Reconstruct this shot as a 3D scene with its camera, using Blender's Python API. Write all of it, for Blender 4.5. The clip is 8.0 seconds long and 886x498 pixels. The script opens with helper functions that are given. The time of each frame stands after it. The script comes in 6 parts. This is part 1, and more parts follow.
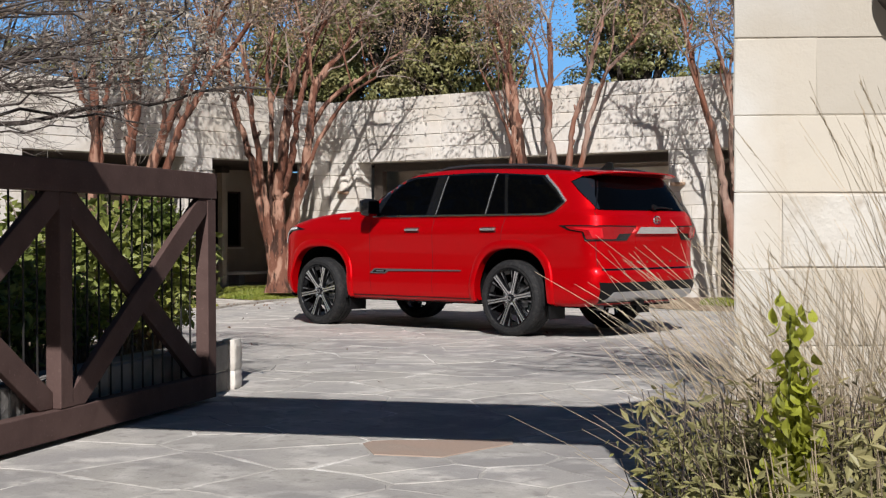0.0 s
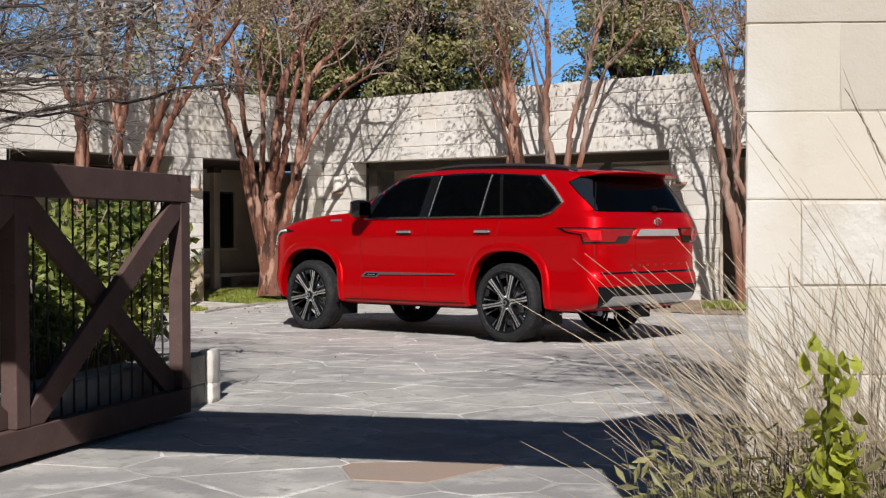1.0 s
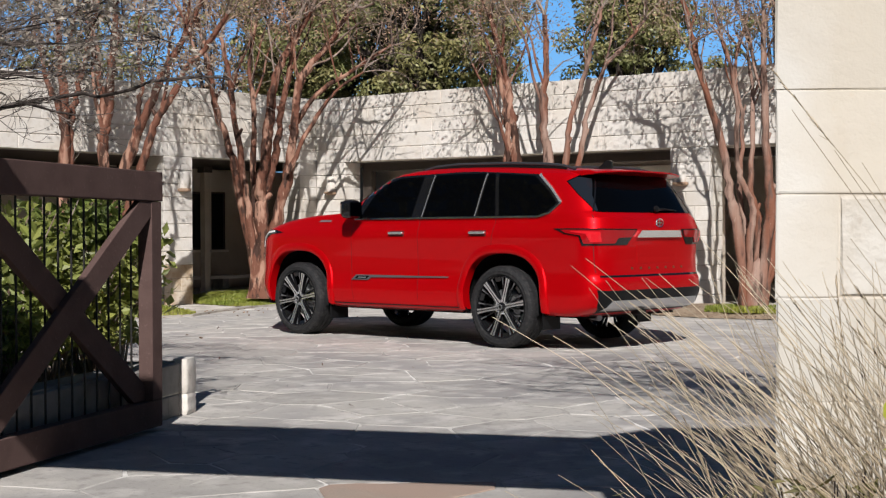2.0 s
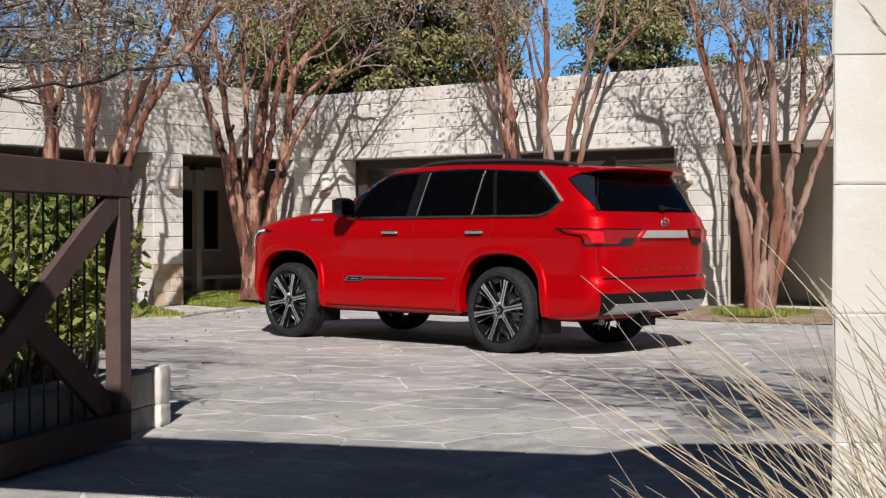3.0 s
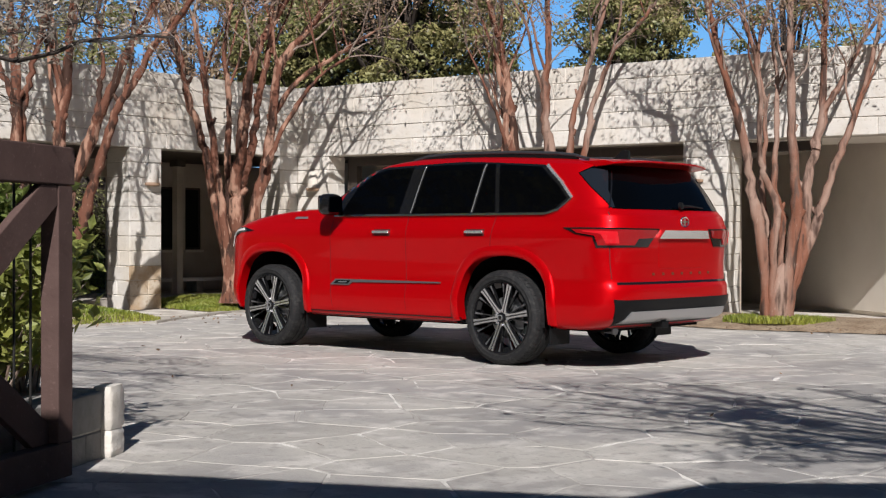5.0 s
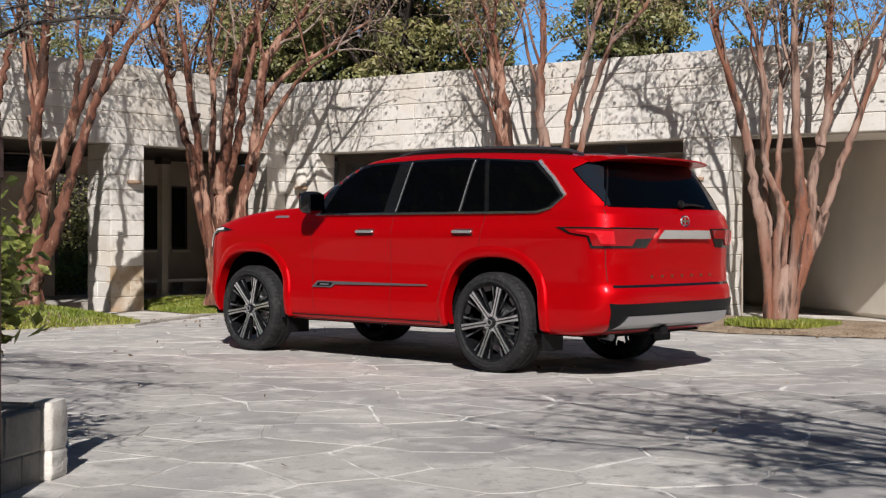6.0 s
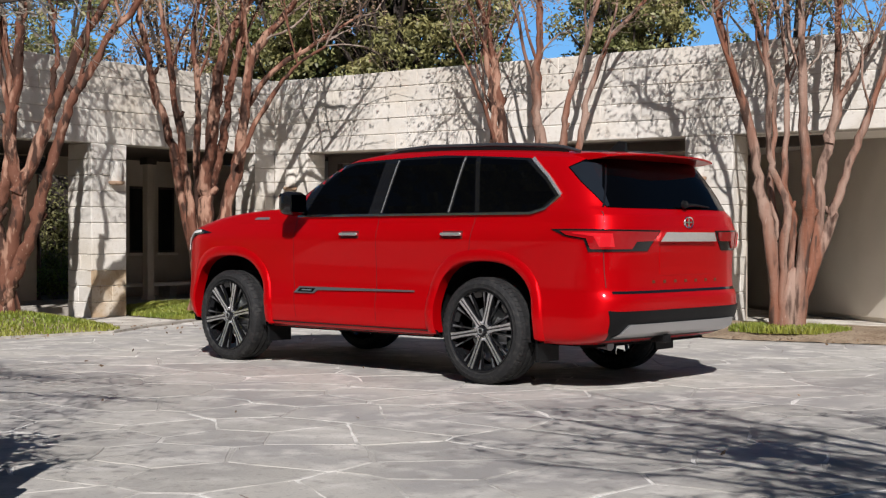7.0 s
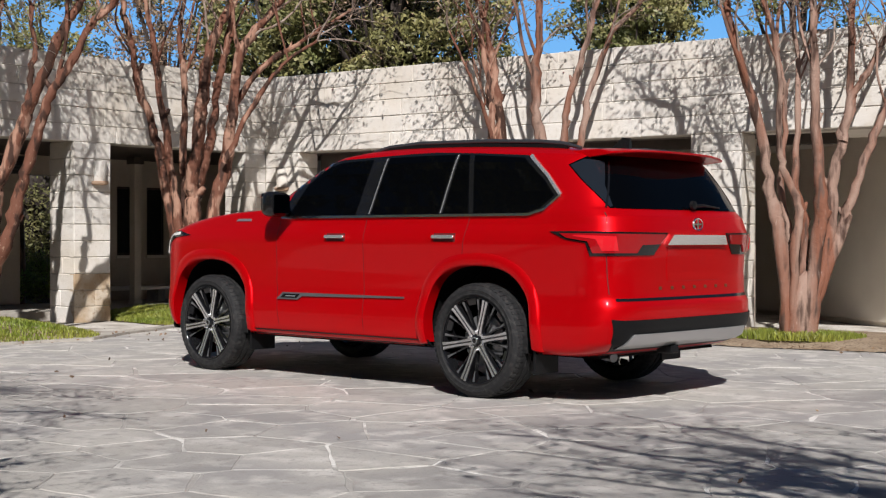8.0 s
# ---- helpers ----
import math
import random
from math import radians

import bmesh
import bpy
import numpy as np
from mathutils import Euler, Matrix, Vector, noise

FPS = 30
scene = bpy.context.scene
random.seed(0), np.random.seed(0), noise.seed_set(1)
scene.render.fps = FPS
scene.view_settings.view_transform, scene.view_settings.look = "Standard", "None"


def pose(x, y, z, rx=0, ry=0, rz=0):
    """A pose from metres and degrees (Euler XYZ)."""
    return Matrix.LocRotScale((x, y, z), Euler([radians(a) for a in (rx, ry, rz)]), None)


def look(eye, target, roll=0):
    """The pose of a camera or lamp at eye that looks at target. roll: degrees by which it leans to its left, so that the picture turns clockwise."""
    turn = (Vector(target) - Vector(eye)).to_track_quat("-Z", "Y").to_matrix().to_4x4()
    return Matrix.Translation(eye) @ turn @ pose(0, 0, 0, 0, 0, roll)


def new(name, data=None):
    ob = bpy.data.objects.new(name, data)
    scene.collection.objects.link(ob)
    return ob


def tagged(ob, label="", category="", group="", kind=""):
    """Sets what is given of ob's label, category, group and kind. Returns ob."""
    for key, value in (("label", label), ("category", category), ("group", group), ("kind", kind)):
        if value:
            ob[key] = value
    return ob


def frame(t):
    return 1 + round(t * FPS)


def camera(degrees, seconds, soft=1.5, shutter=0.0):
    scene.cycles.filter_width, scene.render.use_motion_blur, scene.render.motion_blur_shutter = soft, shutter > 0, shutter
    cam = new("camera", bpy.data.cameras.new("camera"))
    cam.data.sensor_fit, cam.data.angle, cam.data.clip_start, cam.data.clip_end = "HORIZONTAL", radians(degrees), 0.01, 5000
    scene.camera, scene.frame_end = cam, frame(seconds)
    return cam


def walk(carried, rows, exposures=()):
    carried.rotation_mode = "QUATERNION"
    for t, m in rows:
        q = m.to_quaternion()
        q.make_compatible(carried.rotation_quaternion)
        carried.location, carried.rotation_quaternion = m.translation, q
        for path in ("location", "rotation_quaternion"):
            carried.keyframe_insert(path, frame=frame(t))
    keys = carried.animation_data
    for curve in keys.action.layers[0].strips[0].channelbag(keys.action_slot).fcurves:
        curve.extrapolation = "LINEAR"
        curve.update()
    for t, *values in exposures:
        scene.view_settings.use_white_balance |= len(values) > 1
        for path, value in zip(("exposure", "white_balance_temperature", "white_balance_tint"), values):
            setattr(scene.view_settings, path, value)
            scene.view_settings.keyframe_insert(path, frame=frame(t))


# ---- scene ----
# camera and its walk
cam = camera(35.7, 8.0, soft=1.25)
PATH = [
    (0, (11.222, -12.478, 1.129), (9.862, -11.012, 1.106), -0.2),
    (0.5, (11.072, -12.267, 1.159), (9.712, -10.8, 1.135), -0.3),
    (1, (10.923, -12.038, 1.169), (9.562, -10.572, 1.144), -0.3),
    (1.5, (10.744, -11.813, 1.166), (9.385, -10.346, 1.143), -0.3),
    (3, (10.192, -11.104, 1.163), (8.833, -9.637, 1.14), -0.1),
    (3.5, (9.944, -10.876, 1.143), (8.588, -9.406, 1.123), -0.0),
    (4, (9.731, -10.671, 1.14), (8.376, -9.2, 1.12), 0.1),
    (4.5, (9.513, -10.477, 1.137), (8.163, -9.001, 1.118), 0.1),
    (6, (8.936, -9.674, 1.139), (7.589, -8.196, 1.119), 0.2),
    (6.5, (8.748, -9.378, 1.145), (7.401, -7.9, 1.126), 0.1),
    (7, (8.529, -9.086, 1.15), (7.182, -7.608, 1.132), 0.1),
    (7.5, (8.31, -8.792, 1.158), (6.963, -7.314, 1.141), 0.1),
    (8, (8.097, -8.501, 1.161), (6.748, -7.024, 1.145), 0.1),
]
walk(cam, [(t, look(eye, target, roll)) for t, eye, target, roll in PATH])

# world, sun, exposure
SUN_FROM = Vector((0.897, -0.936, 1.0)).normalized()
world = bpy.data.worlds.new("world")
scene.world = world
world.use_nodes = True
wn = world.node_tree
wn.nodes.clear()
sky = wn.nodes.new("ShaderNodeTexSky")
sky.sky_type, sky.sun_disc = "NISHITA", False
sky.sun_elevation = math.asin(SUN_FROM.z)
sky.sun_rotation = math.atan2(SUN_FROM.x, SUN_FROM.y)
sky.air_density, sky.dust_density, sky.ozone_density = 1.0, 0.2, 3.0
bg = wn.nodes.new("ShaderNodeBackground")
bg.inputs["Strength"].default_value = 0.030
out = wn.nodes.new("ShaderNodeOutputWorld")
deep = wn.nodes.new("ShaderNodeHueSaturation")
deep.inputs["Saturation"].default_value = 1.3
wn.links.new(sky.outputs[0], deep.inputs["Color"])
wn.links.new(deep.outputs[0], bg.inputs[0])
wn.links.new(bg.outputs[0], out.inputs[0])
sun_data = bpy.data.lights.new("sun", "SUN")
sun_data.energy, sun_data.angle, sun_data.color = 5.0, radians(0.53), (1.0, 0.97, 0.95)
sun = new("sun", sun_data)
sun.matrix_world = look((0, 0, 20), Vector((0, 0, 20)) - SUN_FROM)
scene.view_settings.exposure = 0.15


# plain far sky beyond the building
def sky_backdrop():
    m = bpy.data.materials.new("far_sky")
    m.use_nodes = True
    nt = m.node_tree
    nt.nodes.clear()
    geo = nt.nodes.new("ShaderNodeNewGeometry")
    xyz = nt.nodes.new("ShaderNodeSeparateXYZ")
    r = nt.nodes.new("ShaderNodeMapRange")
    r.inputs["From Max"].default_value = 190.0
    mx = nt.nodes.new("ShaderNodeMix")
    mx.data_type = "RGBA"
    mx.inputs[6].default_value, mx.inputs[7].default_value = (0.24, 0.50, 0.80, 1), (0.075, 0.31, 0.74, 1)
    em = nt.nodes.new("ShaderNodeEmission")
    em.inputs[1].default_value = 1.1
    o = nt.nodes.new("ShaderNodeOutputMaterial")
    nt.links.new(geo.outputs["Position"], xyz.inputs[0])
    nt.links.new(xyz.outputs[2], r.inputs[0])
    nt.links.new(r.outputs[0], mx.inputs[0])
    nt.links.new(mx.outputs[2], em.inputs[0])
    nt.links.new(em.outputs[0], o.inputs[0])
    verts, faces = [], []
    for i in range(25):
        a = radians(133 - 33 + 66 * i / 24)
        for z in (-20, 60, 140, 250):
            verts.append((8 + 700 * math.cos(a), -9 + 700 * math.sin(a), z))
    for i in range(24):
        for k in range(3):
            faces.append((4 * i + k, 4 * i + 4 + k, 4 * i + 5 + k, 4 * i + 1 + k))
    me = bpy.data.meshes.new("backdrop")
    me.from_pydata(verts, [], faces)
    me.materials.append(m)
    return tagged(new("backdrop", me), "clear blue sky beyond the roofs", "sky", kind="structure")


sky_backdrop()


# ---- materials ----
def material(name, base, rough=0.6, metal=0.0, spec=0.5, coat=0.0, noise_mix=(), bump=(), random_value=0.0, island=False, stretch=1.0):
    """noise_mix: rows (scale, detail, colour, low, high) laid over the base in turn; bump: rows (scale, strength)."""
    m = bpy.data.materials.new(name)
    m.use_nodes = True
    nt = m.node_tree
    p = nt.nodes["Principled BSDF"]
    p.inputs["Roughness"].default_value, p.inputs["Metallic"].default_value = rough, metal
    p.inputs["Specular IOR Level"].default_value = spec
    p.inputs["Coat Weight"].default_value, p.inputs["Coat Roughness"].default_value = coat, 0.03
    col = nt.nodes.new("ShaderNodeRGB")
    col.outputs[0].default_value = (*base, 1)
    socket = col.outputs[0]
    co = nt.nodes.new("ShaderNodeTexCoord")
    for scale, detail, colour, low, high in noise_mix:
        n = nt.nodes.new("ShaderNodeTexNoise")
        n.inputs["Scale"].default_value, n.inputs["Detail"].default_value = scale, detail
        r = nt.nodes.new("ShaderNodeMapRange")
        r.inputs["From Min"].default_value, r.inputs["From Max"].default_value = low, high
        mx = nt.nodes.new("ShaderNodeMix")
        mx.data_type = "RGBA"
        geo = nt.nodes.new("ShaderNodeNewGeometry")
        mul = nt.nodes.new("ShaderNodeVectorMath")
        mul.operation = "MULTIPLY"
        mul.inputs[1].default_value = (1, 1, stretch)
        nt.links.new(geo.outputs["Position"], mul.inputs[0])
        nt.links.new(mul.outputs[0], n.inputs["Vector"])
        nt.links.new(n.outputs[0], r.inputs[0])
        nt.links.new(r.outputs[0], mx.inputs[0])
        nt.links.new(socket, mx.inputs[6])
        mx.inputs[7].default_value = (*colour, 1)
        socket = mx.outputs[2]
    if random_value:
        hsv = nt.nodes.new("ShaderNodeHueSaturation")
        rnd = nt.nodes.new("ShaderNodeMapRange")
        rnd.inputs["To Min"].default_value, rnd.inputs["To Max"].default_value = 1 - random_value, 1 + random_value
        if island:
            gi = nt.nodes.new("ShaderNodeNewGeometry")
            nt.links.new(gi.outputs["Random Per Island"], rnd.inputs[0])
        else:
            oi = nt.nodes.new("ShaderNodeObjectInfo")
            nt.links.new(oi.outputs["Random"], rnd.inputs[0])
        nt.links.new(rnd.outputs[0], hsv.inputs["Value"])
        nt.links.new(socket, hsv.inputs["Color"])
        socket = hsv.outputs[0]
    nt.links.new(socket, p.inputs["Base Color"])
    last = None
    for scale, strength in bump:
        n = nt.nodes.new("ShaderNodeTexNoise")
        n.inputs["Scale"].default_value, n.inputs["Detail"].default_value = scale, 6
        geo = nt.nodes.new("ShaderNodeNewGeometry")
        nt.links.new(geo.outputs["Position"], n.inputs["Vector"])
        b = nt.nodes.new("ShaderNodeBump")
        b.inputs["Strength"].default_value, b.inputs["Distance"].default_value = strength, 0.02
        nt.links.new(n.outputs[0], b.inputs["Height"])
        if last:
            nt.links.new(last.outputs[0], b.inputs["Normal"])
        last = b
    if last:
        nt.links.new(last.outputs[0], p.inputs["Normal"])
    return m


def leaf_material(name, base, other, trans=0.35):
    m = material(name, base, rough=0.5, noise_mix=[(0.9, 3, other, 0.35, 0.65)], random_value=0.45, island=True)
    nt = m.node_tree
    p = nt.nodes["Principled BSDF"]
    tr = nt.nodes.new("ShaderNodeBsdfTranslucent")
    nt.links.new(p.inputs["Base Color"].links[0].from_socket, tr.inputs[0])
    mx = nt.nodes.new("ShaderNodeMixShader")
    mx.inputs[0].default_value = trans
    nt.links.new(p.outputs[0], mx.inputs[1])
    nt.links.new(tr.outputs[0], mx.inputs[2])
    nt.links.new(mx.outputs[0], nt.nodes["Material Output"].inputs[0])
    return m


LIMESTONE = material("limestone", (0.67, 0.632, 0.582), 0.85, spec=0.25, noise_mix=[(1.3, 4, (0.61, 0.55, 0.47), 0.45, 0.75), (9, 5, (0.57, 0.52, 0.45), 0.52, 0.8), (40, 3, (0.45, 0.40, 0.34), 0.62, 0.8)], bump=[(12, 0.35), (60, 0.2)], random_value=0.07)
TANSTONE = material("tan_stained_limestone", (0.46, 0.34, 0.225), 0.85, spec=0.2, noise_mix=[(3, 4, (0.62, 0.545, 0.45), 0.45, 0.62), (12, 5, (0.36, 0.25, 0.155), 0.54, 0.72), (40, 3, (0.30, 0.22, 0.15), 0.62, 0.8)], bump=[(9, 0.5), (50, 0.3)], random_value=0.07)
MORTAR = material("mortar", (0.54, 0.50, 0.44), 0.95, spec=0.1, noise_mix=[(20, 4, (0.40, 0.365, 0.32), 0.4, 0.7)], bump=[(50, 0.3)])
CREAMSTONE = material("cream_stone", (0.50, 0.455, 0.385), 0.85, spec=0.2, noise_mix=[(2.2, 4, (0.43, 0.35, 0.255), 0.48, 0.66), (14, 5, (0.50, 0.455, 0.39), 0.5, 0.75), (60, 3, (0.5, 0.44, 0.36), 0.62, 0.8), (1.1, 3, (0.55, 0.525, 0.48), 0.5, 0.6)], bump=[(3, 0.22), (14, 0.14), (45, 0.09), (130, 0.08)], random_value=0.11)
ROUGHSTONE = material("rough_white_stone", (0.57, 0.54, 0.49), 0.9, spec=0.15, noise_mix=[(5, 6, (0.50, 0.455, 0.39), 0.45, 0.62), (16, 5, (0.42, 0.37, 0.31), 0.6, 0.74)], bump=[(7, 0.5), (22, 0.35), (90, 0.2)])
FLAG = material("flagstone", (0.43, 0.405, 0.37), 0.85, spec=0.14, noise_mix=[(0.9, 4, (0.325, 0.308, 0.295), 0.42, 0.60), (3.5, 8, (0.53, 0.50, 0.465), 0.50, 0.66), (9, 6, (0.31, 0.29, 0.27), 0.56, 0.70), (30, 4, (0.29, 0.275, 0.26), 0.58, 0.75)], bump=[(7, 0.35), (45, 0.2)], random_value=0.10)
RUSTFLAG = material("rust_flagstone", (0.36, 0.265, 0.21), 0.8, spec=0.3, noise_mix=[(4, 5, (0.34, 0.27, 0.22), 0.45, 0.7)], bump=[(9, 0.35), (45, 0.2)])
JOINT = material("pale_joint", (0.74, 0.71, 0.67), 0.95, spec=0.1, noise_mix=[(1.3, 5, (0.385, 0.362, 0.335), 0.40, 0.50), (30, 4, (0.44, 0.41, 0.375), 0.55, 0.72)], bump=[(60, 0.4)])
PALEMORTAR = material("pale_mortar", (0.58, 0.53, 0.455), 0.95, spec=0.1, noise_mix=[(5, 4, (0.50, 0.44, 0.365), 0.5, 0.75)], bump=[(50, 0.3)])
CONCRETE = material("pale_concrete", (0.64, 0.60, 0.54), 0.9, spec=0.2, noise_mix=[(2, 5, (0.34, 0.30, 0.26), 0.42, 0.66), (25, 5, (0.30, 0.26, 0.22), 0.55, 0.75)], bump=[(40, 0.25)])
SOIL = material("soil", (0.16, 0.12, 0.085), 0.95, spec=0.1, noise_mix=[(3, 5, (0.28, 0.22, 0.16), 0.45, 0.65), (40, 4, (0.08, 0.06, 0.045), 0.5, 0.7)], bump=[(20, 0.7), (80, 0.6)])
DRYSOIL = material("dry_soil", (0.36, 0.28, 0.20), 0.95, spec=0.1, noise_mix=[(4, 5, (0.26, 0.19, 0.13), 0.42, 0.62), (35, 4, (0.15, 0.10, 0.07), 0.52, 0.68)], bump=[(20, 0.6), (80, 0.6)])
KERB = material("kerb_stone", (0.42, 0.385, 0.34), 0.9, spec=0.2, noise_mix=[(6, 5, (0.30, 0.27, 0.235), 0.45, 0.7)], bump=[(30, 0.4)], random_value=0.1)
GATEWOOD = material("stained_wood", (0.112, 0.072, 0.064), 0.85, spec=0.06, noise_mix=[(6, 6, (0.092, 0.058, 0.052), 0.4, 0.7), (50, 4, (0.16, 0.108, 0.096), 0.62, 0.8)], bump=[(40, 0.12)])
IRON = material("black_iron", (0.02, 0.019, 0.018), 0.5, metal=0.3, noise_mix=[(30, 4, (0.04, 0.03, 0.025), 0.5, 0.75)])
TANWALL = material("tan_plaster", (0.60, 0.525, 0.44), 0.85, spec=0.2, noise_mix=[(1.5, 4, (0.47, 0.40, 0.325), 0.4, 0.7), (30, 4, (0.56, 0.49, 0.41), 0.5, 0.75)], bump=[(60, 0.15)])
TANDOOR = material("tan_paint", (0.79, 0.72, 0.63), 0.6, spec=0.35, noise_mix=[(2, 4, (0.74, 0.67, 0.58), 0.4, 0.7)], bump=[(80, 0.06)])
# over-pale paint: bounces light in the recess, stands for sun on the bench
BRIGHTENER = material("pale_ceiling_paint", (0.78, 0.73, 0.66), 0.8, noise_mix=[(2, 4, (0.73, 0.68, 0.61), 0.4, 0.7)], bump=[(60, 0.1)])
PLANTERSTONE = material("grey_planter_stone", (0.27, 0.255, 0.24), 0.9, spec=0.1, noise_mix=[(6, 5, (0.19, 0.18, 0.165), 0.45, 0.7)], bump=[(30, 0.4)], random_value=0.1)
DARKTRIM = material("dark_bronze_paint", (0.045, 0.034, 0.027), 0.55, noise_mix=[(8, 4, (0.06, 0.045, 0.035), 0.5, 0.7)])
DARKSLAT = material("dark_slat", (0.03, 0.034, 0.042), 0.28, spec=0.6, noise_mix=[(20, 4, (0.05, 0.055, 0.065), 0.5, 0.7)])
SOFFIT = material("soffit_board", (0.075, 0.055, 0.042), 0.8, noise_mix=[(5, 4, (0.055, 0.04, 0.032), 0.4, 0.7)], bump=[(30, 0.2)])
ROOF = material("roof_felt", (0.2, 0.19, 0.18), 0.95, noise_mix=[(4, 4, (0.15, 0.14, 0.13), 0.4, 0.7)], bump=[(40, 0.3)])
BARK = material("peeling_bark", (0.16, 0.068, 0.044), 0.75, spec=0.2, noise_mix=[(5, 4, (0.36, 0.205, 0.145), 0.52, 0.58), (9, 5, (0.055, 0.028, 0.02), 0.51, 0.58), (40, 4, (0.40, 0.26, 0.19), 0.63, 0.75)], bump=[(14, 0.5), (50, 0.3)], stretch=0.3)
PALEBARK = material("smooth_grey_bark", (0.31, 0.205, 0.16), 0.7, spec=0.2, noise_mix=[(2.6, 4, (0.215, 0.090, 0.056), 0.46, 0.58), (14, 6, (0.13, 0.078, 0.06), 0.52, 0.66), (7, 5, (0.07, 0.04, 0.03), 0.57, 0.65), (45, 4, (0.38, 0.28, 0.23), 0.64, 0.8)], bump=[(14, 0.5), (50, 0.35)], stretch=0.16)
DARKTWIG = material("dark_twig", (0.055, 0.044, 0.039), 0.9, spec=0.1, noise_mix=[(8, 4, (0.12, 0.10, 0.09), 0.5, 0.7)], bump=[(60, 0.3)])
PALETWIG = material("pale_grey_twig", (0.27, 0.235, 0.21), 0.85, spec=0.2, noise_mix=[(8, 4, (0.15, 0.12, 0.105), 0.4, 0.7)])
TWIG = material("grey_twig", (0.34, 0.275, 0.23), 0.85, spec=0.2, noise_mix=[(8, 4, (0.20, 0.13, 0.10), 0.4, 0.7)])
LEAF = leaf_material("autumn_leaf", (0.36, 0.27, 0.18), (0.42, 0.27, 0.18), 0.3)
OAKLEAF = leaf_material("evergreen_leaf", (0.17, 0.19, 0.07), (0.35, 0.31, 0.13), 0.3)
SHRUBLEAF = leaf_material("bright_leaf", (0.15, 0.20, 0.045), (0.30, 0.31, 0.08), 0.4)
LIMELEAF = leaf_material("lime_leaf", (0.24, 0.28, 0.035), (0.42, 0.42, 0.06), 0.5)
GRASS = leaf_material("grass_blade", (0.20, 0.26, 0.035), (0.36, 0.35, 0.07))
STRAW = leaf_material("dry_grass", (0.52, 0.44, 0.325), (0.34, 0.26, 0.17), 0.25)
GREYLEAF = leaf_material("withered_leaf", (0.37, 0.325, 0.27), (0.25, 0.215, 0.17), 0.25)
LITTER = leaf_material("fallen_leaf", (0.12, 0.075, 0.045), (0.22, 0.14, 0.08), 0.1)
DRYLEAF = leaf_material("dry_leaf", (0.36, 0.295, 0.17), (0.24, 0.24, 0.085), 0.35)


# ---- mesh helpers ----
class Bag:
    """Gathers vertices and faces of one mesh."""

    def __init__(self):
        self.v, self.f = [], []

    def add(self, verts, faces):
        n = len(self.v)
        self.v.extend([tuple(p) for p in verts])
        self.f.extend([tuple(i + n for i in q) for q in faces])
        return self

    def box(self, x0, y0, z0, x1, y1, z1, m=None):
        c = [Vector(p) for p in ((x0, y0, z0), (x1, y0, z0), (x1, y1, z0), (x0, y1, z0), (x0, y0, z1), (x1, y0, z1), (x1, y1, z1), (x0, y1, z1))]
        if m is not None:
            c = [m @ p for p in c]
        return self.add(c, [(3, 2, 1, 0), (4, 5, 6, 7), (0, 1, 5, 4), (1, 2, 6, 5), (2, 3, 7, 6), (3, 0, 4, 7)])

    def tube(self, pts, radii, sides=6, cap=True):
        pts = [Vector(p) for p in pts]
        verts, faces = [], []
        side = None
        for i, p in enumerate(pts):
            d = (pts[min(i + 1, len(pts) - 1)] - pts[max(i - 1, 0)]).normalized()
            if side is None:
                side = d.orthogonal().normalized()
            side = (side - d * side.dot(d))
            side = side.normalized() if side.length > 1e-5 else d.orthogonal().normalized()
            up = d.cross(side)
            for k in range(sides):
                a = 2 * math.pi * k / sides
                verts.append(p + (side * math.cos(a) + up * math.sin(a)) * radii[i])
        for i in range(len(pts) - 1):
            for k in range(sides):
                a, b = i * sides + k, i * sides + (k + 1) % sides
                faces.append((a, b, b + sides, a + sides))
        if cap:
            faces.append(tuple(range(sides))[::-1])
            faces.append(tuple(range(len(verts) - sides, len(verts))))
        return self.add(verts, faces)

    def lathe(self, profile, sides=48, m=None, closed=False):
        """profile: rows (radius, along); turned about the local y axis."""
        verts, faces = [], []
        n = len(profile)
        for k in range(sides):
            a = 2 * math.pi * k / sides
            for r, y in profile:
                p = Vector((r * math.cos(a), y, r * math.sin(a)))
                verts.append(m @ p if m is not None else p)
        for k in range(sides):
            for i in range(n if closed else n - 1):
                a, b = k * n + i, k * n + (i + 1) % n
                c, d = (k + 1) % sides * n + (i + 1) % n, (k + 1) % sides * n + i
                faces.append((a, b, c, d))
        return self.add(verts, faces)


def mesh_of(bag, name, mat, smooth=None):
    me = bpy.data.meshes.new(name)
    me.from_pydata(bag.v, [], bag.f)
    me.validate()
    bm = bmesh.new()
    bm.from_mesh(me)
    bmesh.ops.recalc_face_normals(bm, faces=bm.faces)
    if smooth is not None:
        for f in bm.faces:
            f.smooth = True
        for e in bm.edges:
            if len(e.link_faces) == 2 and e.calc_face_angle(0) > radians(smooth):
                e.smooth = False
    bm.to_mesh(me)
    bm.free()
    me.materials.append(mat)
    return me


def quick_mesh(bag, name, mat):
    me = bpy.data.meshes.new(name)
    me.from_pydata(bag.v, [], bag.f)
    me.materials.append(mat)
    return me


def part(name, bag, mat, parent, label="", smooth=None, bevel=0.0, kind=""):
    ob = new(name, mesh_of(bag, name, mat, smooth))
    ob.parent = parent
    if bevel:
        b = ob.modifiers.new("bevel", "BEVEL")
        b.width, b.segments, b.limit_method = bevel, 2, "ANGLE"
    if label or kind:
        tagged(ob, label, kind=kind)
    return ob


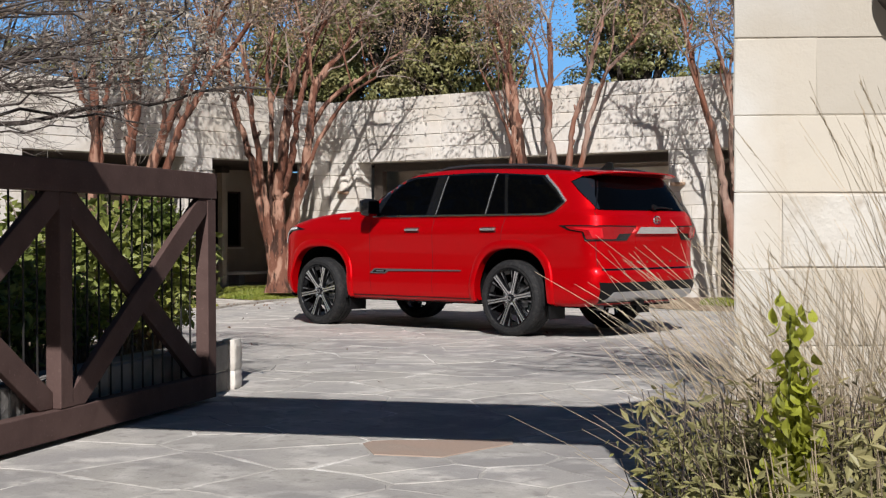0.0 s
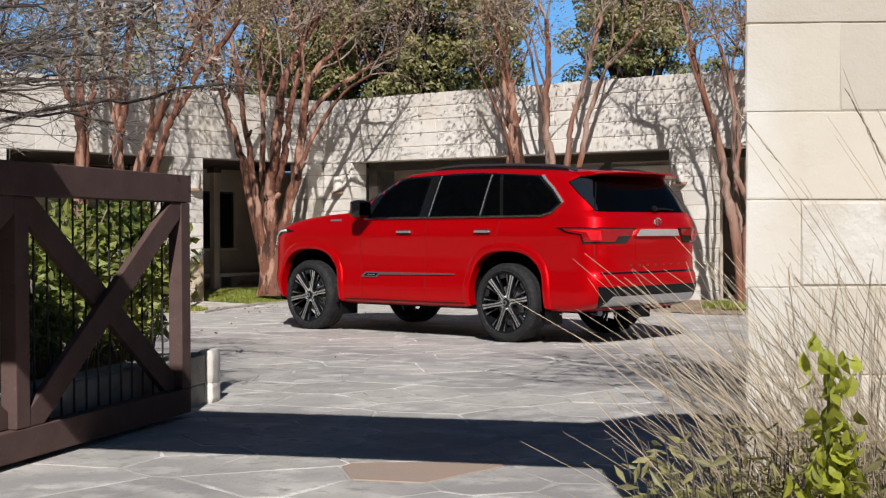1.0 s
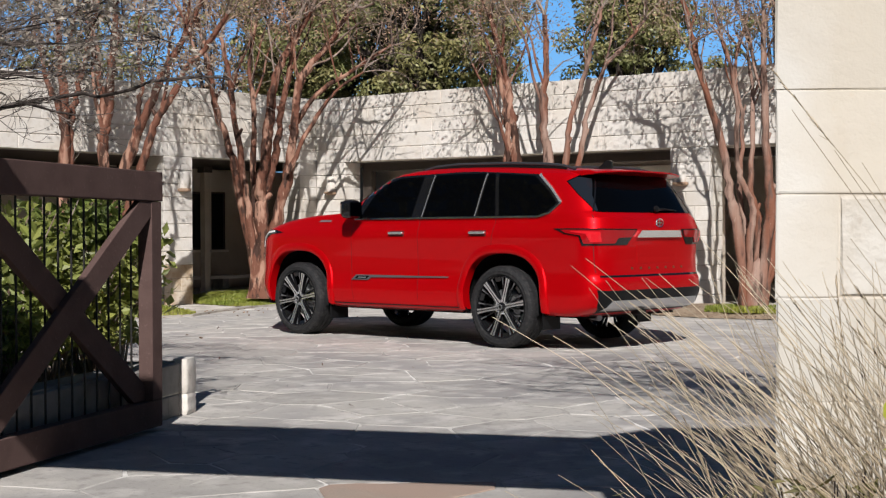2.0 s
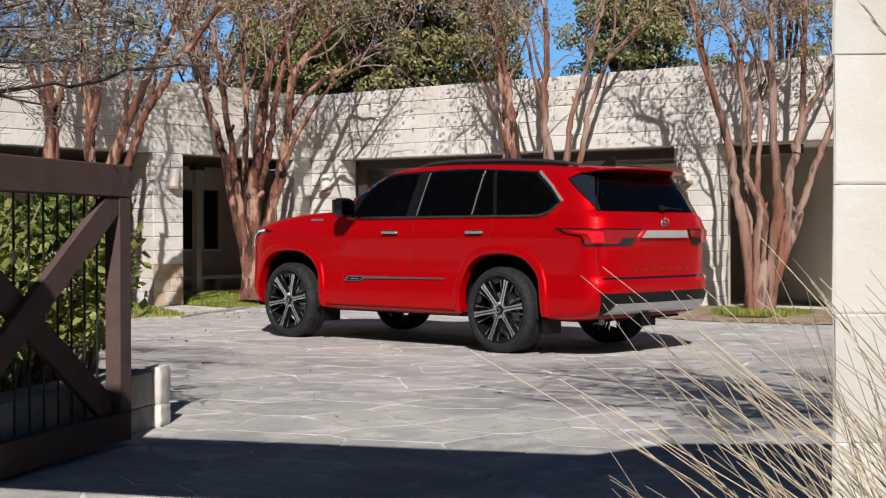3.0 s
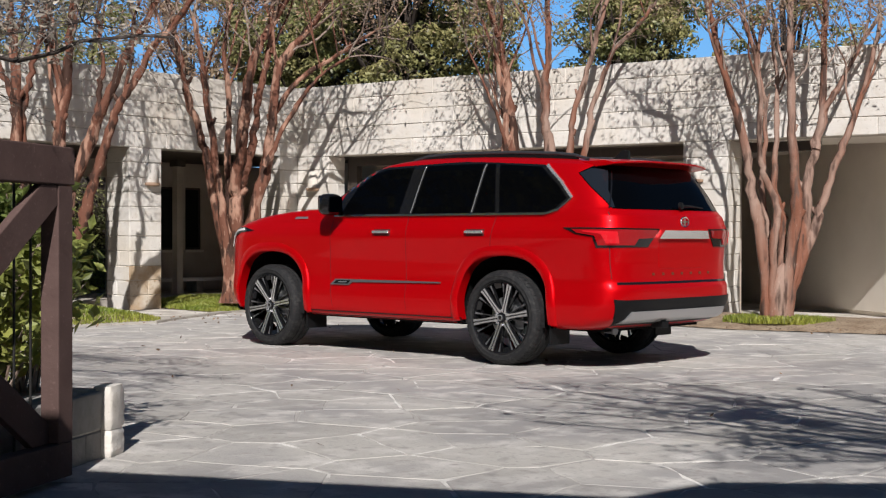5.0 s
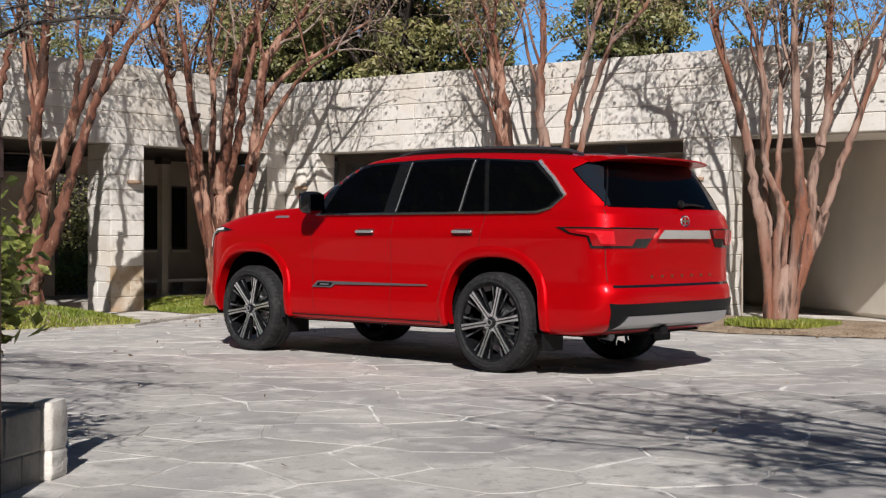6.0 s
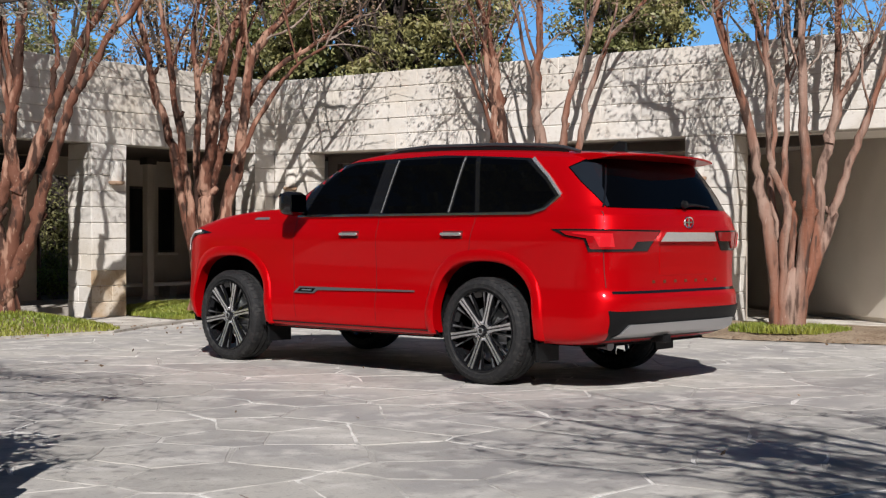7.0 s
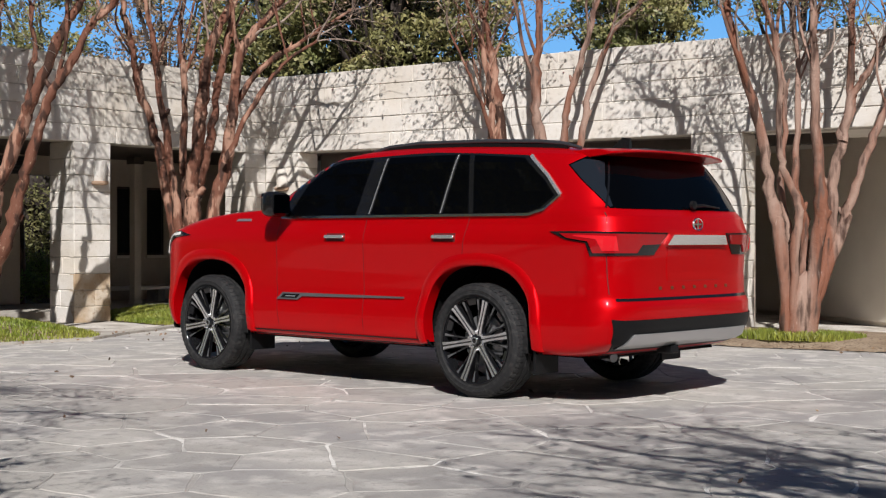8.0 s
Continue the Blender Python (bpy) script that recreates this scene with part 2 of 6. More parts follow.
def thing(name, at, label, category, group="", kind=""):
    ob = new(name)
    ob.empty_display_size = 0.1
    ob.matrix_world = at if isinstance(at, Matrix) else Matrix.Translation(at)
    bpy.context.view_layer.update()
    return tagged(ob, label, category, group, kind)


def solid(name, bag, mat, label, category, kind="", smooth=None, bevel=0.0):
    ob = new(name, mesh_of(bag, name, mat, smooth))
    if bevel:
        b = ob.modifiers.new("bevel", "BEVEL")
        b.width, b.segments, b.limit_method = bevel, 2, "ANGLE"
    return tagged(ob, label, category, kind=kind)


def turned(x, y, z, degrees):
    return pose(x, y, z, 0, 0, degrees)


# ---- ground ----
ground = Bag()
ground.add([(-900, -900, -0.03), (900, -900, -0.03), (900, 900, -0.03), (-900, 900, -0.03)], [(0, 1, 2, 3)])
solid("ground", ground, SOIL, "brown bare soil ground around the courtyard", "ground", "structure")

PAVED = [(-5.6, -9.0), (-5.35, -1.0), (-5.3, 0.3), (-5.75, 1.0), (-6.5, 2.5), (-6.9, 4.0), (-6.2, 4.55), (-1.0, 4.75), (0.4, 4.75), (1.6, 5.0), (7.5, 5.6), (12.0, 0.0), (12.5, -9.0), (15.5, -13.0), (12.5, -17.5), (6.5, -16.0), (4.0, -9.0)]


def inside(p, poly):
    hit = False
    for (x0, y0), (x1, y1) in zip(poly, poly[1:] + poly[:1]):
        if (y0 > p[1]) != (y1 > p[1]) and p[0] < (x1 - x0) * (p[1] - y0) / (y1 - y0) + x0:
            hit = not hit
    return hit


def clip(poly, px, py, nx, ny):
    """The part of a polygon on the side of (px, py) against the normal."""
    outp = []
    for (x0, y0), (x1, y1) in zip(poly, poly[1:] + poly[:1]):
        d0, d1 = (x0 - px) * nx + (y0 - py) * ny, (x1 - px) * nx + (y1 - py) * ny
        if d0 <= 0:
            outp.append((x0, y0))
        if d0 * d1 < 0:
            k = d0 / (d0 - d1)
            outp.append((x0 + (x1 - x0) * k, y0 + (y1 - y0) * k))
    return outp


def flagstones():
    rng = random.Random(11)
    seeds = []
    tries = 0
    while tries < 9000:
        tries += 1
        p = (rng.uniform(-8, 16.5), rng.uniform(-18.5, 7))
        gap = rng.choice((0.28, 0.4, 0.52, 0.7))
        if all((p[0] - q[0]) ** 2 + (p[1] - q[1]) ** 2 > max(gap, q[2]) ** 2 * 0.86 for q in seeds):
            seeds.append((*p, gap))
    cells = []
    for i, s in enumerate(seeds):
        if not inside(s, PAVED):
            continue
        poly = [(s[0] - 1.6, s[1] - 1.6), (s[0] + 1.6, s[1] - 1.6), (s[0] + 1.6, s[1] + 1.6), (s[0] - 1.6, s[1] + 1.6)]
        for j, q in enumerate(seeds):
            dx, dy = q[0] - s[0], q[1] - s[1]
            far = math.hypot(dx, dy)
            if j == i or far > 3.2:
                continue
            joint = rng.choice((0.004, 0.006, 0.009))
            mx, my = s[0] + dx * (0.5 - joint / far), s[1] + dy * (0.5 - joint / far)
            poly = clip(poly, mx, my, dx, dy)
        if len(poly) > 2:
            cells.append((s, poly))
    return cells


def stone_slab(poly, cx, cy, top, rng):
    """A slab with wavering, chamfered edges, its middle at the origin."""
    ring = []
    for (x0, y0), (x1, y1) in zip(poly, poly[1:] + poly[:1]):
        n = max(1, int(math.hypot(x1 - x0, y1 - y0) / 0.13))
        for k in range(n):
            t = k / n
            w = 1 - max(0.0, rng.gauss(0.0, 0.028))
            ring.append(((x0 + (x1 - x0) * t - cx) * w + rng.uniform(-0.008, 0.008), (y0 + (y1 - y0) * t - cy) * w + rng.uniform(-0.008, 0.008)))
    n = len(ring)
    b = Bag()
    verts = [(x, y, -0.03) for x, y in ring] + [(x, y, top - 0.004) for x, y in ring] + [(x * 0.985, y * 0.985, top) for x, y in ring]
    faces = [(i, (i + 1) % n, n + (i + 1) % n, n + i) for i in range(n)] + [(n + i, n + (i + 1) % n, 2 * n + (i + 1) % n, 2 * n + i) for i in range(n)]
    faces.append(tuple(range(2 * n, 3 * n)))
    return b.add(verts, faces)


# low base of the paving, seen in the joints
base = Bag()
base.add([(x, y, -0.0035) for x, y in PAVED], [tuple(range(len(PAVED)))])
paving = solid("pavement", base, JOINT, "grey irregular flagstone paving with pale mortar joints", "paving", "structure")


# ---- building ----
def wall_frame(x, y, degrees):
    """Local x along the wall, local -y out of its face."""
    return turned(x, y, 0, degrees)


RIGHT = wall_frame(-8.15, 5.30, 7.4)
LEFT = wall_frame(-8.20, 5.00, 93.0)   # local x runs back to the corner, so stations are negative
ENTRY = wall_frame(9.014, -8.788, 41.0)

block_cache = {}


def block_mesh(length, height, depth, mat, seed):
    key = (round(length, 2), round(height, 3), depth, mat.name, seed)
    if key not in block_cache:
        rng = random.Random(str(key))
        c, j = (0.003 if mat is CREAMSTONE else 0.008), lambda: rng.uniform(-0.003, 0.003)
        g = 0.0008 if mat is CREAMSTONE else 0.004
        l, h, d = length / 2 - g * 0.4, height / 2 - g, depth
        b = Bag()
        back = [(-l, d, -h), (l, d, -h), (l, d, h), (-l, d, h)]
        mid = [(-l + j(), c, -h + j()), (l + j(), c, -h + j()), (l + j(), c, h + j()), (-l + j(), c, h + j())]
        face = [(-l + c + j(), j(), -h + c + j()), (l - c + j(), j(), -h + c + j()), (l - c + j(), j(), h - c + j()), (-l + c + j(), j(), h - c + j())]
        f = [(0, 1, 2, 3)]
        for o in (0, 4):
            f += [(o + i, o + (i + 1) % 4, o + 4 + (i + 1) % 4, o + 4 + i) for i in range(4)]
        f.append((8, 9, 10, 11))
        b.add(back + mid + face, f)
        block_cache[key] = mesh_of(b, "stone_block", mat)
    return block_cache[key]


pending_blocks = []


def block_wall(parent, frame_m, s0, s1, z0, z1, course, lengths, depth, mat, seed, inset=0.0):
    """Queues the stone blocks of one stretch of wall face; inset: how far the face stands behind the frame's plane."""
    pending_blocks.append((parent, frame_m, s0, s1, z0, z1, course, lengths, depth, mat, seed, inset))


def lay_blocks():
    for parent, frame_m, s0, s1, z0, z1, course, lengths, depth, mat, seed, inset in pending_blocks:
        rng = random.Random(seed)
        rows = max(1, round((z1 - z0) / course))
        h = (z1 - z0) / rows
        for r in range(rows):
            s = s0
            first = True
            while s < s1 - 0.01:
                l = rng.choice(lengths) * (rng.uniform(0.4, 0.9) if first and r % 2 else 1)
                l = round(l / 0.05) * 0.05
                if s1 - s - l < 0.18:
                    l = s1 - s
                first = False
                ob = new("stone_block", block_mesh(l, h, depth, mat, rng.randrange(3)))
                ob.matrix_world = frame_m @ pose(s + l / 2, inset + rng.uniform(-0.003, 0.003) * (0.25 if mat is CREAMSTONE else 1.0), z0 + h * (r + 0.5))
                ob.parent = parent
                ob.matrix_parent_inverse = parent.matrix_world.inverted()
                s += l


def wall_piece(name, frame_m, boxes, label, mat=MORTAR):
    b = Bag()
    for q in boxes:
        b.box(*q, frame_m)
    return solid(name, b, mat, label, "wall", "structure")


# right wing: fascia over two garage openings, piers between
TH = 0.45
F0, F1 = 2.45, 3.62
wr = wall_piece("wall_east", RIGHT, [(-0.12, 0.012, F0 + 0.01, 12.4, TH, F1 - 0.01), (-0.3, 0.03, -0.1, 0.60, TH, F0 + 0.01), (7.05, 0.012, -0.1, 7.69, TH - 0.012, F0 + 0.01), (11.2, 0.012, -0.1, 12.4, TH, F0 + 0.01)], "pale limestone block wall with garage openings below a deep fascia")
block_wall(wr, RIGHT, -0.05, 12.4, F0, F1, 0.234, (0.6, 0.8, 1.0, 1.2), 0.1, LIMESTONE, 3)
block_wall(wr, RIGHT, -0.05, 0.61, 0.0, F0, 0.2227, (0.4, 0.61), 0.1, LIMESTONE, 4)
block_wall(wr, RIGHT, 7.04, 7.70, 0.0, F0, 0.2227, (0.3, 0.4, 0.66), 0.1, LIMESTONE, 5)
block_wall(wr, RIGHT, 11.19, 12.4, 0.0, F0, 0.2227, (0.4, 0.6), 0.1, LIMESTONE, 6)
REVEAL_E = RIGHT @ pose(7.70, 0.0, 0, 0, 0, 90)
block_wall(wr, REVEAL_E, 0.012, TH, 0.0, F0, 0.2227, (0.25, 0.44), 0.012, LIMESTONE, 7)
REVEAL_C = RIGHT @ pose(0.61, 0.0, 0, 0, 0, 90)
block_wall(wr, REVEAL_C, 0.012, TH, 0.0, F0, 0.2227, (0.25, 0.44), 0.012, LIMESTONE, 8)

# left wing: fascia, one corner pier and one free pier, open porch between
wl = wall_piece("wall_north", LEFT, [(-8.5, 0.012, F0 + 0.01, 0.30, TH, F1 - 0.01), (-0.10, 0.012, -0.1, 0.34, TH, F0 + 0.01), (-3.19, 0.012, -0.1, -2.61, 0.545, F0 + 0.008), (-8.5, 0.012, -0.1, -6.4, TH, F0 + 0.01)], "pale limestone block wall over an open porch")
block_wall(wl, LEFT, -8.5, 0.31, F0, F1, 0.234, (0.6, 0.8, 1.0, 1.2), 0.1, LIMESTONE, 13)
block_wall(wl, LEFT, -0.12, 0.31, 0.0, F0, 0.2227, (0.4,), 0.1, LIMESTONE, 14)
block_wall(wl, LEFT, -3.20, -2.60, 0.67, F0, 0.2227, (0.45, 0.6), 0.1, LIMESTONE, 15)
block_wall(wl, LEFT, -3.20, -2.60, 0.0, 0.67, 0.2227, (0.6,), 0.1, TANSTONE, 19)
block_wall(wl, LEFT, -8.5, -6.39, 0.0, F0, 0.2227, (0.3, 0.4, 0.6), 0.1, LIMESTONE, 16)
for s, deep, seed in ((-3.20, 0.556, 17), (-0.12, TH, 18)):
    block_wall(wl, LEFT @ pose(s, deep, 0, 0, 0, -90), 0.0, deep - 0.012, 0.0, F0, 0.2227, (0.55,), 0.012, LIMESTONE, seed)

# roofs and inner walls
inner = Bag()
inner.box(0.0, TH, F0 + 0.02, 7.7, 1.45, F0 + 0.09, RIGHT)
inner.box(0.0, 1.45, F0 + 0.02, 4.4, 6.5, F0 + 0.09, RIGHT)
inner.box(-8.5, TH, F0 + 0.022, 2.4, 5.0, F0 + 0.094, LEFT)
solid("ceiling", inner, SOFFIT, "dark brown boarded soffit over garages and porch", "ceiling", "structure")
# raised and paled to throw daylight onto the recess door
high = Bag()
high.box(7.7, TH, F0 + 0.02, 12.4, 1.9, F0 + 0.09, RIGHT)
high.box(7.7, 1.9, 3.20, 12.4, 6.4, 3.26, RIGHT)
high.box(7.6, 1.8, F0 + 0.092, 12.4, 1.9, 3.26, RIGHT)
high.box(4.4, 1.45, F0 + 0.02, 7.7, 6.4, F0 + 0.09, RIGHT)
high.box(7.6, 1.9, F0 + 0.092, 7.7, 6.4, 3.26, RIGHT)
solid("ceiling_recess", high, BRIGHTENER, "pale ceiling added over the angled recess to bounce light onto its door", "ceiling", "structure")
roof = Bag()
roof.box(-5.2, TH + 0.002, F1 - 0.25, 12.4, 6.6, F1 - 0.1, RIGHT)
roof.box(-8.5, TH + 0.002, F1 - 0.26, 0.45, 5.1, F1 - 0.11, LEFT)
solid("roof", roof, ROOF, "flat grey felt roof behind the parapet", "roof", "structure")
# no wall at the right end, so daylight reaches the recess
back = Bag()
back.box(-5.2, 6.4, -0.1, 12.4, 6.6, F1 - 0.25, RIGHT)
back.box(-8.5, TH, -0.1, -8.3, 5.0, F1 - 0.26, LEFT)
solid("wall_back", back, TANWALL, "plain tan outer walls, the right end left open for daylight", "wall", "structure")

# garage behind the car: recessed tan door in a dark frame
g = Bag()
g.box(0.62, 1.30, -0.1, 7.3, 1.45, F0 + 0.02, RIGHT)
solid("wall_garage", g, TANWALL, "tan plastered wall inside the garage recess", "wall", "structure")
fr = Bag()
fr.box(0.66, TH + 0.01, -0.05, 0.86, TH + 0.15, 2.33, RIGHT)
fr.box(0.66, TH + 0.01, 2.30, 7.05, TH + 0.15, 2.44, RIGHT)
solid("trim_garage", fr, DARKTRIM, "dark bronze painted frame of the garage opening", "trim", "structure", bevel=0.006)


def garage_door(name, m, width, height, rows, label):
    d = thing(name, m, label, "garage door", kind="structure")
    h = height / rows
    for r in range(rows):
        part("panel", Bag().box(0, 0, r * h + 0.004, width, 0.04, (r + 1) * h - 0.004), TANDOOR, d, bevel=0.004)
    return d


solid("trim_recess", Bag().box(7.715, TH + 0.01, 2.31, 8.80, TH + 0.16, 2.44, RIGHT), DARKTRIM, "dark bronze lintel board of the angled recess", "trim", "structure", bevel=0.006)
garage_door("door_1", RIGHT @ pose(1.1, 1.25, 0.02), 5.6, 2.25, 4, "tan painted sectional garage door, closed")

apron = Bag()
apron.add([RIGHT @ Vector((x, y, -0.012)) for x, y in ((0.62, -0.25), (7.04, -0.25), (7.04, 1.3), (0.62, 1.3))], [(0, 1, 2, 3)])
apron.add([RIGHT @ Vector((x, y, -0.012)) for x, y in ((7.72, -0.9), (11.19, -0.9), (11.19, 1.46), (7.72, 1.46))], [(0, 1, 2, 3)])
# carried on behind the garage wall to bounce light onto the door
apron.add([RIGHT @ Vector((x, y, -0.012)) for x, y in ((4.5, 1.46), (11.19, 1.46), (11.19, 6.3), (4.5, 6.3))], [(0, 1, 2, 3)])
solid("floor_apron", apron, CONCRETE, "pale worn concrete apron before the garage doors", "floor", "structure")

# angled garage beyond the pier
A = turned(-1.75, 10.1, 0, -33.7)
ga = Bag()
ga.box(-2.5, 0.05, -0.1, 6.2, 0.2, 3.19, A)
ga.box(-2.7, -1.6, -0.1, -2.5, 0.2, 3.19, A)
solid("wall_recess", ga, TANDOOR, "tan plastered wall of the angled recess", "wall", "structure")
garage_door("door_2", A @ pose(-2.2, 0.0, 0.05), 7.0, 2.95, 1, "plain tan flush garage door in shade")

# deep porch behind the left wing, open to the garden at one end
PD, PZ = 3.4, 0.10
HOLES = [(0.09, 0.50), (0.72, 1.10)]
pw = Bag()
for a, b_ in ((-8.5, -1.78), (-0.98, 0.09), (0.50, 0.72), (1.10, 4.6)):
    pw.box(a, PD, -0.1, b_, PD + 0.15, F0 + 0.02, LEFT)
pw.box(-1.78, PD, 2.16, -0.98, PD + 0.15, F0 + 0.02, LEFT)
for a, b_ in HOLES:
    pw.box(a, PD, -0.1, b_, PD + 0.15, 0.86, LEFT)
    pw.box(a, PD, 2.02, b_, PD + 0.15, F0 + 0.02, LEFT)
solid("wall_porch", pw, TANWALL, "tan plastered porch wall with dark windows and a garden opening", "wall", "structure")
porch_floor = Bag()
porch_floor.box(-8.4, 1.25, -0.2, 2.0, PD, PZ, LEFT)
solid("floor_porch", porch_floor, KERB, "grey stone porch floor in shade", "floor", "structure")
GLASS = material("dark_glass", (0.012, 0.014, 0.016), 0.06, spec=0.6)
for a, b_ in HOLES:
    w = thing("window", LEFT @ pose((a + b_) / 2, PD, 0.86), "dark glazed porch window in a tan frame", "window", "porch windows", "structure")
    hw, top = (b_ - a) / 2, 1.16
    for q in ((-hw, 0.02, 0.0, -hw + 0.035, 0.1, top), (hw - 0.035, 0.02, 0.0, hw, 0.1, top), (-hw + 0.035, 0.02, 0.0, hw - 0.035, 0.1, 0.04), (-hw + 0.035, 0.02, top - 0.04, hw - 0.035, 0.1, top)):
        part("window_frame", Bag().box(*q), DARKTRIM, w)
    part("pane", Bag().box(-hw + 0.035, 0.05, 0.04, hw - 0.035, 0.06, top - 0.04), GLASS, w)
    part("window_sill", Bag().box(-hw - 0.03, -0.05, -0.05, hw + 0.03, 0.02, -0.004), TANDOOR, w)


def porch_post(s):
    p = thing("porch_post", LEFT @ pose(s, 2.2, PZ), "slim tan painted square porch post", "post", "porch posts")
    part("shaft", Bag().box(-0.065, -0.065, 0.0, 0.065, 0.065, 2.33), TANWALL, p, bevel=0.006)
    part("base", Bag().box(-0.08, -0.08, 0.0, 0.08, 0.08, 0.06), TANWALL, p, bevel=0.006)
    part("bracket", Bag().box(-0.10, -0.10, 2.23, 0.10, 0.10, 2.345), DARKTRIM, p, bevel=0.006)
    return p


for s in (-0.46, -5.0):
    porch_post(s)
# the white seat paints in a sunlit line along a low top edge
rail = thing("porch_bench", LEFT @ pose(0.4, 2.75, PZ), "low stone bench on the porch, its white top in place of a sun line", "bench")
part("seat", Bag().box(-1.3, -0.18, 0.20, 1.2, 0.18, 0.26), BRIGHTENER, rail, "seat slab painted white as a line of sunlight", bevel=0.01)
for s in (-1.1, 0.0, 1.0):
    part("support", Bag().box(s - 0.08, -0.15, 0.0, s + 0.08, 0.15, 0.198), KERB, rail, bevel=0.01)
louvre = thing("porch_louvre", LEFT @ pose(-3.1, 2.9, 2.13), "dark slatted louvre screen under the porch ceiling", "louvre")
for i in range(6):
    part("slat", Bag().box(-1.9, -0.05, -0.006, 1.15, 0.05, 0.006, pose(0, 0, 0.03 + 0.045 * i, 28, 0, 0)), DARKSLAT, louvre)
for x in (-1.92, -0.4, 1.15):
    part("hanger", Bag().box(x, -0.012, 0.0, x + 0.02, 0.012, 0.335), DARKTRIM, louvre)


def sconce(m, label="pale half-round wall light on a clay ledge"):
    s = thing("wall_light", m, label, "wall light", "wall lights on the piers")
    n = 16
    shade, ledge = Bag(), Bag()
    for bag, rows in ((shade, ((0.085, 0.0), (0.09, 0.02), (0.105, 0.26), (0.10, 0.27), (0.09, 0.262))), (ledge, ((0.05, -0.06), (0.12, -0.045), (0.13, -0.03), (0.13, -0.004), (0.0, -0.004)))):
        verts = [(r * math.cos(math.pi * k / n), -r * 0.9 * math.sin(math.pi * k / n), z) for r, z in rows for k in range(n + 1)]
        bag.add(verts, [(i * (n + 1) + k, i * (n + 1) + k + 1, (i + 1) * (n + 1) + k + 1, (i + 1) * (n + 1) + k) for i in range(len(rows) - 1) for k in range(n)])
    part("shade", shade, LIMESTONE, s, "pale half-round shade", smooth=40)
    part("ledge", ledge, CLAY, s, "brown clay ledge", smooth=40)
    part("back_plate", Bag().box(-0.08, 0.0, -0.03, 0.08, 0.01, 0.25), CLAY, s)
    return s


CLAY = material("clay", (0.46, 0.31, 0.21), 0.8, noise_mix=[(12, 4, (0.40, 0.27, 0.19), 0.45, 0.7)], bump=[(40, 0.2)])
sconce(RIGHT @ pose(0.30, -0.014, 1.93))
sconce(RIGHT @ pose(7.22, -0.014, 1.93))
sconce(LEFT @ pose(-2.80, -0.014, 1.93))

# ---- entrance wall, portal beam and left pier ----
plan = [(0.012, 0.0045), (5.0, 0.0045), (5.0, 0.5), (0.6, 0.5)]
we = solid("wall_entry", Bag().add([ENTRY @ Vector((x, y, z)) for z in (-0.2, 3.55) for x, y in plan], [(0, 1, 2, 3), (7, 6, 5, 4)] + [(i, (i + 1) % 4, 4 + (i + 1) % 4, 4 + i) for i in range(4)]), PALEMORTAR, "cream limestone block entrance wall in full sun", "wall", "structure")
block_wall(we, ENTRY, 0.0, 5.0, -0.16, 1.015, 0.235, (0.5, 0.62, 0.75), 0.006, CREAMSTONE, 23)
block_wall(we, ENTRY, 0.0, 0.14, 1.015, 1.25, 0.235, (0.14,), 0.006, CREAMSTONE, 25)
block_wall(we, ENTRY, 0.14, 0.74, 1.015, 1.25, 0.235, (0.60,), 0.010, ROUGHSTONE, 26)
block_wall(we, ENTRY, 0.74, 5.0, 1.015, 1.25, 0.235, (0.5, 0.62, 0.75), 0.006, CREAMSTONE, 27)
block_wall(we, ENTRY, 0.0, 5.0, 1.25, 3.60, 0.235, (0.5, 0.62, 0.75), 0.006, CREAMSTONE, 28)
BEAM = wall_frame(5.0, -10.93, 28.0)
beam = Bag()
beam.box(-1.6, -0.12, 2.47, 4.75, 0.2, 3.5, BEAM)
beam.box(-1.6, -0.14, -0.1, 1.1, 0.22, 2.47, BEAM)
solid("wall_portal", beam, CREAMSTONE, "cream stone portal beam over the gateway", "wall", "structure")
lan = thing("wall_lantern", ENTRY @ pose(0.52, -0.004, 1.88), "dark bronze round wall lantern", "wall light")
part("lamp_body", Bag().lathe([(0.0, -0.16), (0.05, -0.155), (0.085, -0.13), (0.1, -0.09), (0.1, 0.0)], 24), DARKTRIM, lan, smooth=40)


# ---- gate ----
GATE = turned(3.755, -6.743, 0, -62.6)     # local x from the free end towards the hinge


